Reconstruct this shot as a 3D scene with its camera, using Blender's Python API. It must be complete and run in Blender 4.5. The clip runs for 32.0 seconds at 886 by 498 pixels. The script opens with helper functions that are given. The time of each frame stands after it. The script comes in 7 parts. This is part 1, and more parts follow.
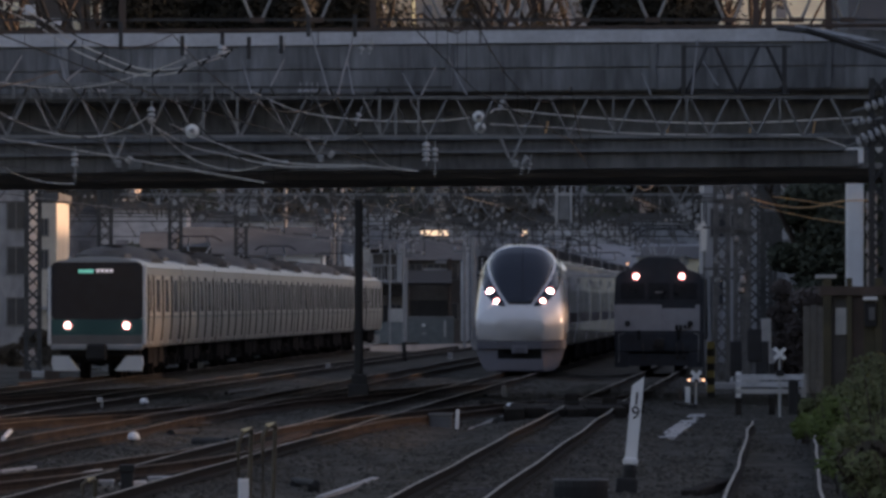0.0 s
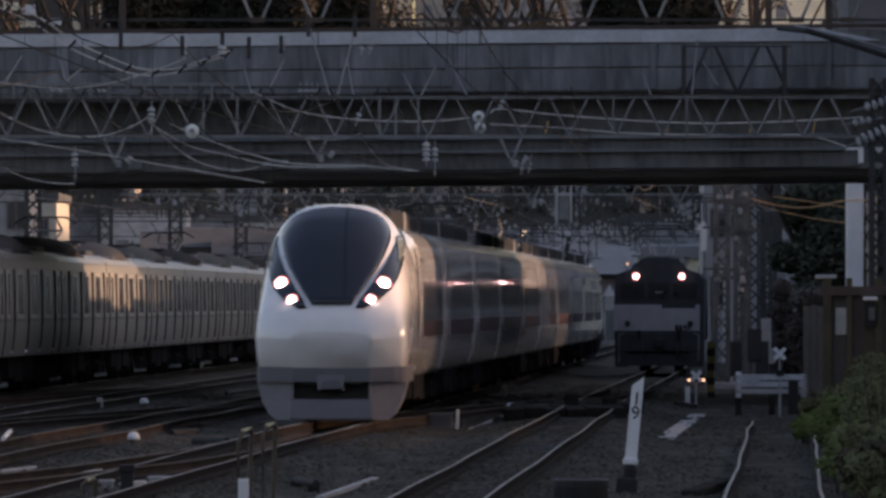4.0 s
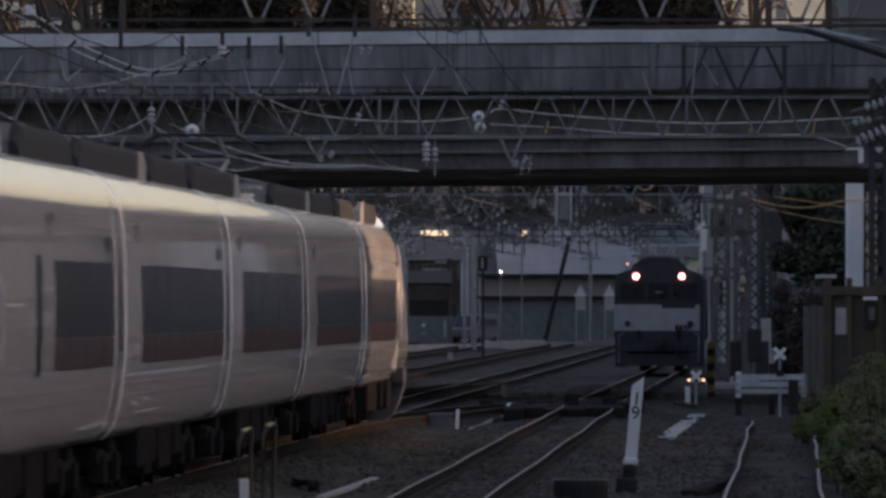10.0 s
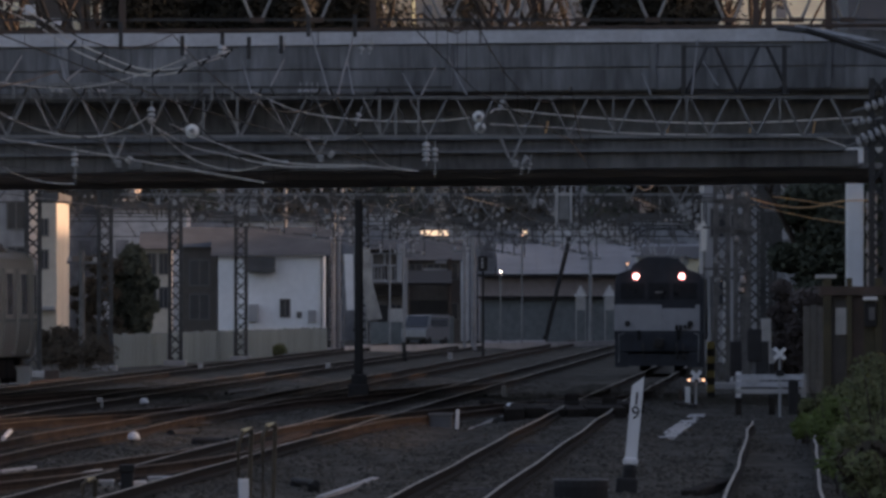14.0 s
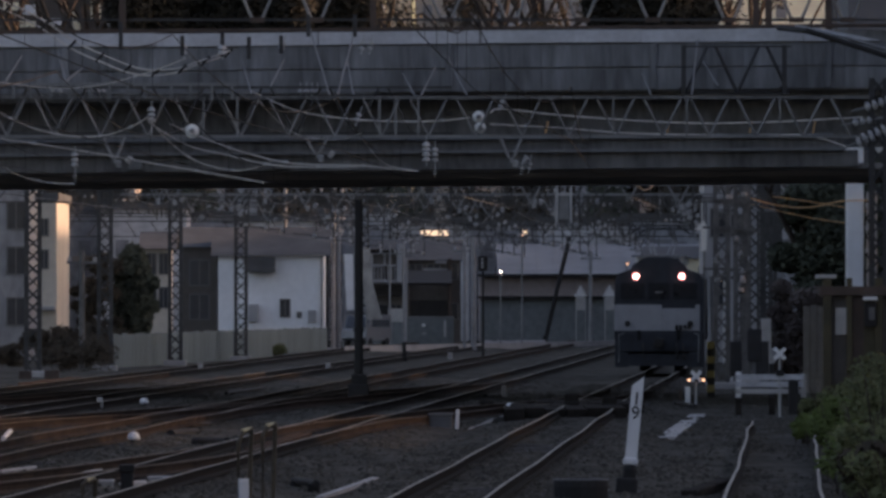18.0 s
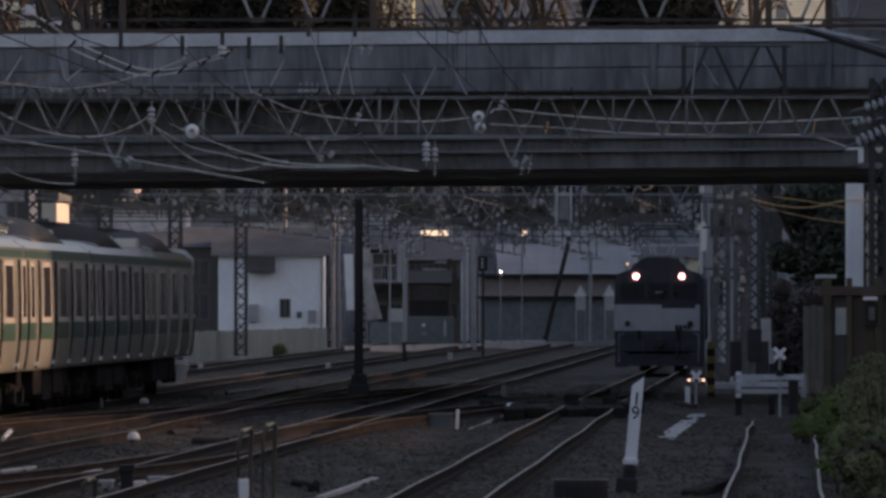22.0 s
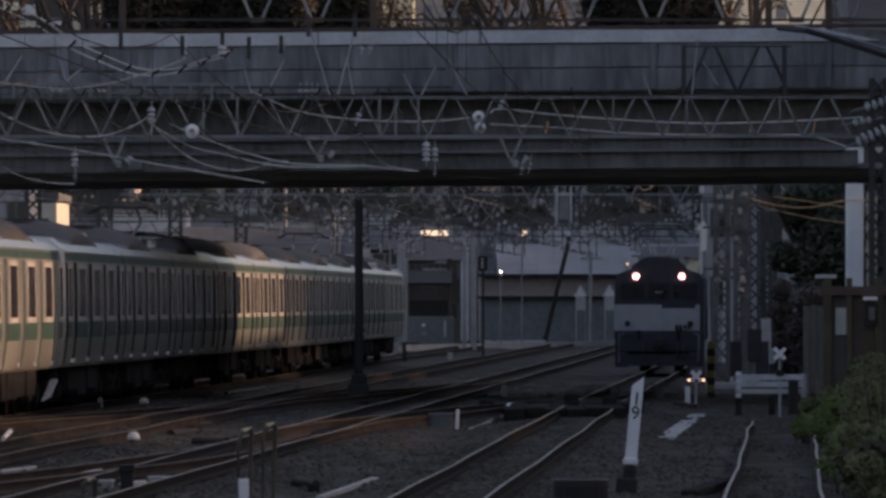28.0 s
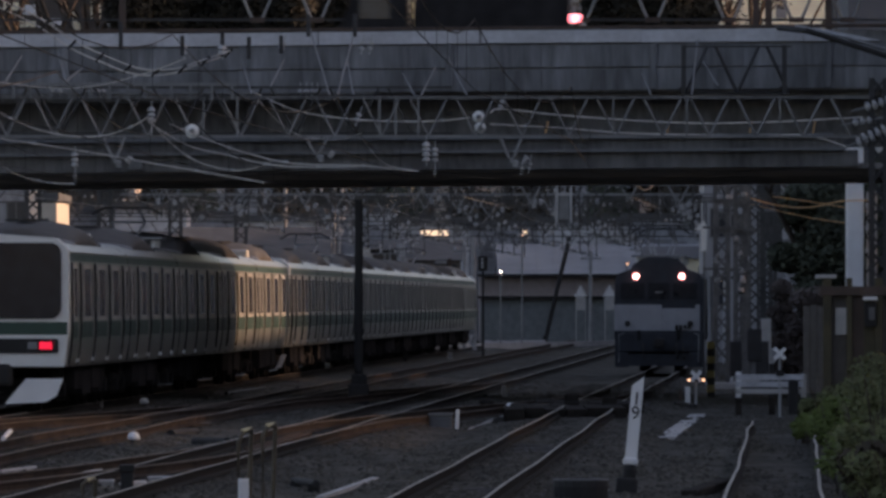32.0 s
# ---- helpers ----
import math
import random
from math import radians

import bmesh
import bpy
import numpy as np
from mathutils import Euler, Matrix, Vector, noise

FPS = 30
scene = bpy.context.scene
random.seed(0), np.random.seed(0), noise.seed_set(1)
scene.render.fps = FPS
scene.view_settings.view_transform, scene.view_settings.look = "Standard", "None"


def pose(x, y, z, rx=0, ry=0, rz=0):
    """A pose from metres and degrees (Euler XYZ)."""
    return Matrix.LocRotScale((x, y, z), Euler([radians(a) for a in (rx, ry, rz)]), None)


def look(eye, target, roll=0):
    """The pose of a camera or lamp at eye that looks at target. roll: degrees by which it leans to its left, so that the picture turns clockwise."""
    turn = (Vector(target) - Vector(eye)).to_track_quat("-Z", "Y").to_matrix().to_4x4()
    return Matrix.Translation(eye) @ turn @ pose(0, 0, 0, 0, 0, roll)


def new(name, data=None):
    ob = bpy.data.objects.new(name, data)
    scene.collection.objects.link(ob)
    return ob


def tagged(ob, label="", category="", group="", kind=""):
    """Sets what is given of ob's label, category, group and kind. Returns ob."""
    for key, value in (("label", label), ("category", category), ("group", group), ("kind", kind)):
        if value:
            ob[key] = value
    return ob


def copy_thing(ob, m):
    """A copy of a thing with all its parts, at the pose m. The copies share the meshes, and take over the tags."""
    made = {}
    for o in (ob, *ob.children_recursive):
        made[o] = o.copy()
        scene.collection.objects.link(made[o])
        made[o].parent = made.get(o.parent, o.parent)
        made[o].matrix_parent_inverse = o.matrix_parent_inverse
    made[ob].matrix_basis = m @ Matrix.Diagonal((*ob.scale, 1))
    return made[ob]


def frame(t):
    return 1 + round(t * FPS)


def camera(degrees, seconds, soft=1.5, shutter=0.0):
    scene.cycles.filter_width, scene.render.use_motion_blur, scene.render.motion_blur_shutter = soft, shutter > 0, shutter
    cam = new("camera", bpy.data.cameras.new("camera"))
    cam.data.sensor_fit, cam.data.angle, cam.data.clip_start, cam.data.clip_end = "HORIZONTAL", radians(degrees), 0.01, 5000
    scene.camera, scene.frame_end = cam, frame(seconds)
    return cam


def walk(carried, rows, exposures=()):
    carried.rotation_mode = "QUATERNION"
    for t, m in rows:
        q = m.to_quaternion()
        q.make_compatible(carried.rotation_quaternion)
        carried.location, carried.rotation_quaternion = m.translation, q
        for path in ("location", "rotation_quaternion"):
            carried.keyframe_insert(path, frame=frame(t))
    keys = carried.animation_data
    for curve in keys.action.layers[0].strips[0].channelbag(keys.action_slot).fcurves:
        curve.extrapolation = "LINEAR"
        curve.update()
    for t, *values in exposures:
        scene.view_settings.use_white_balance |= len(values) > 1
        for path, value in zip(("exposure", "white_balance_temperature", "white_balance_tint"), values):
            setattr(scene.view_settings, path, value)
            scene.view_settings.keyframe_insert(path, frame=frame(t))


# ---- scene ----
cam = camera(5.044, 32.0, soft=3.1, shutter=0.5)
EYE = (0.0, 0.0, 2.25)
AIM = look(EYE, (0.0, 100.0, 2.785))
walk(cam, [(0.0, AIM), (32.0, AIM)], [(0.0, 1.33, 7450, 28), (32.0, 1.33, 7450, 28)])

# world, sun
SUN_AZ, SUN_EL = radians(82), radians(10)     # azimuth clockwise from +Y
world = bpy.data.worlds.new("world")
scene.world = world
world.use_nodes = True
wn = world.node_tree.nodes
sky = wn.new("ShaderNodeTexSky")
sky.sky_type, sky.sun_disc = "NISHITA", False
sky.sun_elevation, sky.sun_rotation = SUN_EL, SUN_AZ
sky.air_density, sky.dust_density, sky.ozone_density = 0.85, 2.2, 1.2
world.node_tree.links.new(sky.outputs[0], wn["Background"].inputs[0])
wn["Background"].inputs[1].default_value = 0.10
sun = new("sun", bpy.data.lights.new("sun", "SUN"))
sun.data.energy, sun.data.angle, sun.data.color = 1.85, radians(1.2), (1.0, 0.72, 0.48)
SD = Vector((math.sin(SUN_AZ) * math.cos(SUN_EL), math.cos(SUN_AZ) * math.cos(SUN_EL), math.sin(SUN_EL)))
sun.matrix_world = look(SD * 50, (0, 0, 0))


# ---- materials ----
def mat(name, col, rough=0.6, metal=0.0, var=0.25, scale=3.0, bump=0.0, fine=40.0, col2=None, stretch=None, spec=0.5, coat=0.0):
    m = bpy.data.materials.new(name)
    m.use_nodes = True
    nt = m.node_tree
    n, l = nt.nodes, nt.links
    b = n["Principled BSDF"]
    b.inputs["Roughness"].default_value, b.inputs["Metallic"].default_value = rough, metal
    b.inputs["Specular IOR Level"].default_value = spec
    b.inputs["Coat Weight"].default_value = coat
    tc = n.new("ShaderNodeTexCoord")
    mp = n.new("ShaderNodeMapping")
    if stretch:
        mp.inputs["Scale"].default_value = stretch
    l.new(tc.outputs["Object"], mp.inputs["Vector"])
    big, small = n.new("ShaderNodeTexNoise"), n.new("ShaderNodeTexNoise")
    for t, s in ((big, scale), (small, fine)):
        t.inputs["Scale"].default_value, t.inputs["Detail"].default_value = s, 5
        l.new(mp.outputs[0], t.inputs["Vector"])
    mixf = n.new("ShaderNodeMath")
    mixf.operation = "MULTIPLY_ADD"
    mixf.inputs[1].default_value, mixf.inputs[2].default_value = 0.45, 0.0
    l.new(small.outputs[0], mixf.inputs[0])
    add = n.new("ShaderNodeMath")
    add.operation = "MULTIPLY_ADD"
    add.inputs[1].default_value = 0.55
    l.new(big.outputs[0], add.inputs[0])
    l.new(mixf.outputs[0], add.inputs[2])
    ramp = n.new("ShaderNodeValToRGB")
    lo = [c * (1 - var) for c in col]
    hi = list(col2) if col2 else [min(1, c * (1 + var)) for c in col]
    ramp.color_ramp.elements[0].position, ramp.color_ramp.elements[1].position = 0.34, 0.66
    ramp.color_ramp.elements[0].color, ramp.color_ramp.elements[1].color = (*lo, 1), (*hi, 1)
    l.new(add.outputs[0], ramp.inputs[0])
    l.new(ramp.outputs[0], b.inputs["Base Color"])
    rr = n.new("ShaderNodeMapRange")
    rr.inputs["To Min"].default_value, rr.inputs["To Max"].default_value = max(0.03, rough - 0.12), min(1, rough + 0.12)
    l.new(big.outputs[0], rr.inputs[0])
    l.new(rr.outputs[0], b.inputs["Roughness"])
    if bump:
        bp = n.new("ShaderNodeBump")
        bp.inputs["Strength"].default_value, bp.inputs["Distance"].default_value = bump, 0.03
        l.new(add.outputs[0], bp.inputs["Height"])
        l.new(bp.outputs[0], b.inputs["Normal"])
    return m


def glow(name, col, strength):
    m = bpy.data.materials.new(name)
    m.use_nodes = True
    b = m.node_tree.nodes["Principled BSDF"]
    b.inputs["Base Color"].default_value = (*col, 1)
    b.inputs["Emission Color"].default_value = (*col, 1)
    b.inputs["Emission Strength"].default_value = strength
    return m


def vary(m, amount=0.25):
    """Lighten or darken a material a little from piece to piece."""
    nt = m.node_tree
    n, l = nt.nodes, nt.links
    b = n["Principled BSDF"]
    src = b.inputs["Base Color"].links[0].from_socket
    info, mr, hsv = n.new("ShaderNodeObjectInfo"), n.new("ShaderNodeMapRange"), n.new("ShaderNodeHueSaturation")
    mr.inputs["To Min"].default_value, mr.inputs["To Max"].default_value = 1 - amount, 1 + amount
    l.new(info.outputs["Random"], mr.inputs[0])
    l.new(mr.outputs[0], hsv.inputs["Value"])
    l.new(src, hsv.inputs["Color"])
    l.new(hsv.outputs[0], b.inputs["Base Color"])
    return m


BALLAST = mat("ballast", (0.069, 0.065, 0.056), 0.95, var=0.6, scale=0.7, fine=4.0, bump=1.0, spec=0.04, stretch=(1, 0.3, 1))
STONE = mat("ballast_stone", (0.077, 0.072, 0.062), 0.9, var=0.3, scale=3, fine=20, spec=0.1)
RAIL_TOP = mat("rail_steel", (0.34, 0.31, 0.27), 0.7, 0.3, var=0.4, scale=0.5)
RUST = mat("rusty_steel", (0.034, 0.024, 0.019), 0.9, 0.0, var=0.8, scale=1.2, fine=9, stretch=(1, 0.5, 1), spec=0.15)
RAIL_DULL = mat("dull_rail_top", (0.20, 0.165, 0.135), 0.75, 0.2, var=0.5, scale=0.4)
RAIL_SIDE = mat("rail_web", (0.018, 0.0155, 0.014), 0.9, 0.0, var=0.5, scale=0.5, spec=0.12)
SLEEPER = mat("sleeper_concrete", (0.060, 0.056, 0.053), 0.85, var=0.3)
CONCRETE = mat("weathered_concrete", (0.42, 0.41, 0.40), 0.85, var=0.22, scale=0.5, fine=6, bump=0.2)
BRIDGE_PAINT = mat("bridge_grey_paint", (0.18, 0.19, 0.205), 0.6, var=0.28, scale=0.35, fine=4, stretch=(1, 1, 0.3))
DARK_STEEL = mat("dark_steel", (0.045, 0.045, 0.048), 0.55, 0.3, var=0.3)
GALV = mat("galvanised_steel", (0.42, 0.43, 0.44), 0.5, 0.55, var=0.25, scale=1.5)
MAST_STEEL = mat("grey_mast_steel", (0.145, 0.14, 0.135), 0.8, var=0.45, spec=0.2)
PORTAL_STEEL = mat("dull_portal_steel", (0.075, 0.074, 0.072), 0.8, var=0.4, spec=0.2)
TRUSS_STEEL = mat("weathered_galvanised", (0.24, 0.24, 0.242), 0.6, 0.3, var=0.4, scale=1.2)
LIGHT_STEEL = mat("light_hanger_steel", (0.30, 0.30, 0.305), 0.6, 0.3, var=0.3)
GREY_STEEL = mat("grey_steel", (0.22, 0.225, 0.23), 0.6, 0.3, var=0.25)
PALE_WIRE = mat("bright_feeder_wire", (0.80, 0.77, 0.73), 0.4, 0.3, var=0.25, scale=6)
WIRE = mat("copper_wire", (0.52, 0.50, 0.48), 0.4, 0.5, var=0.2)
DULL_PORCELAIN = mat("dusty_porcelain", (0.42, 0.42, 0.42), 0.4, var=0.2)
PORCELAIN = mat("white_porcelain", (0.78, 0.78, 0.76), 0.25, var=0.08)
WHITE_PAINT = mat("white_paint", (0.78, 0.78, 0.79), 0.5, var=0.08, scale=2)
BLACK_PAINT = mat("black_paint", (0.03, 0.029, 0.029), 0.75, var=0.3, spec=0.25)
RUBBER = mat("black_rubber", (0.025, 0.025, 0.026), 0.8, var=0.2)
# tarnished tone raised paler, so far wires look veiled by haze
TARNISHED = mat("hazy_tarnished_copper", (0.19, 0.18, 0.17), 0.6, 0.4, var=0.3)
TIMBER = mat("tarred_timber", (0.03, 0.026, 0.023), 0.95, var=0.5, spec=0.05)
YELLOW = mat("yellow_paint", (0.34, 0.27, 0.10), 0.55, var=0.15)


# ---- mesh helpers ----
def part(name, bm, material, parent=None, label="", smooth=False):
    me = bpy.data.meshes.new(name)
    bmesh.ops.recalc_face_normals(bm, faces=bm.faces)
    bm.to_mesh(me)
    bm.free()
    if smooth:
        for p in me.polygons:
            p.use_smooth = True
    me.materials.append(material)
    ob = new(name, me)
    if parent is not None:
        ob.parent = parent
    if label:
        ob["label"] = label
    return ob


def share(name, me, parent, m):
    ob = new(name, me)
    ob.parent = parent
    ob.matrix_basis = m
    return ob


def thing(name, m, label, category, group="", kind=""):
    ob = new(name)
    ob.empty_display_size = 0.2
    ob.matrix_basis = m
    return tagged(ob, label, category, group, kind)


def box(bm, x0, x1, y0, y1, z0, z1, bevel=0.0):
    vs = [bm.verts.new(c) for c in ((x0, y0, z0), (x1, y0, z0), (x1, y1, z0), (x0, y1, z0), (x0, y0, z1), (x1, y0, z1), (x1, y1, z1), (x0, y1, z1))]
    fs = [bm.faces.new([vs[i] for i in f]) for f in ((0, 3, 2, 1), (4, 5, 6, 7), (0, 1, 5, 4), (1, 2, 6, 5), (2, 3, 7, 6), (3, 0, 4, 7))]
    if bevel:
        es = list({e for f in fs for e in f.edges})
        bmesh.ops.bevel(bm, geom=es, offset=bevel, segments=2, profile=0.5, affect="EDGES")
    return bm


def slab(x0, x1, y0, y1, z0, z1, bevel=0.0):
    return box(bmesh.new(), x0, x1, y0, y1, z0, z1, bevel)


def bar(bm, a, b, r, n=6, r2=None):
    """A round bar from a to b."""
    a, b = Vector(a), Vector(b)
    d = b - a
    q = d.to_track_quat("Z", "Y")
    r2 = r if r2 is None else r2
    lo, hi = [], []
    for i in range(n):
        w = 2 * math.pi * (i + 0.5) / n
        v = Vector((math.cos(w), math.sin(w), 0))
        lo.append(bm.verts.new(a + q @ (v * r)))
        hi.append(bm.verts.new(b + q @ (v * r2)))
    for i in range(n):
        j = (i + 1) % n
        bm.faces.new((lo[i], lo[j], hi[j], hi[i]))
    bm.faces.new(lo[::-1])
    bm.faces.new(hi)
    return bm


def rod(a, b, r, n=6, r2=None):
    return bar(bmesh.new(), a, b, r, n, r2)


def pipe(bm, pts, r, n=5):
    """A bent tube through the points."""
    pts = [Vector(p) for p in pts]
    rings = []
    for i, p in enumerate(pts):
        q = (pts[min(i + 1, len(pts) - 1)] - pts[max(i - 1, 0)]).to_track_quat("Z", "Y")
        rings.append([bm.verts.new(p + q @ Vector((r * math.cos(2 * math.pi * j / n), r * math.sin(2 * math.pi * j / n), 0))) for j in range(n)])
    for a, b in zip(rings[:-1], rings[1:]):
        shift = min(range(n), key=lambda k: (a[0].co - b[k].co).length)
        for j in range(n):
            k = (j + 1) % n
            bm.faces.new((a[j], a[k], b[(k + shift) % n], b[(j + shift) % n]))
        b[:] = b[shift:] + b[:shift]
    bm.faces.new(rings[0][::-1])
    bm.faces.new(rings[-1])
    return bm


def prism(pts, axis, lo, hi):
    """A closed outline of (a, b) pairs pushed out along an axis."""
    bm = bmesh.new()
    def at(p, v):
        return {"x": (v, p[0], p[1]), "y": (p[0], v, p[1]), "z": (p[0], p[1], v)}[axis]
    a = [bm.verts.new(at(p, lo)) for p in pts]
    b = [bm.verts.new(at(p, hi)) for p in pts]
    n = len(pts)
    for i in range(n):
        j = (i + 1) % n
        bm.faces.new((a[i], a[j], b[j], b[i]))
    bm.faces.new(a[::-1])
    bm.faces.new(b)
    return bm


def lathe(rings, n=12):
    """Turned shape round z from (radius, z) rings."""
    bm = bmesh.new()
    rows = [[bm.verts.new((r * math.cos(2 * math.pi * i / n), r * math.sin(2 * math.pi * i / n), z)) for i in range(n)] for r, z in rings]
    for a, b in zip(rows[:-1], rows[1:]):
        for i in range(n):
            j = (i + 1) % n
            bm.faces.new((a[i], a[j], b[j], b[i]))
    bm.faces.new(rows[0][::-1])
    bm.faces.new(rows[-1])
    return bm


def loft(rows, close=True, caps=True):
    bm = bmesh.new()
    vs = [[bm.verts.new(p) for p in r] for r in rows]
    n = len(rows[0])
    for a, b in zip(vs[:-1], vs[1:]):
        for i in range(n if close else n - 1):
            j = (i + 1) % n
            bm.faces.new((a[i], a[j], b[j], b[i]))
    if caps and close:
        bm.faces.new(vs[0][::-1])
        bm.faces.new(vs[-1])
    return bm


# ---- the plan: tracks as straight lines x = a + b * y, rail tops at z = 0 ----
TRACK = {"express": (-8.45, 0.0338), "freight": (-3.90, 0.03362), "middle": (-12.1, 0.03362), "rapid": (-15.79, 0.03251),
         "local": (-18.75, 0.02865), "siding": (-0.23, 0.03496)}


def on(track, y, z=0.0, side=0.0):
    a, b = TRACK[track]
    return (a + b * y + side, y, z)


def heading(track):
    return -math.degrees(math.atan(TRACK[track][1]))


# ---- ground ----
def ground_z(x, y):
    near = min(abs(x - a - b * y) for k, (a, b) in TRACK.items() if k != "siding")
    z = -0.26 + 0.085 * max(0.0, min(1.0, (1.9 - near) / 0.7))
    if -30 <= x <= 31 and 80 < y < 340:
        z += 0.05 * noise.noise(Vector((x * 0.35, y * 0.05, 0))) + 0.06 * noise.noise(Vector((x * 0.9, y * 0.16, 5))) + 0.025 * noise.noise(Vector((x * 2.1, y * 0.6, 9)))
    return z


def ground():
    xs = [-900, -300, -120, -60, -40] + [-30 + 0.6 * i for i in range(102)] + [40, 60, 120, 300, 900]
    ys = [-1800, -900, -400, -200, -50, 20, 60, 80] + [90 + 1.6 * i for i in range(156)] + [340, 360, 390, 430, 480, 540, 620, 720, 1000, 1800, 4000]
    bm = bmesh.new()
    rows = []
    for y in ys:
        row = []
        for x in xs:
            row.append(bm.verts.new((x, y, ground_z(x, y))))
        rows.append(row)
    for a, b in zip(rows[:-1], rows[1:]):
        for i in range(len(xs) - 1):
            bm.faces.new((a[i], a[i + 1], b[i + 1], b[i]))
    tagged(part("ground", bm, BALLAST, smooth=True), "dark grey-brown ballast and cinder ground of a rail yard", "ground", kind="structure")


ground()


def loose_ballast():
    """Stones lying about on the cinders, in drifts."""
    rng = random.Random(14)
    info, rnd, hsv = STONE.node_tree.nodes.new("ShaderNodeNewGeometry"), STONE.node_tree.nodes.new("ShaderNodeMapRange"), STONE.node_tree.nodes.new("ShaderNodeHueSaturation")
    b = STONE.node_tree.nodes["Principled BSDF"]
    src = b.inputs["Base Color"].links[0].from_socket
    rnd.inputs["To Min"].default_value, rnd.inputs["To Max"].default_value = 0.6, 1.4
    l = STONE.node_tree.links
    l.new(info.outputs["Random Per Island"], rnd.inputs[0])
    l.new(rnd.outputs[0], hsv.inputs["Value"])
    l.new(src, hsv.inputs["Color"])
    l.new(hsv.outputs[0], b.inputs["Base Color"])
    verts, faces = [], []
    count = 0
    while count < 46000:
        y = 96 + 210 * rng.random() ** 1.3
        x = rng.uniform(-0.05 * y - 1, 0.047 * y + 1)
        if noise.noise(Vector((x * 0.5, y * 0.05, 3))) + rng.uniform(-0.5, 0.5) < 0:
            continue
        z, s = ground_z(x, y), rng.uniform(0.02, 0.05)
        k = len(verts)
        verts += [(x - s * rng.uniform(0.8, 1.6), y, z), (x, y - s, z + s * 0.2), (x + s * rng.uniform(0.8, 1.6), y, z), (x, y + s, z), (x + s * rng.uniform(-0.5, 0.5), y, z + s * rng.uniform(0.5, 1.1))]
        faces += [(k, k + 1, k + 4), (k + 1, k + 2, k + 4), (k + 2, k + 3, k + 4), (k + 3, k, k + 4)]
        count += 1
    me = bpy.data.meshes.new("ballast_stones")
    me.from_pydata(verts, [], faces)
    me.materials.append(STONE)
    tagged(new("ballast_stones", me), "loose grey-brown ballast stones between the tracks", "gravel", kind="stuff")


loose_ballast()


def rail_section(bm, pts, w_head=0.065, h=0.15):
    """A flat-bottomed rail swept along points of its top's centre."""
    prof = ((-0.06, -h), (0.06, -h), (0.06, -h + 0.02), (0.012, -h + 0.045), (0.012, -0.04), (w_head / 2, -0.03), (w_head / 2, 0), (-w_head / 2, 0), (-w_head / 2, -0.03), (-0.012, -0.04), (-0.012, -h + 0.045), (-0.06, -h + 0.02))
    rows = []
    for i, p in enumerate(pts):
        q = Vector(pts[min(i + 1, len(pts) - 1)]) - Vector(pts[max(i - 1, 0)])
        nrm = Vector((q.y, -q.x, 0)).normalized()
        rows.append([bm.verts.new(Vector(p) + nrm * a + Vector((0, 0, b))) for a, b in prof])
    for a, b in zip(rows[:-1], rows[1:]):
        for i in range(12):
            j = (i + 1) % 12
            bm.faces.new((a[i], a[j], b[j], b[i]))
    return bm


def rail_line(center, label, rusty=False, sleepers=True, wobble=0.0, drop=0.0, step=3.0):
    """center: list of (x, y). Rails and sleepers along it."""
    pts = []
    for (x0, y0), (x1, y1) in zip(center[:-1], center[1:]):
        n = max(1, int(abs(y1 - y0) / step))
        pts += [(x0 + (x1 - x0) * i / n, y0 + (y1 - y0) * i / n) for i in range(n)]
    pts.append(center[-1])
    t = thing("railway_track", pose(0, 0, 0), label, "railway track", "tracks of the yard", "structure")
    for side in (-0.5335 - 0.03, 0.5335 + 0.03):
        line = [(x + side + wobble * noise.noise(Vector((y * 0.09, side, 1))), y, -drop + wobble * 0.8 * noise.noise(Vector((y * 0.11, side, 7)))) for x, y in pts]
        bm = rail_section(bmesh.new(), line)
        part("rail", bm, RUST if rusty else RAIL_SIDE, t)
        bm = bmesh.new()
        rows = []
        for x, y, z in line:
            rows.append([bm.verts.new((x + a, y, z + b)) for a, b in ((-0.018, 0.001), (0.018, 0.001), (0.018, 0.006), (-0.018, 0.006))])
        for a, b in zip(rows[:-1], rows[1:]):
            for i in range(4):
                j = (i + 1) % 4
                bm.faces.new((a[i], a[j], b[j], b[i]))
        part("running_surface", bm, RAIL_DULL if rusty else RAIL_TOP, t, "polished running surface" if not rusty else "dull brown running surface")
    if sleepers:
        bm = bmesh.new()
        for (x0, y0), (x1, y1) in zip(center[:-1], center[1:]):
            n = int(abs(y1 - y0) / 0.65)
            for i in range(n):
                y = y0 + (y1 - y0) * i / n
                if y < 60:
                    continue
                x = x0 + (x1 - x0) * i / n
                box(bm, x - 1.0, x + 1.0, y - 0.12, y + 0.12, -0.36 - drop, -0.195 - drop)
        tagged(part("sleepers", bm, SLEEPER, t), kind="stuff")
    return t


def line_of(track, y0, y1):
    a, b = TRACK[track]
    return [(a + b * y0, y0), (a + b * y1, y1)]


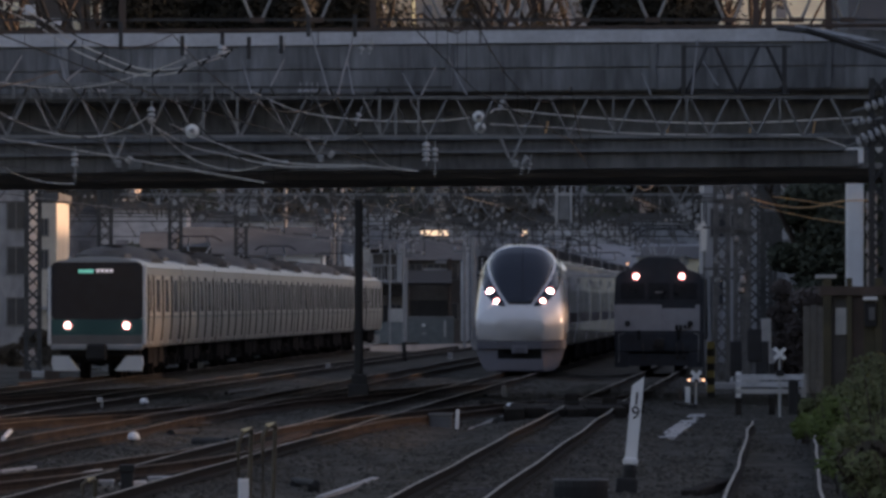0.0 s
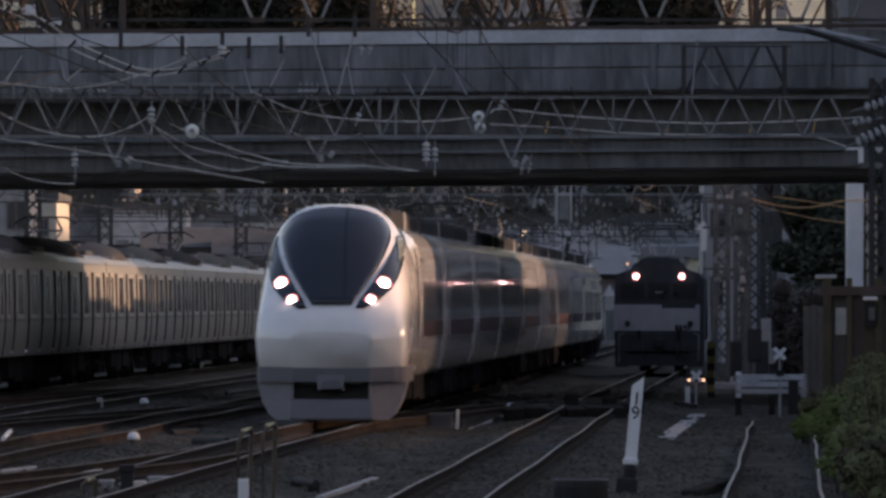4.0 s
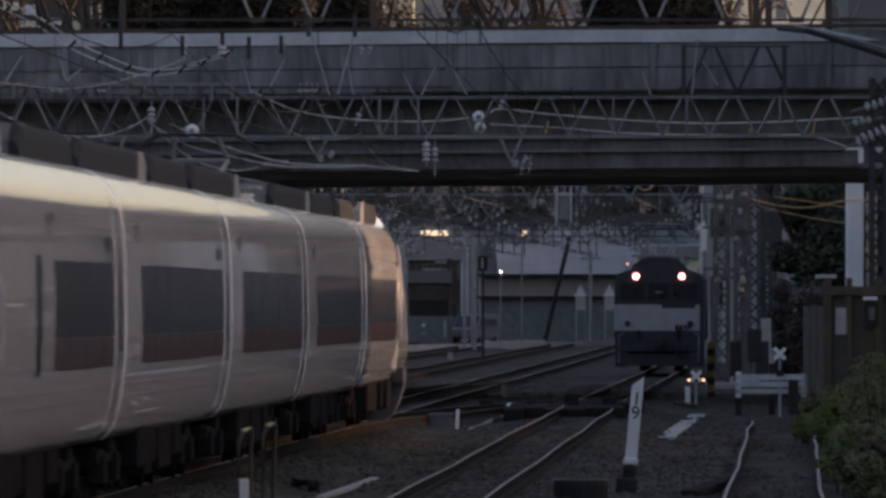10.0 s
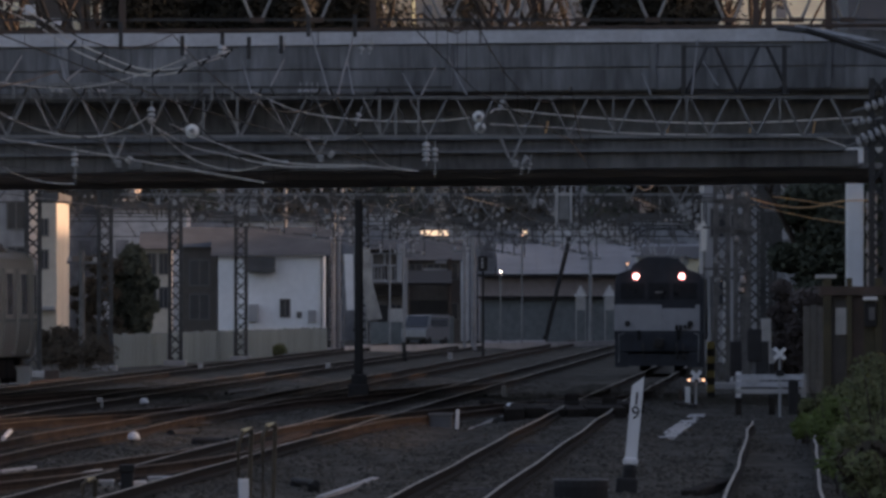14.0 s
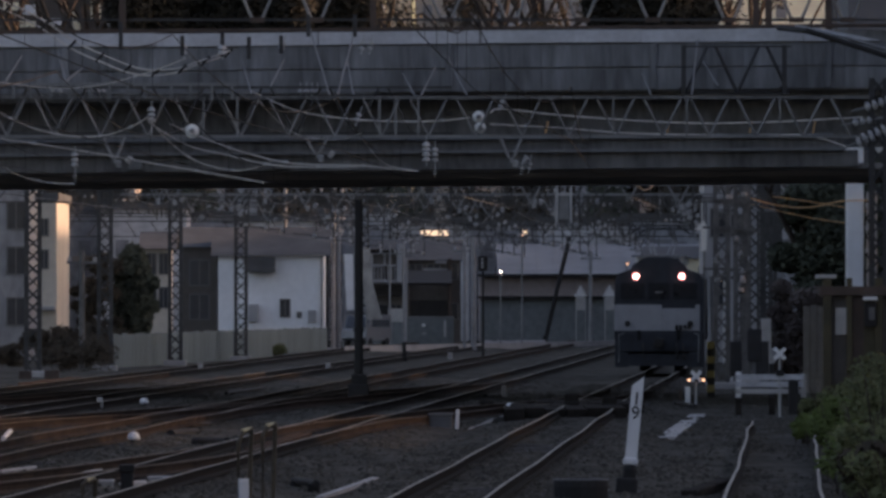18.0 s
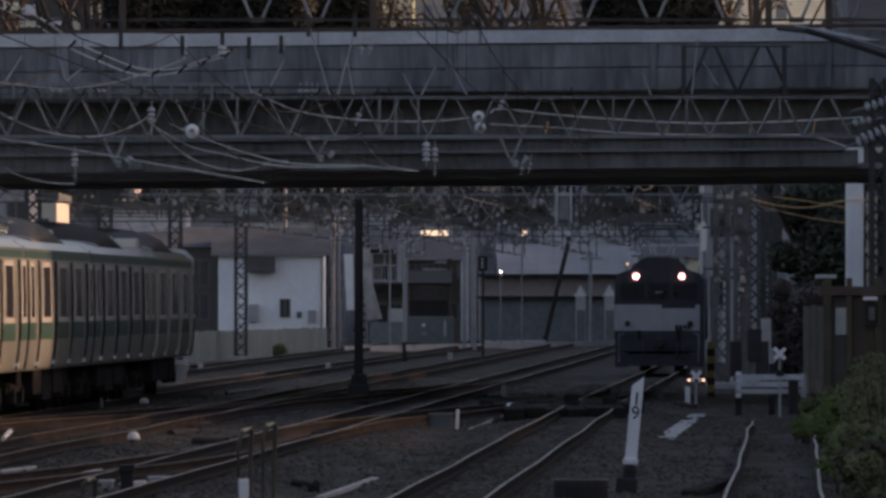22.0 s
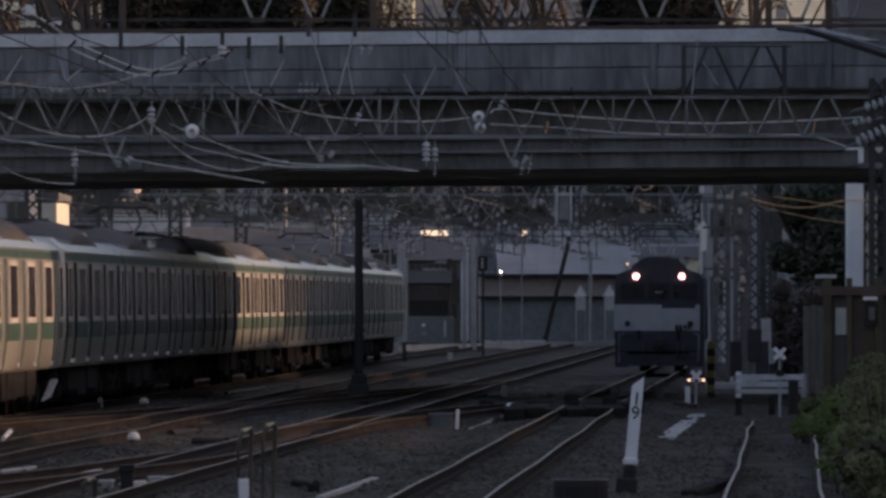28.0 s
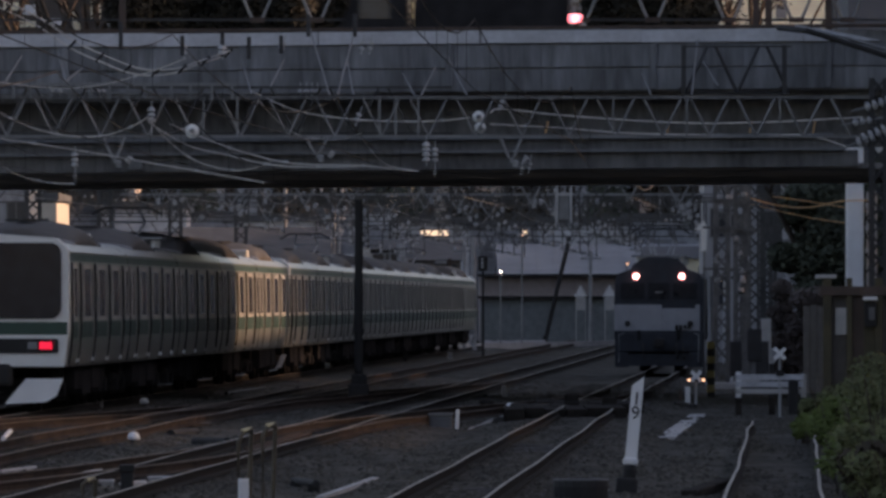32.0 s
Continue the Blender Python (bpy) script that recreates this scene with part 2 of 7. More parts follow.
rail_line(line_of("express", -1000, 620), "main line track with worn steel rails on concrete sleepers", wobble=0.02)
rail_line([(-13.25, -300), (-1.52, 70), (0.70, 140), (2.60, 200), (3.60, 231), (7.19, 330), on("freight", 620)[:2]], "freight track with bright worn rails on dark ballast", wobble=0.025)
rail_line(line_of("middle", -300, 620), "disused track with rusty brown rails on dark ballast", rusty=True, wobble=0.03)
rail_line(line_of("rapid", -1000, 700), "main line track with worn steel rails on dark ballast")
rail_line(line_of("local", -1000, 700), "main line track with worn steel rails beside a fence")
rail_line([(TRACK["siding"][0] + TRACK["siding"][1] * y, y) for y in (70, 109, 150, 192)], "old siding track with wavy rails sunk in dark ground", sleepers=False, wobble=0.07)
# crossovers between the running lines
def crossover(t0, y0, t1, y1, label, rusty=True):
    pts = []
    for i in range(13):
        f = i / 12
        e = f * f * (3 - 2 * f)
        y = y0 + (y1 - y0) * f
        pts.append((on(t0, y)[0] * (1 - e) + on(t1, y)[0] * e, y))
    rail_line(pts, label, rusty=rusty, sleepers=False, drop=0.004, wobble=0.03)


crossover("middle", 88, "express", 164, "crossover track with rusty brown rails")
crossover("rapid", 168, "middle", 232, "crossover track with rusty brown rails")
crossover("express", 178, "freight", 262, "crossover track with worn dark rails")
crossover("local", 205, "rapid", 290, "crossover track with rusty brown rails")
crossover("middle", 205, "express", 300, "crossover track with worn dark rails")


# ---- road bridge ----
PANEL = vary(mat("bridge_panel", (0.175, 0.183, 0.195), 0.7, var=0.5, scale=0.8, fine=6, stretch=(1, 1, 0.18)), 0.12)
PALE_PANEL = vary(mat("pale_parapet_panel", (0.52, 0.535, 0.57), 0.65, var=0.2, scale=0.5, fine=6), 0.06)
BROWN_STEEL = mat("brown_steel", (0.075, 0.05, 0.04), 0.7, var=0.35)
GIRDER_PAINT = mat("mottled_girder_paint", (0.172, 0.169, 0.168), 0.75, var=0.45, scale=0.8, fine=6, stretch=(1, 1, 0.3))
# soffit colour raised to stand in for lens glare over the dark underside
SOFFIT = mat("veil_lifted_soffit", (0.46, 0.44, 0.43), 0.9, var=0.3, scale=0.6)


def road_bridge():
    b = thing("road_bridge", pose(0, 249, 0, 0, -0.46, 0), "grey panelled steel girder road bridge across the tracks", "bridge", kind="structure")
    rng = random.Random(8)
    part("fascia_beam", slab(-70, 60, 0.12, 0.5, 7.45, 8.915), GIRDER_PAINT, b)
    for zb, zt in ((8.06, 8.615), (7.49, 8.018)):
        me = slab(0.003, 2.497, 0.06, 0.12, zb, zt, 0.008)
        first = part("fascia_panel", me, PANEL, b)
        first.matrix_basis = pose(-35, 0, 0)
        for i in range(1, 27):
            share("fascia_panel", first.data, b, pose(-35 + 2.5 * i, rng.uniform(-0.012, 0.012), rng.uniform(-0.01, 0.01)))
    first = part("parapet_panel", slab(0.01, 3.99, 0.0, 0.1, 8.66, 8.982, 0.01), PALE_PANEL, b)
    first.matrix_basis = pose(-35, 0, 0)
    for i in range(1, 11):
        share("parapet_panel", first.data, b, pose(-35 + 4 * i, rng.uniform(-0.01, 0.01), rng.uniform(-0.02, 0.02), 0, rng.uniform(-0.15, 0.15)))
    part("parapet_end", prism([(9.0, 8.66), (10.9, 8.66), (9.4, 8.982), (9.0, 8.982)], "y", 0.0, 0.1), PALE_PANEL, b)
    part("coping", slab(-40, 60, -0.02, 0.4, 8.996, 9.08, 0.01), BROWN_STEEL, b, "rusty brown coping")
    for xpos in (0.224, 5.26, 9.596, -9.289):
        part("stiffener", slab(xpos - 0.08, xpos + 0.08, -0.06, 0.06, 7.50, 8.63, 0.01), PANEL, b)
    part("deck", slab(-70, 95, 0.5, 22, 7.286, 8.153), GIRDER_PAINT, b)
    # main girders below the deck, bottom flange paler
    part("web", slab(-70, 60, 1.6, 1.65, 6.042, 7.362), GIRDER_PAINT, b)
    part("flange", slab(-70, 9.736, 0.8, 1.9, 6.293, 6.391, 0.01), BRIDGE_PAINT, b)
    part("lower_web", slab(-70, 10.016, 1.0, 1.06, 6.028, 6.309), GIRDER_PAINT, b)
    part("ledge", slab(-70, 10.016, 0.7, 1.3, 5.957, 6.027, 0.01), GREY_STEEL, b)
    part("lower_girder", slab(-70, 10.366, 0.9, 1.5, 5.551, 5.972, 0.02), GIRDER_PAINT, b)
    for i in range(22):
        x = -11.5 + 1.05 * i
        part("web_stiffener", slab(x - 0.04, x + 0.04, 0.84, 0.9, 5.565, 5.958), GIRDER_PAINT, b)
    part("soffit", slab(-70, 60, 1.5, 21.5, 5.508, 5.649), SOFFIT, b)
    for k in range(6):
        y = 3.5 + 3.4 * k
        part("cross_girder", slab(-70, 60, y, y + 0.5, 5.365, 5.508), SOFFIT, b)
    for x in (-7.61, -4.253, -3.973):
        part("bracket_box", slab(x - 0.18, x + 0.18, 0.78, 0.9, 5.607, 5.831, 0.02), GREY_STEEL, b)
    # piers outside the view hold it
    for x in (-30, 17):
        for y in (5, 17):
            part("pier", slab(x - 0.8, x + 0.8, y - 0.8, y + 0.8, -0.6, 5.508), CONCRETE, b)
    return b


road_bridge()


def diagonal_pipe():
    t = thing("pipe", pose(0, 0, 0), "dark pipe running down across the bridge end", "pipe")
    part("tube", pipe(bmesh.new(), [(8.306, 248.7, 9.05), (8.928, 246.4, 8.911), (9.895, 246.2, 8.607), (11.554, 246, 8.054)], 0.07, 8), BLACK_PAINT, t)
    part("tube", pipe(bmesh.new(), [(8.721, 248.7, 9.105), (9.895, 246.4, 8.746), (11.554, 246.2, 8.248)], 0.04, 8), GREY_STEEL, t)


diagonal_pipe()


# ---- overhead line gear ----
def lattice_post(parent, x, y, h, w=0.42, m=None, z0=-0.3):
    m = m or GREY_STEEL
    bm = bmesh.new()
    for sx in (-1, 1):
        for sy in (-1, 1):
            box(bm, x + sx * w / 2 - 0.065, x + sx * w / 2 + 0.065, y + sy * w / 2 - 0.065, y + sy * w / 2 + 0.065, z0, h)
    n = max(3, int((h - z0) / 0.42))
    for i in range(n):
        a, b = z0 + (h - z0) * i / n, z0 + (h - z0) * (i + 1) / n
        k = 1 if i % 2 else -1
        for sy in (-1, 1):
            bar(bm, (x - k * w / 2, y + sy * w / 2, a), (x + k * w / 2, y + sy * w / 2, b), 0.046, 4)
            bar(bm, (x + k * w / 2, y + sy * w / 2, a), (x - k * w / 2, y + sy * w / 2, b), 0.03, 4)
        for sx in (-1, 1):
            bar(bm, (x + sx * w / 2, y - k * w / 2, a), (x + sx * w / 2, y + k * w / 2, b), 0.028, 4)
    p = part("post", bm, m, parent)
    part("footing", slab(x - 0.45, x + 0.45, y - 0.45, y + 0.45, -0.6, -0.05, 0.04), CONCRETE, p)
    return p


def truss_beam(parent, x0, x1, y, z0, z1, m, pitch=1.17, depth=0.5, r=0.03, chord=0.05, phase=0.0, keep=1.0, top=None):
    rng = random.Random(int(y))
    for z in (z0, z1):
        for dy in (0, depth):
            bp = part("chord", slab(x0, x1, y + dy - chord / 2, y + dy + chord / 2, z - chord / 2, z + chord / 2), top if top and z == z1 else m, parent)
    n = int((x1 - x0) / pitch)
    for i in range(n):
        a = x0 + pitch * i + phase
        for u, v, p, q in ((a, a + pitch / 2 - 0.1, z0, z1), (a + pitch / 2 + 0.1, a + pitch, z1, z0)):
            for dy in (0, depth) if y < 300 else (0,):
                if rng.random() > keep:
                    continue
                part("diagonal", rod((u, y + dy, p), (v, y + dy, q), r, 5), m, bp)
    return bp


INS = lathe([(0.03, 0), (0.09, 0.02), (0.04, 0.05), (0.09, 0.08), (0.04, 0.11), (0.09, 0.14), (0.03, 0.18)], 9)
INS_ME = bpy.data.meshes.new("insulator")
INS.to_mesh(INS_ME)
INS.free()
INS_ME.materials.append(DULL_PORCELAIN)


def v_hanger(parent, x, y, z, drop=0.75, w=0.36):
    bm = bmesh.new()
    for s in (-1, 1):
        bar(bm, (x + s * w, y, z), (x + s * 0.05, y, z - drop * 0.8), 0.035, 5)
    bar(bm, (x, y, z - drop * 0.8), (x, y, z - drop), 0.04, 5)
    # steel steps darker with distance; the middle tone is kept paler to suggest haze
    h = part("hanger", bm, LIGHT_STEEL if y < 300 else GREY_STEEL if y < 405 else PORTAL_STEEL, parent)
    share("insulator", INS_ME, h, pose(x + 0.1, y, z - drop - 0.1))
    share("insulator", INS_ME, h, pose(x + 0.3, y, z - drop + 0.02, 0, 35))
    return h


def portal(y, xl, xr, z0=6.25, z1=7.15, m=None, seed=1, hang=True):
    rng = random.Random(seed)
    t = thing("catenary_portal", pose(0, 0, 0), "grey lattice steel gantry holding overhead wires", "gantry", "overhead wire gantries")
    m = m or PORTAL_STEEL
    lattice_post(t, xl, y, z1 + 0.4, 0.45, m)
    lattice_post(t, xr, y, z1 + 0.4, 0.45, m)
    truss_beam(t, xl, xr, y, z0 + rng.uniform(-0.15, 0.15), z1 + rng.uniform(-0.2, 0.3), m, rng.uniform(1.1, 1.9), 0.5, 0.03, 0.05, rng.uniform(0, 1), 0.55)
    if hang:
        for k in TRACK:
            if k == "siding":
                continue
            x = on(k, y)[0]
            if xl < x < xr:
                v_hanger(t, x + rng.uniform(-0.3, 0.5), y - 0.05, z0, rng.uniform(0.5, 0.8))
                bm = bmesh.new()
                bar(bm, (x + 0.9, y, z0), (x + 0.9, y, z0 - 1.25), 0.035, 5)
                bar(bm, (x + 0.9, y, z0 - 1.1), (x - 0.1, y, z0 - 1.02), 0.025, 5)
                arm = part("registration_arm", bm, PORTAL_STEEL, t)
                share("insulator", INS_ME, arm, pose(x + 0.72, y, z0 - 1.1, 0, 90))
        for i in range(5):
            x = rng.uniform(xl + 1, xr - 1)
            share("insulator", INS_ME, t, pose(x, y - 0.1, z1 + 0.05))
            share("insulator", INS_ME, t, pose(x + 0.35, y - 0.1, z1 + 0.05))
    return t


# the near gantry in front of the bridge
near = thing("catenary_portal", pose(0, 0, 0, 0, 0, 0), "pale galvanised lattice gantry in front of the bridge", "gantry", "overhead wire gantries")
lattice_post(near, -19, 244.3, 7.486, 0.6)
lattice_post(near, 10.582, 244.3, 7.7, 0.34, DARK_STEEL)
truss_beam(near, -19, 10.363, 244, 6.294, 7.24, TRUSS_STEEL, 1.138, 0.6, 0.024, 0.05, phase=0.439, top=GIRDER_PAINT)
for xpos, s in (1.652, 1), (-7.973, 1), (-3.058, 0.8):
    v_hanger(near, xpos, 243.9, 6.253, 0.62 * s, 0.26)
# slanting stays from the truss up to the bridge's face
for xa, za, xb, zb in [(-2.76, 7.31, -3.3, 9.05), (-2.57, 7.31, -2.16, 9.05), (-2.18, 7.31, -2.38, 8.29), (0.59, 7.28, 0.08, 8.39), (-0.68, 7.28, -1.0, 7.94), (-0.54, 7.28, -0.19, 8.08), (-4.66, 7.32, -4.96, 8.22), (-4.2, 7.5, -3.92, 8.28), (-9.18, 7.61, -9.52, 8.5), (-10.63, 7.64, -10.42, 8.36), (-9.2, 7.61, -8.9, 8.08), (6.05, 7.31, 6.3, 8.77), (5.06, 7.31, 4.92, 7.94), (6.69, 7.53, 6.44, 8.22)]:
    part("stay", rod((xa, 244.6, za), (xb, 248.8, zb), 0.02, 5), GREY_STEEL, near)
for x in [-10.41, -10.01, -9.52, -9.05, -8.54, -8.08, -7.64, -7.23, -6.58, -6.12, -5.6, -5.11]:
    part("drop_bracket", slab(x - 0.03, x + 0.03, 243.6, 243.66, 7.185, 7.582), GREY_STEEL, near)
part("carrier_rail", slab(-12, -4.99, 243.58, 243.68, 7.514, 7.582), GREY_STEEL, near)
for x, za, zb in [(-6.31, 8.23, 8.72), (-5.34, 8.2, 8.78), (-7.8, 8.37, 9.05), (-3.92, 8.28, 8.72), (-3.26, 8.69, 9.24), (-2.13, 8.69, 9.24), (-4.7, 8.15, 8.69)]:
    part("hanging_bracket", slab(x - 0.05, x + 0.05, 243.4, 243.5, za, zb, 0.01), DARK_STEEL, near)
# a second beam close behind it, seen through the first
back = thing("catenary_portal", pose(0, 0, 0), "dull steel lattice beam behind the near gantry", "gantry", "overhead wire gantries")
lattice_post(back, -19.5, 247.4, 7.69, 0.5)
part("end_tie", slab(0.083, 0.222, 244.6, 247.3, 6.857, 6.899), PORTAL_STEEL, back)
truss_beam(back, -19.5, 0.222, 247.2, 6.413, 7.551, PORTAL_STEEL, 1.443, 0.5, 0.028, 0.05)
for xpos in [-5.81, -4.99, -1.54, -1.15, -0.6, 4.13, 5.91, 8.17]:
    part("hanger_post", slab(xpos - 0.025, xpos + 0.025, 243.9, 243.96, 6.253, 7.24), TRUSS_STEEL, near)
# dark truss crossing the bridge's face
dark = thing("catenary_portal", pose(0, 0, 0), "dark lattice gantry against the bridge's grey face", "gantry", "overhead wire gantries")
truss_beam(dark, 5.967, 8.548, 247, 7.412, 8.55, DARK_STEEL, 1.263, 0.4, 0.036, 0.035)
for xpos in (8.381, 5.911):
    part("post", slab(xpos - 0.06, xpos + 0.06, 246.9, 247.05, 7.37, 8.578), DARK_STEEL, dark)
    part("tie", slab(xpos - 0.05, xpos + 0.05, 247, 249.1, 7.551, 7.592), DARK_STEEL, dark)

rear = thing("catenary_portal", pose(0, 0, 0), "pale lattice gantry standing behind the bridge parapet", "gantry", "overhead wire gantries")
for za, zb in ((9.959, 10.021), (11.118, 11.18)):
    part("chord", slab(-14, 14, 274.95, 275.05, za, zb), DARK_STEEL, rear)
for x in [-5.08, -3.46, 0.09, 1.87, 3.8, 5.73, 7.82, 9.67, 11.06]:
    for s in (-1, 1):
        part("diagonal", rod((x + s * 0.12, 275, 9.959), (x + s * 0.62, 275, 11.149), 0.045, 5), TRUSS_STEEL, rear)
    part("gusset", slab(x - 0.2, x + 0.2, 274.9, 274.96, 9.913, 10.052), BROWN_STEEL, rear)
for x in (-14, 14):
    part("post", slab(x - 0.2, x + 0.2, 274.8, 275.2, -0.4, 11.18), GREY_STEEL, rear)
for x in [8.56, 8.9, -8.76, -1.91, 10.53]:
    part("drop_post", slab(x - 0.09, x + 0.09, 274.8, 274.9, 9.542, 11.149), BROWN_STEEL, rear)

for i, (y, xl, xr) in enumerate(((341, -13.9, 10.6), (372, -12.5, 11.9), (402, -10.7, 13.2), (433, -8.7, 14.2), (474, -22, 15.6), (515, -5.7, 17), (560, -4.4, 18.6), (610, -3, 20), (388, -19, 12.6), (452, -21, 14.8), (495, -23, 16.2), (585, -27, 19.3))):
    portal(y, xl, xr, seed=20 + i)


def hanging_transformer():
    t = thing("hanging_transformer", pose(4.088, 340.4, 0), "pale framed transformer hung from a gantry beam", "transformer")
    for s in (-1, 1):
        part("frame_bar", slab(s * 0.24 - 0.04, s * 0.24 + 0.04, -0.05, 0.05, 4.924, 7.0), DULL_PORCELAIN, t)
        part("foot", slab(s * 0.2 - 0.07, s * 0.2 + 0.07, -0.08, 0.08, 4.829, 4.962, 0.02), GREY_STEEL, t)
    part("tank", slab(-0.2, 0.2, 0.0, 0.3, 5.058, 5.956, 0.04), GREY_STEEL, t)
    part("cross_bar", slab(-0.3, 0.3, -0.06, 0.06, 5.879, 5.975), DULL_PORCELAIN, t)


hanging_transformer()


def loose_hangers():
    """Pale V hangers and drop rods crowding the first gantry beams."""
    rng = random.Random(91)
    for y in (341.2, 372.2):
        t = thing("hanger_row", pose(0, 0, 0), "row of pale steel wire hangers under a gantry beam", "hangers", "hanger rows")
        part("carrier", slab(-12, 10.5, y - 0.03, y + 0.03, 6.22, 6.3), GREY_STEEL, t)
        for i in range(15):
            x = rng.uniform(-11.5, 10)
            h = part("hanger", bar(rod((x - 0.28, y, 6.22), (x - 0.02, y, 5.75), 0.03, 5), (x + 0.28, y, 6.22), (x + 0.02, y, 5.75), 0.03, 5), rng.choice((GREY_STEEL, PORTAL_STEEL, PORTAL_STEEL)), t)
            part("drop_rod", rod((x, y, 5.76), (x, y, 5.76 - rng.uniform(0.3, 0.7)), 0.025, 5), PORTAL_STEEL, h)
            if i % 3 == 0:
                share("insulator", INS_ME, h, pose(x + rng.uniform(-0.1, 0.1), y, 5.6))


loose_hangers()


def overhead(track, y0, y1, seed, zc=5.1, m=None):
    """Contact wire and sagging messenger wire with droppers over a track."""
    rng = random.Random(seed)
    t = thing("overhead_wire", pose(0, 0, 0), "darkened overhead wire with droppers above a track" if m else "tarnished copper overhead wire with droppers above a track", "overhead wire", "overhead wires")
    ys, y = [], y0
    while y < y1:
        ys.append(y)
        y += 42 + rng.uniform(-4, 4)
    bm, bd, bc = bmesh.new(), bmesh.new(), bmesh.new()
    pts, cp = [], []
    for k, (a, b) in enumerate(zip(ys[:-1], ys[1:])):
        for j in range(9):
            f = j / 8
            y = a + (b - a) * f
            side = 0.2 * (1 if k % 2 else -1) * (1 - 2 * f)
            z = zc + 0.95 - 0.62 * 4 * f * (1 - f)
            p = Vector(on(track, y, z, side))
            q = Vector(on(track, y, zc, side))
            if pts and j == 0:
                continue
            pts.append(p)
            cp.append(q)
            if 0 < j < 8:
                bar(bd, p, q, 0.005, 4)
    part("messenger_wire", pipe(bm, pts, 0.010, 4), m or TARNISHED, t)
    part("contact_wire", pipe(bc, cp, 0.009, 4), m or TARNISHED, t)
    tagged(part("dropper", bd, m or TARNISHED, t), kind="stuff")


# darkened copy of the wire colour keeps near spans from looking sunlit
NEAR_DARK_WIRE = mat("darkened_near_wire", (0.035, 0.033, 0.032), 0.9, var=0.2, spec=0.1)
for i, k in enumerate(("express", "freight", "middle", "rapid", "local")):
    overhead(k, 60 - 9 * i, 262, 80 + i, m=NEAR_DARK_WIRE)
    overhead(k, 262, 650, 40 + i)


def cable(pts, d, r, label, m=None, twin=0.0):
    t = thing("cable", pose(0, 0, 0), label, "cable", "sagging cables")
    v = [Vector((x, d + 0.6 * math.sin(i * 0.9), z)) for i, (x, z) in enumerate(pts)]
    fine = []
    for i in range(len(v) - 1):
        p0, p1, p2, p3 = v[max(i - 1, 0)], v[i], v[i + 1], v[min(i + 2, len(v) - 1)]
        for j in range(6):
            f = j / 6
            fine.append(0.5 * ((2 * p1) + (-p0 + p2) * f + (2 * p0 - 5 * p1 + 4 * p2 - p3) * f * f + (-p0 + 3 * p1 - 3 * p2 + p3) * f ** 3))
    fine.append(v[-1])
    part("wire", pipe(bmesh.new(), fine, r * 0.7, 5), m or WIRE, t)
    if twin:
        part("wire", pipe(bmesh.new(), [p + Vector((twin, 0, twin * 0.8)) for p in fine], r * 0.7, 5), m or WIRE, t)
        for p in fine[2::5]:
            part("spacer", rod(p + Vector((-0.02, 0, -0.04)), p + Vector((twin + 0.02, 0, twin * 0.8 + 0.04)), 0.035, 6), BLACK_PAINT, t)
    elif d < 300:
        for a, b in list(zip(fine[:-1], fine[1:]))[3::7]:
            part("clamp", rod(a, a + (b - a).normalized() * 0.09, r * 1.5, 6), DULL_PORCELAIN, t, "small pale wire clamp")


# orange stands for low sun on the wires and clips
ORANGE_WIRE = mat("sunlit_wire_orange", (0.62, 0.36, 0.17), 0.4, 0.5, var=0.15)
cable([(-10.88, 9.47), (-9.92, 9.02), (-9.1, 8.47), (-8.28, 8.09), (-7.46, 7.79), (-6.63, 7.79), (-5.95, 8.01), (-5.29, 8.25)], 244, 0.028, "twin grey feeder cable with dark spacers sagging below the bridge", WIRE, 0.16)
cable([(-10.84, 7.6), (-9.61, 7.46), (-8.52, 7.49), (-7.29, 7.77), (-6.2, 8.15)], 243, 0.02, "thin grey feeder cable sagging before the bridge", WIRE, 0)
cable([(-10.71, 6.86), (-9.9, 6.46), (-8.95, 6.24), (-8.14, 6.24), (-7.47, 6.43), (-7.04, 6.66)], 240, 0.022, "grey sagging feeder cable before the bridge", WIRE, 0)
cable([(-7.04, 6.66), (-6.53, 6.09), (-5.85, 5.62), (-4.91, 5.41), (-4.1, 5.58)], 240, 0.02, "thin jumper cable hanging in a loop", WIRE, 0)
cable([(-7.01, 6.55), (-6.1, 6.01), (-5.16, 5.77), (-4.08, 5.53), (-3.01, 5.47), (-1.8, 5.49)], 239, 0.02, "thin jumper cable hanging in a loop", WIRE, 0)
cable([(-6.47, 6.49), (-5.8, 6.21), (-4.73, 5.82), (-3.53, 5.55), (-1.93, 5.49), (-0.59, 5.35)], 238, 0.022, "thin jumper cable hanging in a loop", WIRE, 0)
cable([(-4.69, 7.43), (-3.65, 6.98), (-2.54, 6.78), (-1.16, 6.69), (-0.06, 6.7), (0.66, 6.77)], 246, 0.022, "pale tensioned feeder wire before the bridge", PALE_WIRE, 0)
cable([(1.16, 6.89), (1.46, 7.0), (2.99, 6.84), (5.75, 6.66), (7.82, 6.66), (10.24, 6.78)], 246, 0.022, "pale tensioned feeder wire before the bridge", PALE_WIRE, 0)
cable([(1.16, 6.62), (2.99, 6.53), (4.37, 6.42), (7.13, 6.34), (8.93, 6.33), (10.03, 5.98)], 246, 0.022, "pale tensioned feeder wire before the bridge", PALE_WIRE, 0)
cable([(-10.79, 6.22), (-8.76, 5.92), (-6.99, 5.61), (-5.76, 5.4), (-4.27, 5.13)], 242, 0.024, "dark sagging feeder cable before the bridge", WIRE, 0)
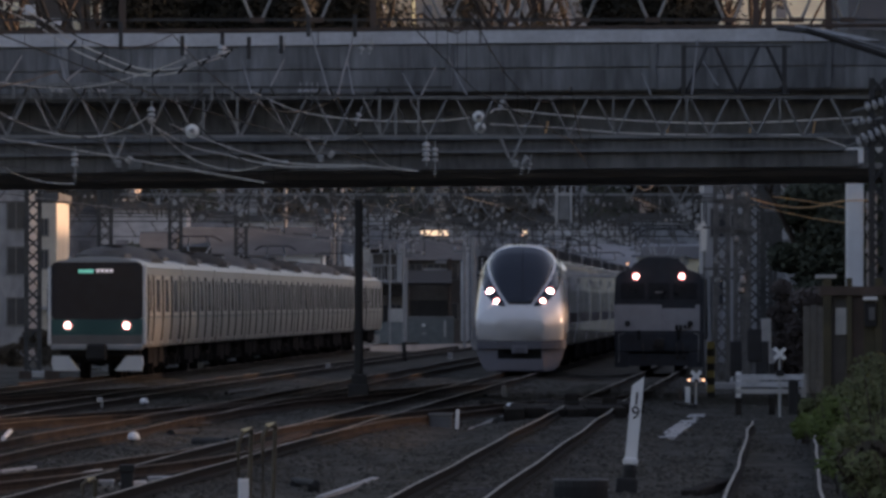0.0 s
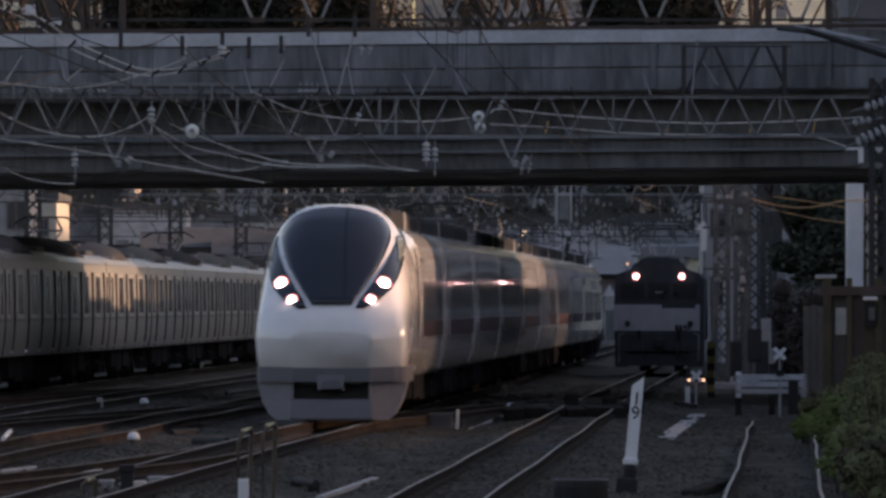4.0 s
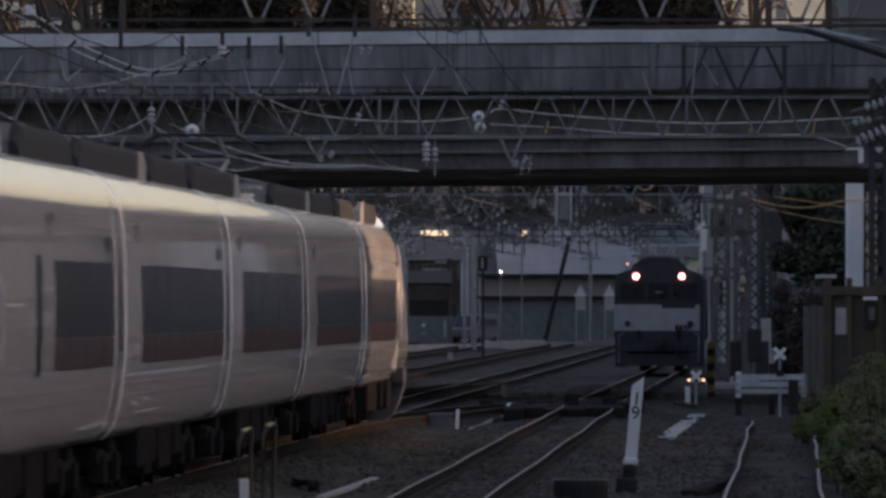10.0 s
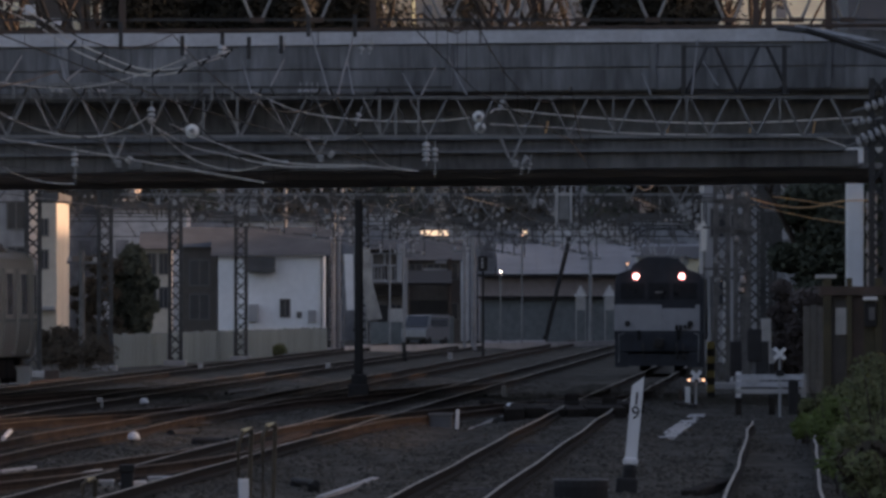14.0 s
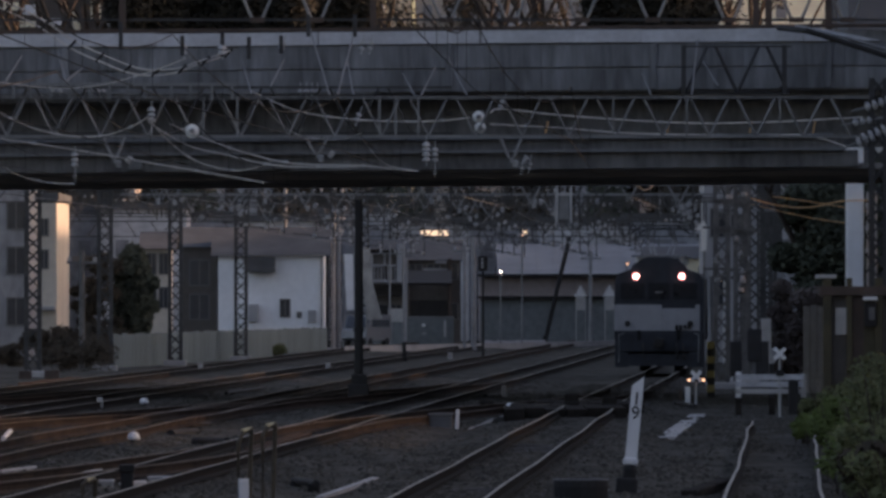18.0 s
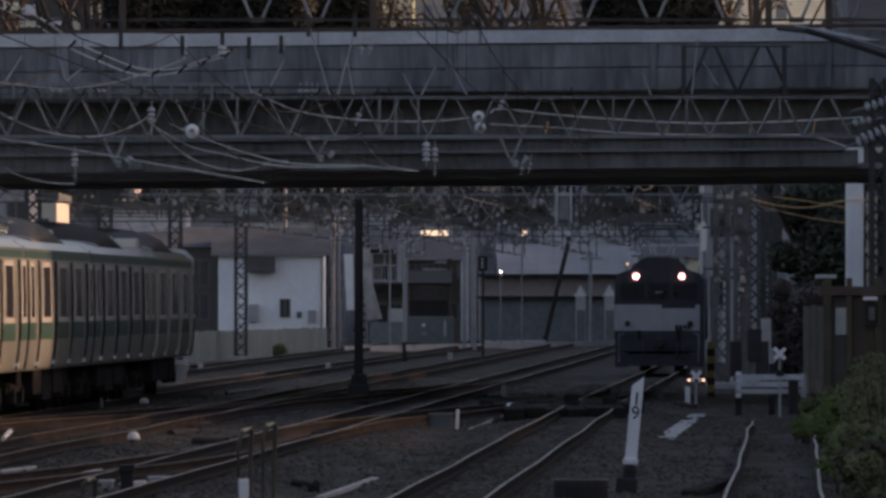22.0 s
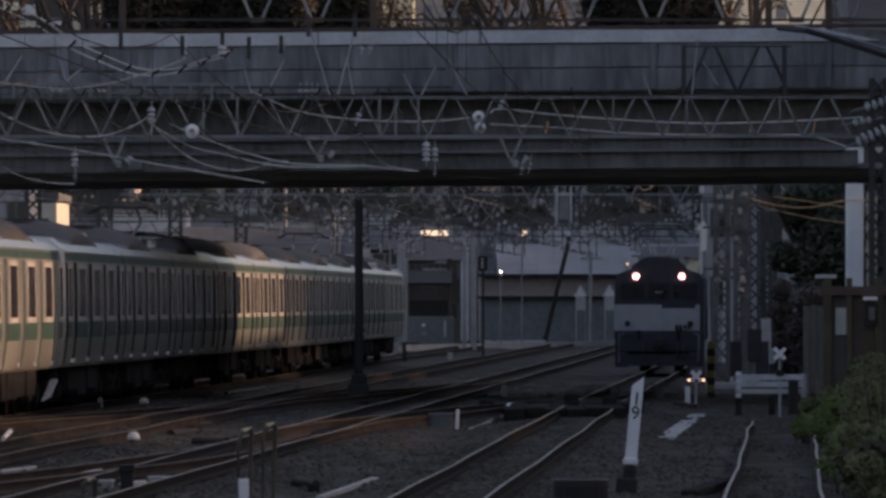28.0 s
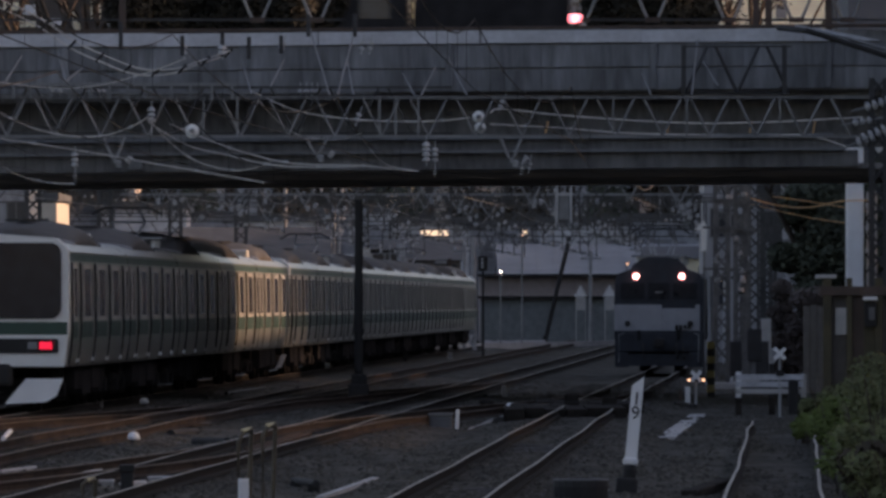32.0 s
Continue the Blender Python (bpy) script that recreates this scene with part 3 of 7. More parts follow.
cable([(-4.6, 7.37), (-4.18, 6.82), (-3.5, 6.34), (-2.53, 6.23), (-1.98, 6.38)], 245, 0.018, "thin jumper cable hanging in a loop", WIRE, 0)
cable([(-1.98, 6.27), (-1.43, 5.65), (-0.61, 5.47)], 245, 0.018, "thin jumper cable hanging in a loop", WIRE, 0)
cable([(-10.82, 5.64), (-10.34, 5.36), (-9.65, 5.18), (-8.96, 5.13)], 244, 0.02, "thin jumper cable hanging in a loop", WIRE, 0)
cable([(9.11, 5.59), (10.19, 5.28), (11.24, 5.19), (12.28, 5.38), (13.06, 5.40)], 309.6, 0.028, "cable coloured orange like low sunlight", ORANGE_WIRE, 0)
cable([(10.16, 5.52), (11.24, 5.38), (13.06, 5.08)], 309.6, 0.024, "cable coloured orange like low sunlight", ORANGE_WIRE, 0)
cable([(9.33, 5.33), (10.71, 5.00), (11.76, 4.80), (12.54, 4.70)], 309.6, 0.02, "cable coloured orange like low sunlight", ORANGE_WIRE, 0)


def insulator_string(x, y, z, label, n=1, step=0.12, turn=0, big=1.0):
    t = thing("insulator", pose(x, y, z, 0, turn, 0), label, "insulator", "line insulators")
    for i in range(n):
        part("disc", lathe([(0.03, 0), (0.09 * big, 0.02), (0.075 * big, 0.07), (0.03, 0.1 * big)], 12), DULL_PORCELAIN, t).matrix_basis = pose(0, 0, step * i)
    part("pin", rod((0, 0, -0.36 if n == 3 else -0.12), (0, 0, step * n + 0.15), 0.015, 5), GALV, t)


for x, z, n, turn, big in ((-7.068, 6.637, 3, 0, 1.2), (-7.841, 8.501, 2, 0, 0.8), (-6.292, 8.281, 2, 0, 1.0), (-5.346, 8.254, 2, 0, 1.2), (-3.934, 8.391, 2, 20, 1.0), (-1.974, 8.391, 2, 10, 0.7), (-1.768, 8.391, 2, 10, 0.7), (-0.402, 5.677, 4, 0, 1.2), (-0.194, 5.677, 3, 0, 1.0), (-8.928, 5.554, 3, 0, 1.0), (1.915, 5.469, 2, 10, 0.7), (2.081, 5.469, 2, 10, 0.7), (-2.092, 6.654, 2, 20, 0.9), (1.396, 6.977, 2, 20, 0.8)):
    insulator_string(x, 244 if big < 1.15 else 243.95 if z < 7 else 243.42, z, "white porcelain insulator on the overhead line", n, 0.12, turn, big)
for x, y, z, r in ((-6.036, 242, 6.383, 0.17), (0.874, 247, 6.815, 0.15), (0.916, 247, 6.552, 0.14)):
    t = thing("insulator", pose(x, y, z, 90), "large white porcelain disc insulator seen face on", "insulator", "line insulators")
    part("disc", lathe([(r, -0.02), (r, 0.02), (r * 0.6, 0.06), (0.03, 0.08)], 18), PORCELAIN, t)
    part("cap", lathe([(0.06, 0.07), (0.06, 0.12), (0.03, 0.14)], 10), GREY_STEEL, t)
    part("link", rod((0, 0, -0.2), (0, 0, 0.0), 0.02, 6), GREY_STEEL, t)
for xpos in (-3.511, -3.372, -3.232, -3.093, -8.833, -8.694, -8.527, -8.387, -9.641, -9.446):
    insulator_string(xpos, 248, 7.433, "small white porcelain insulator on a steel rail", 1, 0.1, 0, 0.8)
rail_beam = thing("cable_rail", pose(0, 0, 0), "grey steel rail carrying small insulators", "rail")
part("rail", slab(-10.087, -1.728, 247.95, 248.05, 7.391, 7.447), GREY_STEEL, rail_beam)
for xpos in (-9.948, -7.44, -4.932, -2.006):
    part("bracket", slab(xpos - 0.04, xpos + 0.04, 247.98, 250.0, 7.335, 7.391), GREY_STEEL, rail_beam)
for xpos in (2.529, 5.5, 7.518, 9.066):
    t = thing("wire_spacer", pose(xpos, 246, 6.534, 0, 8), "hanger clip in sunlit orange between two feeder wires", "clip", "hanger clips")
    part("clip", rod((0, 0, -0.14), (0.02, 0, 0.16), 0.022, 6), ORANGE_WIRE, t)


def right_insulators():
    """Strain insulator strings on the mast beside the bridge."""
    for x, z, turn, n, r in ((10.03, 6.13, 66, 5, 0.17), (10.25, 6.99, 74, 4, 0.14), (9.95, 6.61, 80, 3, 0.09)):
        t = thing("strain_insulator", pose(x, 244.1, z, 0, turn, 0), "pale ribbed strain insulator on the mast", "insulator", "mast insulators")
        for i in range(n):
            part("disc", lathe([(0.03, 0), (r, 0.03), (r * 0.85, 0.1), (0.03, 0.14)], 14), DULL_PORCELAIN, t).matrix_basis = pose(0, 0, 0.17 * i)
        part("yoke", rod((0, 0, -0.35), (0, 0, 0.17 * n + 0.3), 0.03, 6), GREY_STEEL, t)


right_insulators()
# ---- trains ----
EX_WHITE = mat("white_car_paint", (0.86, 0.84, 0.83), 0.15, var=0.05, scale=0.4, fine=3, coat=0.7)
SKIRT = mat("greyish_skirt_paint", (0.18, 0.175, 0.20), 0.45, var=0.12)
EX_DARK = mat("roof_grey_paint", (0.026, 0.028, 0.032), 0.85, var=0.3, scale=1.0, spec=0.15)
BAND_GREY = mat("bumper_grey", (0.125, 0.122, 0.14), 0.5, var=0.1)
STAINLESS = mat("stainless_steel", (0.36, 0.36, 0.325), 0.33, 0.75, var=0.16, scale=0.5, fine=5)
LOCAL_STEEL = mat("matt_stainless_steel", (0.38, 0.37, 0.335), 0.42, 0.5, var=0.14, scale=0.5, fine=5)
LOCAL_BAND = mat("faint_teal_band", (0.20, 0.23, 0.22), 0.45, 0.4, var=0.1)
AC_GREY = mat("dusty_roof_unit", (0.095, 0.09, 0.086), 0.85, var=0.35, spec=0.2)
PALE_STEEL = mat("pale_steel", (0.55, 0.52, 0.47), 0.36, 0.35, var=0.08)
DOOR_STEEL = mat("door_steel", (0.17, 0.16, 0.15), 0.5, 0.4, var=0.12)
LOCAL_GLASS = mat("dark_tinted_glass", (0.030, 0.027, 0.027), 0.25, var=0.3, spec=0.06)
GLASS = mat("tinted_glass", (0.016, 0.014, 0.014), 0.2, var=0.2, spec=0.03)
EX_GLASS = mat("grey_tinted_glass", (0.045, 0.042, 0.042), 0.09, var=0.2, spec=0.6)
QUARTER = mat("pale_green_glass", (0.20, 0.235, 0.225), 0.2, var=0.2, spec=0.6)
WIND = mat("dark_windscreen", (0.014, 0.019, 0.030), 0.06, var=0.2, spec=0.6)
MAROON = mat("maroon_seat_backs", (0.062, 0.034, 0.037), 0.35, var=0.2)
GREEN = mat("green_band", (0.021, 0.060, 0.046), 0.4, var=0.12)
TEAL = mat("teal_band", (0.025, 0.095, 0.09), 0.4, var=0.12)
LOCAL_FRAME = mat("dull_cab_moulding", (0.34, 0.34, 0.33), 0.5, var=0.1)
PALE_FRAME = mat("pale_grp", (0.72, 0.72, 0.70), 0.45, var=0.06)
# shade under the cars is put into these two dark colours
BOGIE = mat("dirty_shaded_bogie_steel", (0.026, 0.025, 0.026), 0.95, var=0.4, spec=0.0)
BOX_GREY = mat("equipment_grey", (0.031, 0.030, 0.031), 0.95, var=0.35, scale=2, spec=0.0)
ROOF_GREY = mat("dusty_roof", (0.13, 0.125, 0.12), 0.85, var=0.3, spec=0.2)
LOUVRE = mat("pale_louvre_grey", (0.20, 0.20, 0.205), 0.6, var=0.25)
AC_BROWN = mat("sooty_roof_unit", (0.036, 0.033, 0.031), 0.9, var=0.3, spec=0.15)
# locomotive blue raised a little: haze in front of it is in the colour
LOCO_BLUE = mat("dark_blue_paint", (0.025, 0.030, 0.039), 0.6, var=0.4, spec=0.3)
LOCO_GLASS = mat("dim_cab_glass", (0.014, 0.016, 0.021), 0.3, var=0.3, spec=0.2)
LOCO_WHITE = mat("dull_pale_paint", (0.28, 0.29, 0.315), 0.5, var=0.15)
HEAD = glow("headlamp", (1.0, 0.84, 0.82), 6)
# glowing ring added round each headlamp in place of its pink glare
HALO = glow("lamp_halo", (1.0, 0.36, 0.36), 0.45)
TAIL = glow("tail_lamp", (0.8, 0.02, 0.06), 0.38)
LED_G = glow("green_led", (0.15, 0.75, 0.6), 0.16)
LED_W = glow("white_led", (0.85, 0.85, 0.9), 0.16)

EX_PROFILE = [(0.80, 1.22), (0.92, 1.33), (1.1, 1.39), (1.3, 1.43), (1.7, 1.475), (2.1, 1.478), (2.4, 1.475), (2.7, 1.468), (3.0, 1.452), (3.2, 1.425), (3.35, 1.385), (3.48, 1.31), (3.58, 1.2), (3.66, 1.05), (3.71, 0.88), (3.76, 0.45), (3.78, 0.0)]
CO_PROFILE = [(0.93, 1.36), (1.0, 1.40), (1.35, 1.45), (1.7, 1.475), (2.4, 1.475), (3.05, 1.455), (3.3, 1.41), (3.46, 1.22), (3.56, 0.85), (3.61, 0.4), (3.62, 0.0)]


def hw(profile, z):
    for (z0, a), (z1, b) in zip(profile[:-1], profile[1:]):
        if z0 <= z <= z1:
            return a + (b - a) * (z - z0) / (z1 - z0)
    return profile[0][1] if z < profile[0][0] else 0.0


def body_mesh(profile, y0, y1, ends=(0.12, 0.12)):
    """Body shell with rounded ends."""
    def sec(y, k):
        r = [(a * k, y, 0.95 + (z - 0.95) * (1 - (1 - k) * 0.6)) for z, a in profile]
        return r + [(-x, yy, z) for x, yy, z in reversed(r[:-1])]
    e0, e1 = ends
    rows = []
    for f, k in ((0.0, 0.985), (0.3, 0.995), (1.0, 1.0)):
        rows.append(sec(y0 + e0 * f, k))
    for f, k in ((1.0, 1.0), (0.3, 0.995), (0.0, 0.985)):
        rows.append(sec(y1 - e1 * f, k))
    bm = loft(rows)
    for e in bm.edges:
        if abs(e.verts[0].co.y - e.verts[1].co.y) < 1e-4:
            e.smooth = False
    return bm


def side_panel(profile, side, y0, y1, z0, z1, off, thick=0.02, n=4):
    """A curved panel that follows the side of a body."""
    bm = bmesh.new()
    zs = [z0 + (z1 - z0) * i / n for i in range(n + 1)]
    rows = []
    for z in zs:
        a = hw(profile, z)
        rows.append([bm.verts.new(v) for v in ((side * (a + off), y0, z), (side * (a + off), y1, z), (side * (a + off - thick), y1, z), (side * (a + off - thick), y0, z))])
    for a, b in zip(rows[:-1], rows[1:]):
        for i in range(4):
            j = (i + 1) % 4
            bm.faces.new((a[i], a[j], b[j], b[i]))
    bm.faces.new(rows[0])
    bm.faces.new(rows[-1][::-1])
    return bm


def bogie(parent, y):
    b = part("bogie", slab(-1.0, 1.0, y - 1.55, y + 1.55, 0.45, 0.68, 0.04), BOGIE, parent)
    for s in (-1, 1):
        for dy in (-1.05, 1.05):
            bm = bmesh.new()
            bar(bm, (s * 0.50, y + dy, 0.43), (s * 0.62, y + dy, 0.43), 0.43, 20)
            bar(bm, (s * 0.46, y + dy, 0.43), (s * 0.50, y + dy, 0.43), 0.46, 20)
            part("wheel", bm, BOGIE, b)
        bm = slab(s * 0.98 - 0.08, s * 0.98 + 0.08, y - 1.5, y + 1.5, 0.5, 0.66, 0.03)
        for dy in (-1.05, 1.05):
            box(bm, s * 1.0 - 0.1, s * 1.0 + 0.12, y + dy - 0.18, y + dy + 0.18, 0.28, 0.6, 0.03)
        box(bm, s * 1.0 - 0.12, s * 1.0 + 0.12, y - 0.3, y + 0.3, 0.62, 0.95, 0.05)
        part("side_frame", bm, BOX_GREY, b)
    return b


def under_boxes(parent, seed, L):
    rng = random.Random(seed)
    y = -L / 2 + 5.2
    while y < L / 2 - 6.0:
        w = rng.choice((0.7, 1.1, 1.6, 2.3))
        for s in (-1, 1):
            x0, x1 = sorted((s * 0.55, s * rng.uniform(1.18, 1.3)))
            bm = slab(x0, x1, y, y + w, rng.uniform(0.28, 0.45), 0.94, 0.03)
            part("equipment_box", bm, rng.choice((BOX_GREY, BOGIE, BOGIE, BOX_GREY)), parent)
        y += w + rng.uniform(0.15, 0.6)


def ac_unit(parent, y0, y1, z0=3.42, h=0.42, w=1.0, m=None, dome=False, louvre=True):
    """Roof unit: a rounded hump with a pale rim at each end, or a wedge-ended box."""
    if dome:
        def ring(f, k):
            rise = h * max(0.06, math.sin(math.pi * f)) ** 0.55 * k
            return [(w * k * math.cos(math.pi * i / 14), y0 + (y1 - y0) * f, z0 - 0.05 + (rise + 0.05) * math.sin(math.pi * i / 14) ** 0.6) for i in range(15)]
        u = part("air_conditioner", loft([ring(f, 1.0) for f in (0.0, 0.03, 0.08, 0.15, 0.25, 0.4, 0.5, 0.6, 0.75, 0.85, 0.92, 0.97, 1.0)]), m, parent, smooth=True)
        # pale rims paint the highlight on the unit's ends
        for a, b in ((0.0, 0.035), (0.955, 1.0)):
            part("end_rim", loft([ring(a + (b - a) * q, 1.03) for q in (0.0, 0.5, 1.0)]), LOUVRE, u, "pale end rim standing for a lit end")
    else:
        pts = [(y0, z0), (y0 + 0.1, z0 + h * 0.6), (y0 + 0.55, z0 + h), (y1 - 0.55, z0 + h), (y1 - 0.1, z0 + h * 0.6), (y1, z0)]
        bm = prism(pts, "x", -w, w)
        es = [e for e in bm.edges if abs(e.verts[0].co.x - e.verts[1].co.x) < 0.01 and e.verts[0].co.z > z0 + 0.02 and e.verts[1].co.z > z0 + 0.02]
        bmesh.ops.bevel(bm, geom=es, offset=0.14, segments=3, profile=0.5, affect="EDGES")
        u = part("air_conditioner", bm, m, parent)
        if louvre:
            part("louvre", prism([(y1 - 1.5, z0 - 0.05), (y1 - 1.5, z0 + h * 0.94), (y1 - 0.6, z0 + h * 0.94), (y1 - 0.08, z0 + h * 0.6), (y1 + 0.01, z0 - 0.05)], "x", -w - 0.015, w + 0.015), LOUVRE, u, "pale grey louvred end")
        part("end_plate", prism([(y0 - 0.02, z0), (y0 + 0.06, z0 + h * 0.6), (y0 + 0.5, z0 + h * 0.98), (y0 + 0.52, z0 + h * 0.9), (y0 + 0.12, z0 + h * 0.5), (y0 + 0.05, z0)], "x", -w * 0.86, w * 0.86), ROOF_GREY, u, "paler sloping end plate")
    for i in range(5):
        yy = y0 + 0.9 + (y1 - y0 - 1.8) * i / 4
        part("fan_grille", lathe([(0.3, z0 + h - 0.01), (0.3, z0 + h + 0.03), (0.22, z0 + h + 0.035)], 12), BLACK_PAINT, u).matrix_basis = pose(0, yy, -0.03 if dome else 0)
    return u


def pantograph(parent, y, z=3.6, rise=0.95):
    p = part("pantograph", slab(-0.9, 0.9, y - 0.8, y + 0.8, z + 0.18, z + 0.24, 0.01), GREY_STEEL, parent)
    for s in (-1, 1):
        for dy in (-0.6, 0.6):
            part("insulator", lathe([(0.05, z - 0.02), (0.1, z + 0.03), (0.05, z + 0.07), (0.1, z + 0.11), (0.05, z + 0.18)], 10), PORCELAIN, p).matrix_basis = pose(s * 0.7, y + dy, 0)
    bm = bmesh.new()
    for s in (-1, 1):
        bar(bm, (s * 0.25, y - 0.6, z + 0.24), (s * 0.4, y + 0.75, z + 0.24 + rise * 0.5), 0.035)
        bar(bm, (s * 0.4, y + 0.75, z + 0.24 + rise * 0.5), (s * 0.3, y - 0.1, z + 0.2 + rise), 0.028)
    bar(bm, (-0.4, y + 0.75, z + 0.24 + rise * 0.5), (0.4, y + 0.75, z + 0.24 + rise * 0.5), 0.03)
    part("arm", bm, GREY_STEEL, p)
    bm = bmesh.new()
    for dy in (-0.3, 0.1):
        pipe(bm, [(-0.85, y + dy, z + 0.05 + rise), (-0.55, y + dy, z + 0.22 + rise), (0.55, y + dy, z + 0.22 + rise), (0.85, y + dy, z + 0.05 + rise)], 0.025)
    part("contact_strip", bm, BLACK_PAINT, p)


# white express: one middle carriage and one end carriage
def express_sides(t, y_from, y_to):
    for s in (-1, 1):
        n = max(3, int((y_to - y_from) / 2.1))
        w = (y_to - y_from) / n
        for i in range(n):
            y0, y1 = y_from + w * i + 0.03, y_from + w * (i + 1) - 0.03
            g = part("window", side_panel(EX_PROFILE, s, y0, y1, 1.59, 2.66, 0.006), EX_GLASS, t, "dark tinted side window")
            part("seat_panel", side_panel(EX_PROFILE, s, y0 - 0.02, y1 + 0.02, 1.60, 1.90, 0.010, n=2), MAROON, g, "maroon seat backs behind the glass")
        for dy in (y_to + 0.55,):
            d = part("door", side_panel(EX_PROFILE, s, dy, dy + 1.0, 1.02, 2.95, 0.004, n=16), EX_WHITE, t)
            part("door_window", side_panel(EX_PROFILE, s, dy + 0.25, dy + 0.75, 1.75, 2.6, 0.009, n=4), EX_GLASS, d)
            part("door_seal", side_panel(EX_PROFILE, s, dy - 0.10, dy - 0.02, 0.95, 3.4, 0.007, n=20), RUBBER, d, "black rubber seam")
            part("seam_trim", side_panel(EX_PROFILE, s, dy - 0.14, dy - 0.105, 0.95, 3.4, 0.006, n=20), EX_WHITE, d)
        bm = bmesh.new()
        bar(bm, (s * 1.36, y_from - 0.55, 3.0), (s * 1.475, y_from - 0.55, 3.0), 0.09, 12)
        lamp = part("side_lamp", bm, BLACK_PAINT, t)
        part("lamp_hood", pipe(bmesh.new(), [(s * 1.47, y_from - 0.72, 2.9), (s * 1.485, y_from - 0.72, 3.1), (s * 1.485, y_from - 0.38, 3.1), (s * 1.47, y_from - 0.38, 3.0)], 0.022, 6), LOUVRE, lamp, "pale hooked lamp hood")
        part("destination_sign", side_panel(EX_PROFILE, s, y_to - 1.2, y_to - 0.2, 2.78, 2.92, 0.007, n=1), WIND, t)


def express_middle(panto, special=False):
    L = 20.5
    t = thing("express_carriage", pose(0, 0, 0), "glossy white express carriage with dark tinted windows", "train", "carriages of the white express")
    part("body", body_mesh(EX_PROFILE, -L / 2 + 0.1, L / 2 - 0.1, (0.08, 0.08)), EX_WHITE, t, smooth=True)
    express_sides(t, -0.1 if special else -7.5, 8.3)
    if special:
        for s in (-1, 1):
            part("slit_window", side_panel(EX_PROFILE, s, -2.5, -1.9, 1.55, 2.7, 0.008, n=4), WIND, t, "narrow black door window")
    part("gangway", slab(-0.75, 0.75, -L / 2 - 0.02, -L / 2 + 0.12, 0.95, 3.3, 0.05), RUBBER, t)
    part("end_gap", slab(-1.36, 1.36, -L / 2 - 0.06, -L / 2 + 0.09, 1.0, 3.3, 0.03), RUBBER, t)
    ac_unit(t, -9.8, -0.2 if special else 1.2, 3.58, 0.46, 0.95, EX_DARK)
    if not panto:
        ac_unit(t, 2.4, 9.8, 3.58, 0.46, 0.95, EX_DARK, louvre=False)
    bm = slab(-1.15, -0.85, -9, 9, 3.5, 3.74, 0.03)
    part("roof_duct", bm, EX_DARK, t)
    if panto:
        pantograph(t, 7.6, 3.7, 0.75)
    for y in (-7.0, 7.0):
        bogie(t, y)
    under_boxes(t, 5, L)
    return t


NOSE = [(0.0, 0.74, 1.68), (0.06, 0.90, 1.86), (0.2, 1.20, 2.06), (0.32, 1.37, 2.17), (0.5, 1.425, 2.32), (0.9, 1.455, 2.64), (1.4, 1.465, 3.04), (2.0, 1.475, 3.48), (2.6, 1.475, 3.84), (3.3, 1.475, 4.10), (3.7, 1.475, 4.13), (4.3, 1.475, 4.0), (5.2, 1.475, 3.82), (6.4, 1.475, 3.78)]


def nose_at(s):
    for a, b in zip(NOSE[:-1], NOSE[1:]):
        if a[0] <= s <= b[0]:
            f = (s - a[0]) / (b[0] - a[0])
            return a[1] + (b[1] - a[1]) * f, a[2] + (b[2] - a[2]) * f
    return NOSE[-1][1:]


def nose_top(x, w, top):
    """Height of the nose shell at x in a section of half width w."""
    u = min(1.0, abs(x) / w)
    return 1.55 + (top - 1.55) * (1 - u ** 3.2) ** (1 / 2.6)


def drape(x, z):
    lo, hi = 0.0, 4.2
    for _ in range(26):
        mid = (lo + hi) / 2
        w, top = nose_at(mid)
        if abs(x) <= w and z <= nose_top(x, w, top):
            hi = mid
        else:
            lo = mid
    return hi


def nose_patch(rows, y_tip, off, m=8):
    """A curved panel on the nose: rows of (z, x0, x1)."""
    bm = bmesh.new()
    grid = []
    for z, x0, x1 in rows:
        line = []
        for i in range(m + 1):
            x = x0 + (x1 - x0) * i / m
            line.append(bm.verts.new((x, y_tip + drape(x, z) - off, z + off * 0.5)))
        grid.append(line)
    for a, b in zip(grid[:-1], grid[1:]):
        for i in range(m):
            bm.faces.new((a[i], a[i + 1], b[i + 1], b[i]))
    ret = bmesh.ops.extrude_face_region(bm, geom=list(bm.faces))
    bmesh.ops.translate(bm, verts=[v for v in ret["geom"] if isinstance(v, bmesh.types.BMVert)], vec=(0, 0.09, -0.02))
    return bm


def shield_w(z):
    """Half width of the windscreen at height z."""
    pts = [(2.20, 0.36), (2.5, 0.58), (2.9, 0.84), (3.2, 0.98), (3.45, 1.04), (3.65, 1.02), (3.8, 0.92), (3.9, 0.78), (3.98, 0.58), (4.03, 0.36), (4.055, 0.1)]
    for (z0, a), (z1, b) in zip(pts[:-1], pts[1:]):
        if z0 <= z <= z1:
            return a + (b - a) * (z - z0) / (z1 - z0)
    return pts[0][1] if z < pts[0][0] else 0.1


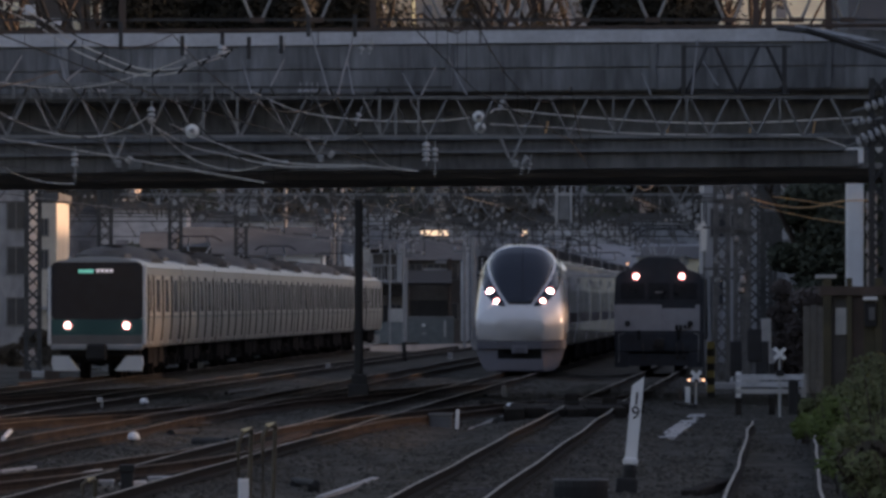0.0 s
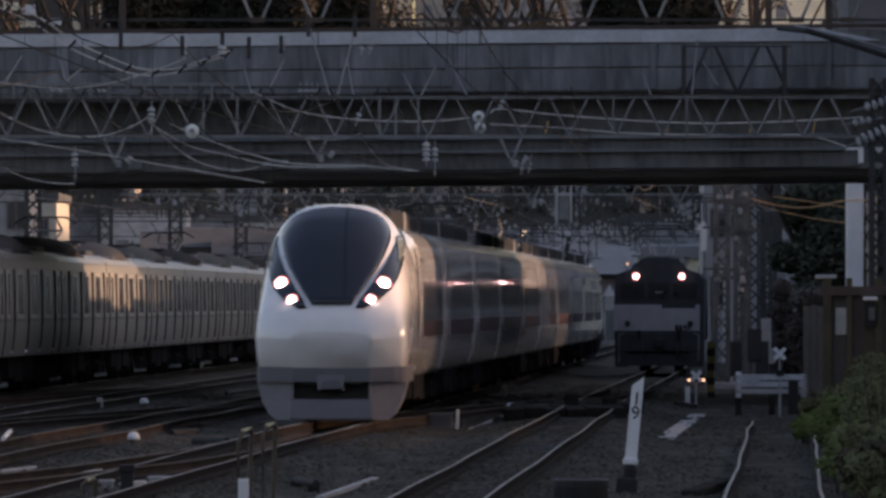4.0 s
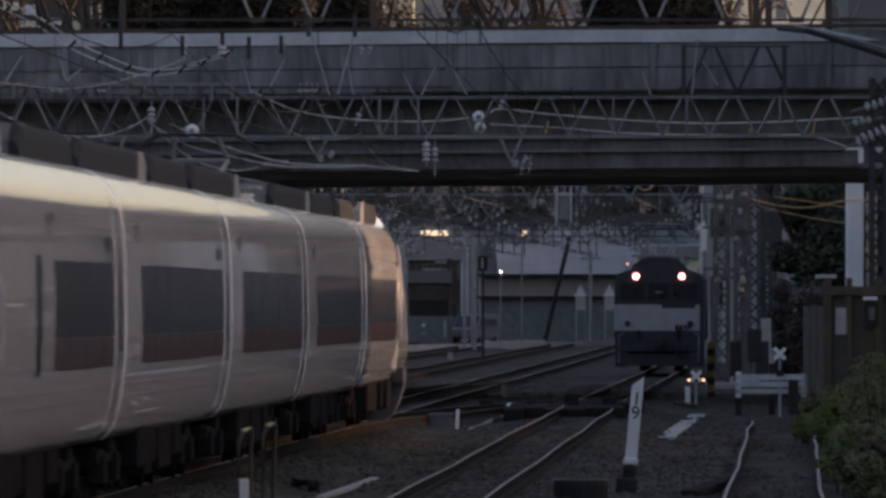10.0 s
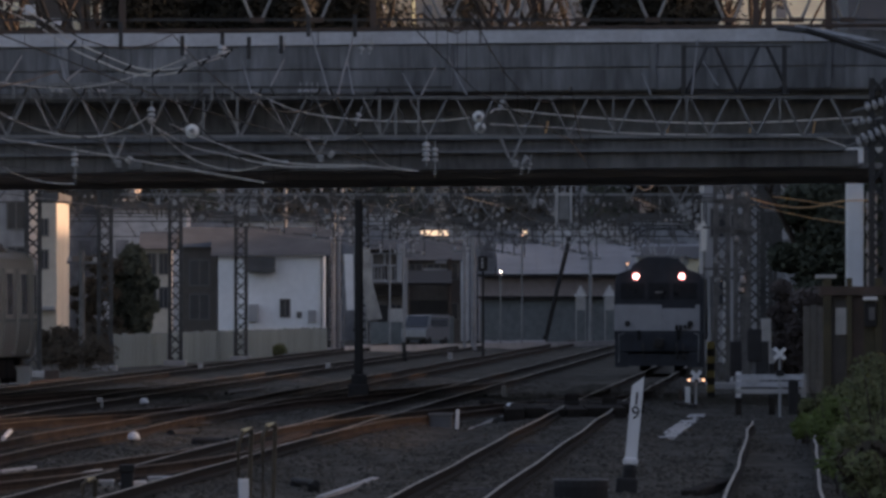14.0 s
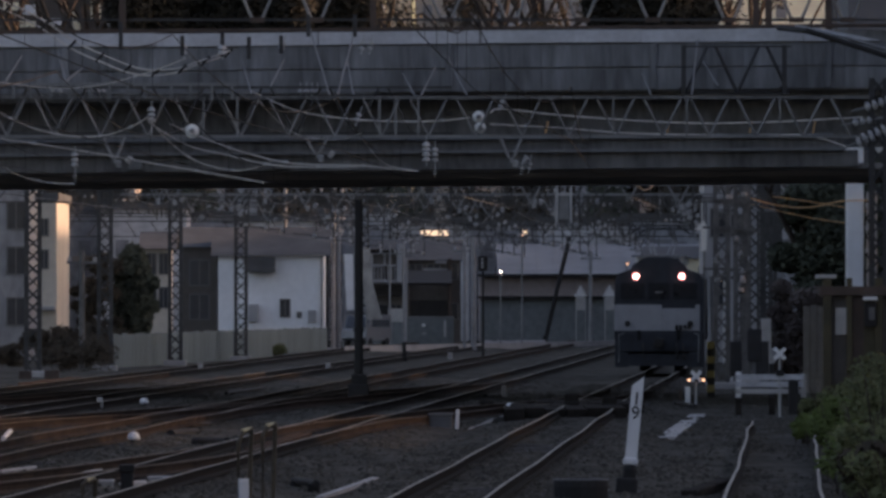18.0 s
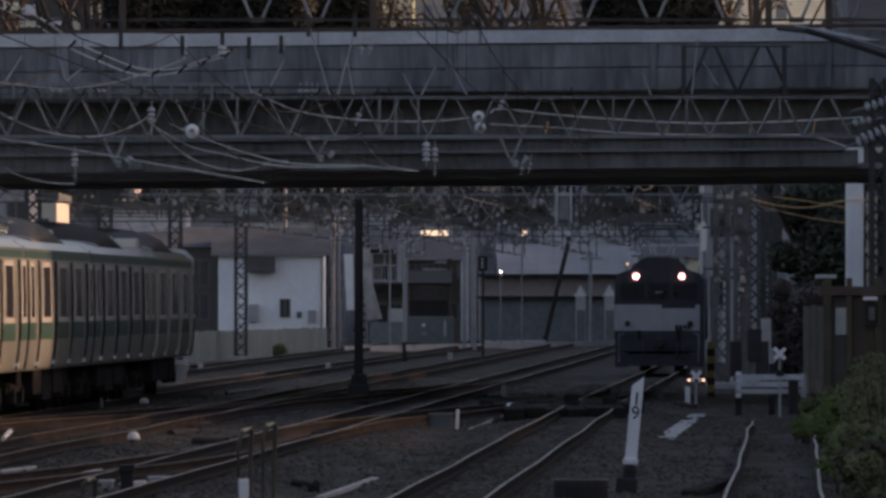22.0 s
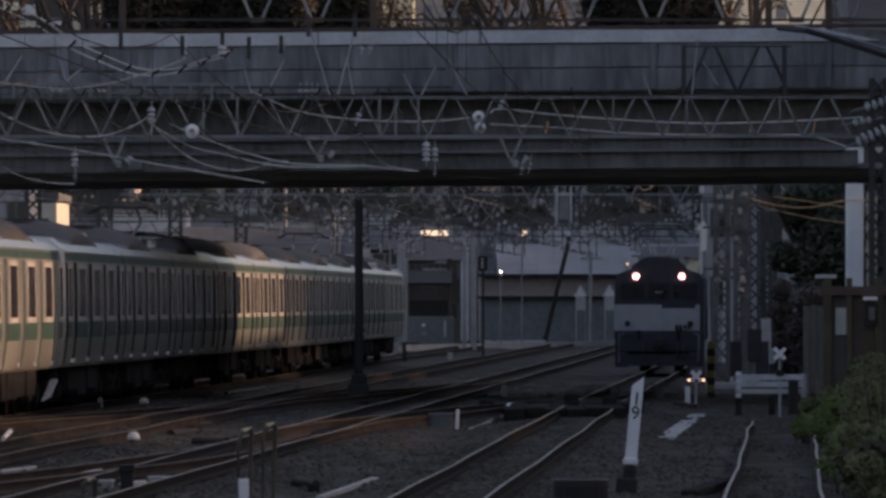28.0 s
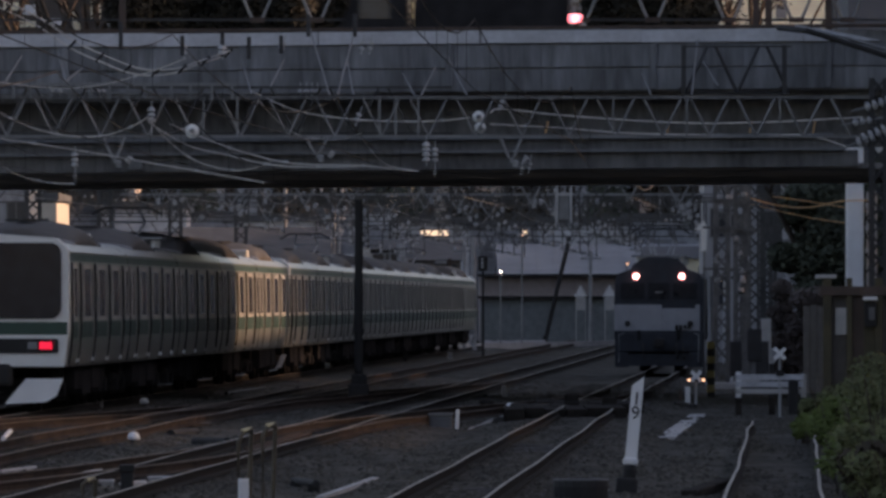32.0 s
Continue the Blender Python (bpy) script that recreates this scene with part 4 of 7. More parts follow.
def express_end():
    L = 20.5
    y0 = -L / 2
    t = thing("express_end_carriage", pose(0, 0, 0), "glossy white express driving carriage with rounded black windscreen nose", "train", "carriages of the white express")
    rows = []
    m = 44
    stations = [0.0, 0.03, 0.06, 0.12, 0.2, 0.26, 0.32, 0.4] + [0.5 + 0.1 * i for i in range(59)] + [6.4]
    for s in stations:
        w, top = nose_at(s)
        r = []
        for i in range(m + 1):
            a = math.pi * i / m
            x = w * math.copysign(abs(math.cos(a)) ** 0.62, math.cos(a))
            zn = nose_top(x, w, top)
            zb = 3.78
            for (z0, h0), (z1, h1) in zip(EX_PROFILE[:-1], EX_PROFILE[1:]):
                if h1 <= abs(x) <= h0 and z0 >= 2.4:
                    zb = z0 + (z1 - z0) * ((h0 - abs(x)) / max(1e-6, h0 - h1))
            z = zn if s < 4.3 else zn + (zb - zn) * (s - 4.2) / 2.2
            r.append((x, y0 + s, z))
        lean = 0.30 * max(0.0, 1 - s / 1.5)
        low = [(-w * 0.99, y0 + s + lean * 0.5, 1.3), (-w * 0.97, y0 + s + lean * 0.9, 1.06), (-w * 0.86, y0 + s + lean, 0.99), (w * 0.86, y0 + s + lean, 0.99), (w * 0.97, y0 + s + lean * 0.9, 1.06), (w * 0.99, y0 + s + lean * 0.5, 1.3)]
        rows.append(r + low)
    part("nose", loft(rows), EX_WHITE, t, "white moulded nose shell", smooth=True)
    part("body", body_mesh(EX_PROFILE, y0 + 6.38, L / 2 - 0.1, (0.02, 0.08)), EX_WHITE, t, smooth=True)
    zs = [2.2, 2.35, 2.5, 2.7, 2.9, 3.1, 3.3, 3.45, 3.6, 3.72, 3.82, 3.9, 3.96, 4.01, 4.05]
    part("windscreen", nose_patch([(z, -shield_w(z), shield_w(z)) for z in zs], y0, 0.045, 14), WIND, t, "large black windscreen", smooth=True)
    for s in (-1, 1):
        zz = [2.14, 2.3, 2.5, 2.7, 2.9, 3.1, 3.3, 3.5, 3.66]
        outer = [0.62, 0.90, 1.11, 1.21, 1.26, 1.285, 1.28, 1.23, 1.13]
        rr = []
        for z, o in zip(zz, outer):
            i = min(shield_w(z) + 0.10, o - 0.01)
            rr.append((z, s * i, s * o))
        part("lamp_cowl", nose_patch(rr, y0, 0.035, 8), WIND, t, "black lamp cowl beside the windscreen", smooth=True)
        part("quarter_window", nose_patch([(3.02, s * 1.20, s * 1.23), (3.15, s * 1.19, s * 1.265), (3.3, s * 1.16, s * 1.27), (3.42, s * 1.13, s * 1.255), (3.5, s * 1.12, s * 1.2)], y0, 0.05, 4), QUARTER, t, "pale green quarter window of the cab", smooth=True)
        for x, z, r in ((0.965, 2.61, 0.105), (0.745, 2.305, 0.072)):
            d = drape(s * x, z)
            bm = lathe([(r, -0.03), (r, 0.02), (r * 0.7, 0.045)], 14)
            o = part("headlamp", bm, HEAD, t, "lit round headlamp")
            o.matrix_basis = pose(s * x, y0 + d - 0.07, z, 68, 0, s * 18)
            o = part("halo_ring", lathe([(r + 0.05, -0.03), (r + 0.05, 0.0), (r, 0.012)], 14), HALO, t)
            o.matrix_basis = pose(s * x, y0 + d - 0.065, z, 68, 0, s * 18)
        pts = [(s * 0.71, 0.80), (s * 1.40, 0.80), (s * 1.37, 0.62), (s * 1.29, 0.38), (s * 1.18, 0.17), (s * 1.05, 0.06), (s * 0.71, 0.06)]
        bm = prism(pts, "y", y0 + 0.42, y0 + 1.9)
        for v in bm.verts:
            if v.co.y < y0 + 1:
                v.co.y += 0.42 * (abs(v.co.x) - 0.71)
        part("skirt", bm, SKIRT, t, "pale grey lower skirt")
        part("recess_edge", slab(s * 0.73 - 0.03, s * 0.73 + 0.03, y0 + 0.39, y0 + 0.44, 0.44, 0.76, 0.01), SKIRT, t)
    part("skirt_bottom", slab(-0.80, 0.80, y0 + 0.40, y0 + 1.4, 0.05, 0.45, 0.05), SKIRT, t)
    # grey bumper strip wrapped round the nose's foot
    plan = [(-nose_at(q)[0] * 0.975, q) for q in (3.2, 2.0, 1.0, 0.5, 0.32, 0.2, 0.0)]
    plan += [(-x, q) for x, q in reversed(plan)]
    part("bumper", prism([(x, y0 + q + 0.28 * max(0.0, 1 - q / 1.5)) for x, q in plan], "z", 0.775, 1.055), BAND_GREY, t, "grey bumper strip")
    part("coupler_recess", slab(-0.72, 0.72, y0 + 0.58, y0 + 1.5, 0.4, 0.9), BLACK_PAINT, t)
    for q in (-0.42, 0.42):
        part("bumper_notch", slab(q - 0.13, q + 0.13, y0 + 0.30, y0 + 0.55, 0.72, 0.92, 0.01), BLACK_PAINT, t, "black notch beside the coupler")
    part("coupler_cover", prism([(-0.26, 0.90), (0.26, 0.90), (0.24, 0.60), (0.12, 0.68), (0, 0.69), (-0.12, 0.68), (-0.24, 0.60)], "y", y0 + 0.22, y0 + 0.9), SKIRT, t, "pale coupler cover")
    part("coupler_wedge", prism([(-0.14, 0.80), (0.14, 0.80), (0.22, 0.64), (-0.22, 0.64)], "y", y0 + 0.19, y0 + 0.23), BAND_GREY, t)
    express_sides(t, -2.85, 8.4)
    for s in (-1, 1):
        part("cab_seam", side_panel(EX_PROFILE, s, y0 + 4.62, y0 + 4.72, 0.96, 3.3, 0.012, n=10), RUBBER, t, "black rubber seam behind the nose")
        part("seam_trim", side_panel(EX_PROFILE, s, y0 + 4.73, y0 + 4.80, 0.96, 3.3, 0.011, n=10), EX_WHITE, t)
    part("gangway", slab(-0.75, 0.75, L / 2 - 0.12, L / 2 + 0.02, 0.95, 3.3, 0.05), RUBBER, t)
    ac_unit(t, -6.5, 1.2, 3.58, 0.49, 0.98, EX_DARK)
    ac_unit(t, 2.4, 9.8, 3.58, 0.46, 0.95, EX_DARK, louvre=False)
    for y in (-6.6, 7.0):
        bogie(t, y)
    under_boxes(t, 7, L)
    return t


# stainless commuter trains
def commuter_sides(t, L, band, front_cab, waist):
    """Sides with proud wall panels, recessed doors between them and one framed window a panel."""
    doors = [v * L / 20.05 for v in (-7.25, -2.42, 2.42, 7.25)]
    steel, glass = (LOCAL_STEEL, LOCAL_GLASS) if waist[0] > 1.7 else (STAINLESS, GLASS)
    a = -L / 2 + (0.7 if front_cab else 0.25)
    segs = [a, *[v for yc in doors for v in (yc - 0.66, yc + 0.66)], L / 2 - 0.25]
    for s in (-1, 1):
        for yc in doors:
            d = part("door", side_panel(CO_PROFILE, s, yc - 0.655, yc + 0.655, 1.02, 3.02, -0.03, n=8), DOOR_STEEL, t, "brushed steel sliding door")
            for k in (-1, 1):
                ya, yb = sorted((yc + k * 0.10, yc + k * 0.54))
                part("door_window", side_panel(CO_PROFILE, s, ya, yb, 1.85, 2.85, -0.024, n=2), glass, d)
            part("door_step", side_panel(CO_PROFILE, s, yc + 0.45, yc + 0.66, 1.02, 1.10, 0.062, 0.09, n=1), PORCELAIN, d, "pale door step plate")
        for u, v in zip(segs[::2], segs[1::2]):
            w = part("side_wall", side_panel(CO_PROFILE, s, u, v, 0.97, 3.08, 0.045, 0.07, n=8), steel, t)
            # dark slab on the panel's end paints the shade of the recessed door
            part("door_jamb", side_panel(CO_PROFILE, s, u - 0.012, u, 0.98, 3.07, 0.046, 0.075, n=8), RUBBER, w, "dark edge standing for shade in the door recess")
            m = (u + v) / 2
            half = 0.98 * L / 20.05 if v - u > 3 else 0.36
            if v - u > 0.9:
                part("window_frame", side_panel(CO_PROFILE, s, m - half - 0.22, m + half + 0.22, 1.87, 3.05, 0.052, n=3), PALE_STEEL, w, "pale polished window frame")
                part("window", side_panel(CO_PROFILE, s, m - half, m + half, 1.97, 2.95, 0.056, n=3), glass, w)
            part("waist_band", side_panel(CO_PROFILE, s, u + 0.01, v - 0.01, waist[0], waist[1], 0.049, n=2), band, w)
        if waist[0] < 1.7:
            part("eaves_band", side_panel(CO_PROFILE, s, a, L / 2 - 0.25, 3.11, 3.26, 0.004, n=2), band, t)
        part("gutter", side_panel(CO_PROFILE, s, a, L / 2 - 0.25, 3.30, 3.36, 0.035, 0.05, n=1), steel, t)


def commuter_car(band, what, group, panto, front=None, waist=(1.53, 1.86), L=20.05, unit=None):
    name = "commuter_end_carriage" if front else "commuter_carriage"
    t = thing(name, pose(0, 0, 0), what, "train", group)
    part("body", body_mesh(CO_PROFILE, -L / 2 + (0.5 if front else 0.22), L / 2 - 0.22, (0.03 if front else 0.14, 0.14)), LOCAL_STEEL if waist[0] > 1.7 else STAINLESS, t)
    commuter_sides(t, L, band, bool(front), waist)
    for y in ((L / 2 - 0.1,) if front else (-L / 2 + 0.1, L / 2 - 0.1)):
        part("gangway", slab(-0.7, 0.7, y - 0.14, y + 0.12, 0.95, 3.2, 0.04), RUBBER, t)
    ac_unit(t, -4.4 if unit else -3.6, 4.2 if unit else 3.6, 3.46, 0.55, 1.22, unit or (AC_BROWN if panto else AC_GREY), True)
    if unit:
        # the box's sunlit look is put into its pale steel
        part("roof_box", slab(-0.95, 0.95, 4.3, 5.1, 3.42, 3.76, 0.06), PALE_STEEL, t, "square roof box paled as if sunlit")
    else:
        for a, b in ((-8.2, -5.4), (5.6, 8.4)):
            part("roof_vent", slab(-0.75, 0.75, a, b, 3.52, 3.72, 0.06), ROOF_GREY, t)
    if panto:
        pantograph(t, -5.8 if unit else 6.2, 3.62, 0.75)
    for y in (-6.9 * L / 20.05, 6.9 * L / 20.05):
        bogie(t, y)
    under_boxes(t, 11, L)
    return t


def rounded_rect(x0, x1, z0, z1, r, n=4):
    pts = []
    for cx, cz, a0 in ((x1 - r, z1 - r, 0), (x0 + r, z1 - r, 90), (x0 + r, z0 + r, 180), (x1 - r, z0 + r, 270)):
        for i in range(n + 1):
            a = radians(a0 + 90 * i / n)
            pts.append((cx + r * math.cos(a), cz + r * math.sin(a)))
    return pts


def front_local(t):
    """Black-faced cab front with lit lamps."""
    y = -20.05 / 2
    part("cab_front", prism([(-1.40, 0.98), (1.40, 0.98), (1.45, 1.7), (1.45, 2.9), (1.42, 3.28), (1.15, 3.50), (0, 3.62), (-1.15, 3.50), (-1.42, 3.28), (-1.45, 2.9), (-1.45, 1.7)], "y", y + 0.12, y + 0.55), LOCAL_FRAME, t, "grey moulded cab front")
    part("windscreen", prism(rounded_rect(-1.36, 1.36, 1.76, 3.45, 0.16), "y", y + 0.07, y + 0.13), WIND, t, "black glazed upper front")
    part("lower_panel", prism(rounded_rect(-1.36, 1.36, 1.30, 1.77, 0.04), "y", y + 0.075, y + 0.13), TEAL, t, "dark teal lower front panel")
    part("grey_panel", slab(-1.38, 1.33, y + 0.08, y + 0.13, 1.0, 1.30, 0.01), DOOR_STEEL, t)
    for s in (-1, 1):
        o = part("headlamp", lathe([(0.075, -0.02), (0.075, 0.03), (0.055, 0.05)], 14), HEAD, t, "lit round headlamp")
        o.matrix_basis = pose(s * 0.87, y + 0.06, 1.58, 90)
        o = part("halo_ring", lathe([(0.13, -0.02), (0.13, 0.0), (0.075, 0.012)], 14), HALO, t)
        o.matrix_basis = pose(s * 0.87, y + 0.07, 1.58, 90)
        pts = [(s * 0.52, 0.24), (s * 1.3, 0.24), (s * 1.36, 0.46), (s * 1.32, 0.68), (s * 0.86, 0.68)]
        # paler than the cab moulding: sun on the cab's corner put into paint
        a, b = sorted((s * 1.365, s * 1.455))
        part("corner_pillar", slab(a, b, y + 0.055, y + 0.5, 1.0, 3.3, 0.02), PALE_FRAME, t, "corner pillar paled like a sunlit edge")
        part("skirt", prism(pts, "y", y + 0.15, y + 0.6), PALE_FRAME, t, "white obstacle deflector")
    part("lip", slab(-1.36, 1.36, y + 0.05, y + 0.5, 0.86, 1.02, 0.03), LOCAL_FRAME, t)
    part("coupler", slab(-0.3, 0.3, y - 0.15, y + 0.5, 0.55, 1.05, 0.08), BLACK_PAINT, t)
    part("brake_pipe", slab(-1.1, 1.1, y + 0.3, y + 0.6, 0.7, 0.88, 0.03), BLACK_PAINT, t)
    part("route_sign", slab(-0.55, -0.1, y + 0.055, y + 0.07, 3.13, 3.24), LED_G, t, "lit green route sign")
    for i in range(4):
        part("sign_character", slab(-0.02 + 0.13 * i, 0.08 + 0.13 * i, y + 0.055, y + 0.07, 3.15, 3.25), LED_W, t)


def front_rapid(t, L, coupled=False):
    """Pale cab front with dark glass, green band and red tail lamps."""
    y = -L / 2
    part("cab_front", prism([(-1.36, 0.95), (1.36, 0.95), (1.46, 1.7), (1.46, 2.9), (1.44, 3.36), (1.22, 3.57), (0, 3.66), (-1.22, 3.57), (-1.44, 3.36), (-1.46, 2.9), (-1.46, 1.7)], "y", y + 0.1, y + 0.55), PALE_FRAME, t, "pale moulded cab front")
    part("windscreen", prism(rounded_rect(-1.31, 1.31, 1.93, 3.48, 0.22), "y", y + 0.05, y + 0.11), WIND, t, "dark wraparound windscreen")
    part("front_band", slab(-1.43, 1.43, y + 0.085, y + 0.11, 1.60, 1.86, 0.005), GREEN, t, "green waist band")
    part("lamp_strip", prism(rounded_rect(-1.25, 1.25, 1.22, 1.52, 0.06), "y", y + 0.06, y + 0.11), BLACK_PAINT, t, "black lamp strip")
    for s in (-1, 1):
        a, b = sorted((s * 0.86, s * 1.12))
        part("tail_lamp", slab(a, b, y + 0.04, y + 0.07, 1.30, 1.45, 0.02), TAIL, t, "lit red tail lamp")
        a, b = sorted((s * 0.62, s * 0.82))
        part("headlamp", slab(a, b, y + 0.045, y + 0.07, 1.30, 1.45, 0.02), GREY_STEEL, t, "unlit headlamp")
        pts = [(s * 1.02, 0.24), (s * 1.2, 0.34), (s * 1.34, 0.70), (s * 1.22, 0.70)] if coupled else [(s * 0.14, 0.18), (s * 0.98, 0.22), (s * 1.2, 0.34), (s * 1.34, 0.70), (s * 0.58, 0.70)]
        part("skirt", prism(pts, "y", y + 0.1, y + 0.2), WHITE_PAINT, t, "white obstacle deflector")
    part("tail_sign", slab(-1.1, -0.75, y + 0.035, y + 0.05, 3.20, 3.32), TAIL, t, "lit red sign")
    part("coupler", slab(-0.3, 0.3, y - 0.2, y + 0.5, 0.55, 1.0, 0.08), BLACK_PAINT, t)


def locomotive():
    t = thing("electric_locomotive", pose(*on("freight", 329, 0.0, -0.1), 0, 0, heading("freight")) @ Matrix.Diagonal((1.045, 1.045, 1.045, 1.0)), "dark blue electric locomotive with pale front band and lit lamps", "locomotive")
    sec = [(-1.38, 0.95), (1.38, 0.95), (1.40, 1.1), (1.38, 2.9), (1.25, 3.08), (0.9, 3.2), (-0.9, 3.2), (-1.25, 3.08), (-1.38, 2.9), (-1.40, 1.1)]
    part("body", prism(sec, "y", 0.25, 18.3), LOCO_BLUE, t)
    cab = [(-1.38, 0.95), (1.38, 0.95), (1.40, 2.2), (1.37, 2.9), (1.22, 3.08), (0.92, 3.16), (0.80, 3.34), (0.60, 3.50), (0.32, 3.58), (-0.32, 3.58), (-0.60, 3.50), (-0.80, 3.34), (-0.92, 3.16), (-1.22, 3.08), (-1.37, 2.9), (-1.40, 2.2)]
    part("cab_front", prism(cab, "y", 0.0, 1.6), LOCO_BLUE, t)
    part("front_band", slab(-1.39, 0.095, -0.02, 0.0, 1.28, 2.1), LOCO_WHITE, t, "pale painted front band")
    part("front_band", slab(0.10, 1.25, -0.02, 0.0, 1.28, 1.98), LOCO_WHITE, t, "pale painted front band")
    part("front_band", slab(1.14, 1.39, -0.021, 0.0, 1.28, 2.1), LOCO_WHITE, t)
    for a, b in ((-1.2, -0.45), (0.45, 1.2), (-0.33, 0.33)):
        part("windscreen", prism(rounded_rect(a, b, 2.26, 2.78, 0.06), "y", -0.02, 0.02), LOCO_GLASS, t)
    for s in (-1, 1):
        o = part("headlamp", lathe([(0.065, -0.03), (0.065, 0.05), (0.045, 0.07)], 16), HEAD, t, "lit round headlamp")
        o.matrix_basis = pose(s * 0.72, -0.06, 2.98, 90)
        o = part("halo_ring", lathe([(0.12, -0.02), (0.12, 0.03), (0.065, 0.04)], 16), HALO, t)
        o.matrix_basis = pose(s * 0.72, -0.02, 2.98, 90)
        o = part("marker_lamp", lathe([(0.09, -0.02), (0.09, 0.05), (0.05, 0.07)], 12), BLACK_PAINT, t)
        o.matrix_basis = pose(s * 0.98, -0.03, 1.5, 90)
        bm = bmesh.new()
        pipe(bm, [(s * 1.25, -0.08, 0.3), (s * 1.25, -0.08, 1.15), (s * 1.1, -0.08, 1.2)], 0.02)
        part("handrail", bm, GREY_STEEL, t)
        part("step", slab(s * 1.1 - 0.2, s * 1.1 + 0.2, 0.0, 0.4, 0.35, 0.4), BLACK_PAINT, t)
    part("number_plate", slab(-0.12, 0.12, -0.04, -0.03, 2.46, 2.51), GREY_STEEL, t)
    part("buffer_beam", slab(-1.38, 1.38, -0.06, 0.3, 0.62, 1.22, 0.03), LOCO_BLUE, t)
    for s in (-1, 1):
        part("step_plate", slab(s * 1.16 - 0.22, s * 1.16 + 0.22, -0.04, 0.25, 0.14, 0.62, 0.02), LOCO_BLUE, t)
        part("lamp_bracket", slab(s * 0.62 - 0.05, s * 0.62 + 0.05, -0.12, -0.06, 0.98, 1.3, 0.01), BOGIE, t)
    for q in (0.56, 0.68, 0.82, 0.95):
        part("jumper_socket", slab(q - 0.045, q + 0.045, -0.10, -0.02, 1.30 + 0.05 * (q > 0.7), 1.46, 0.015), BLACK_PAINT, t)
    part("body_edge", slab(1.28, 1.41, -0.03, 0.0, 1.0, 2.92), LOCO_BLUE, t)
    part("snow_plough", prism([(-1.2, 0.18), (1.2, 0.18), (1.25, 0.55), (-1.25, 0.55)], "y", -0.02, 0.25), LOCO_BLUE, t)
    part("coupler", slab(-0.15, 0.15, -0.55, 0.0, 0.75, 1.05, 0.05), BLACK_PAINT, t)
    for x in (-0.5, 0.55, 0.75):
        bm = bmesh.new()
        pipe(bm, [(x, -0.1, 0.9), (x, -0.25, 0.75), (x + 0.03, -0.25, 0.5), (x + 0.05, -0.12, 0.4)], 0.03)
        part("air_hose", bm, RUBBER, t)
    
    for y in (2.8, 9.2, 15.6):
        bogie(t, y)
    part("underframe", slab(-1.2, 1.2, 0.3, 18.2, 0.6, 0.96), BLACK_PAINT, t)
    for y in (3.4, 14.9):
        pantograph(t, y, 3.42, 0.95)
    for a, b in ((5.5, 8.0), (9.0, 12.8)):
        part("roof_box", slab(-0.62, 0.62, a, b, 3.18, 3.56, 0.06), LOCO_BLUE, t)
    part("roof_walkway", slab(-0.40, 0.40, 1.7, 17.5, 3.18, 3.5), EX_DARK, t)


locomotive()


# ---- buildings, walls and plants round the yard ----
CREAM = mat("cream_render", (0.56, 0.50, 0.42), 0.8, var=0.15, scale=0.4, fine=3)
WHITE_RENDER = mat("white_render", (0.82, 0.84, 0.87), 0.7, var=0.08, scale=0.4, fine=3)
GREY_RENDER = mat("grey_render", (0.34, 0.34, 0.35), 0.8, var=0.2, scale=0.4)
BROWN_WALL = mat("brown_siding", (0.095, 0.082, 0.074), 0.8, var=0.25)
# peach carries the sunset glow of the far facades in its base colour
PEACH = mat("sunset_peach_wall", (0.40, 0.335, 0.285), 0.7, var=0.15, scale=0.3)
SLATE = mat("slate_roof", (0.105, 0.107, 0.11), 0.9, var=0.3, scale=1, spec=0.2)
SHEET_ROOF = mat("pale_sheet_roof", (0.25, 0.255, 0.265), 0.85, var=0.3, scale=0.3)
RUSTY_BAND = mat("faded_red_sheet", (0.30, 0.25, 0.245), 0.8, var=0.2)
GREEN_SHEET = vary(mat("pale_green_sheet", (0.15, 0.195, 0.20), 0.8, var=0.5, scale=0.6), 0.12)
DARK_GREEN_SHEET = mat("dark_green_wall", (0.16, 0.178, 0.182), 0.8, var=0.25)
PANE = mat("window_pane", (0.05, 0.055, 0.065), 0.12, var=0.2, spec=0.7)
FRAME = mat("window_frame_alu", (0.15, 0.145, 0.145), 0.5, 0.3, var=0.1)
ROAD = mat("asphalt", (0.055, 0.055, 0.057), 0.9, var=0.25, scale=0.5)
BARK = mat("bark", (0.055, 0.042, 0.034), 0.9, var=0.4, scale=4, bump=0.4)


def leaf_mat(name, col):
    m = mat(name, col, 0.8, var=0.5, scale=0.8, fine=12, spec=0.2)
    return m


LEAF_DARK = leaf_mat("dark_leaves", (0.072, 0.083, 0.061))
LEAF_GREEN = leaf_mat("green_leaves", (0.11, 0.15, 0.045))
LEAF_OLIVE = leaf_mat("olive_leaves", (0.118, 0.132, 0.062))
LEAF_RUSSET = leaf_mat("russet_leaves", (0.13, 0.105, 0.095))
LEAF_BROWN = leaf_mat("brown_leaves", (0.062, 0.051, 0.037))


FAR_PALE_CLOTH = mat("pale_curtain", (0.62, 0.60, 0.56), 0.9, var=0.2, scale=4)
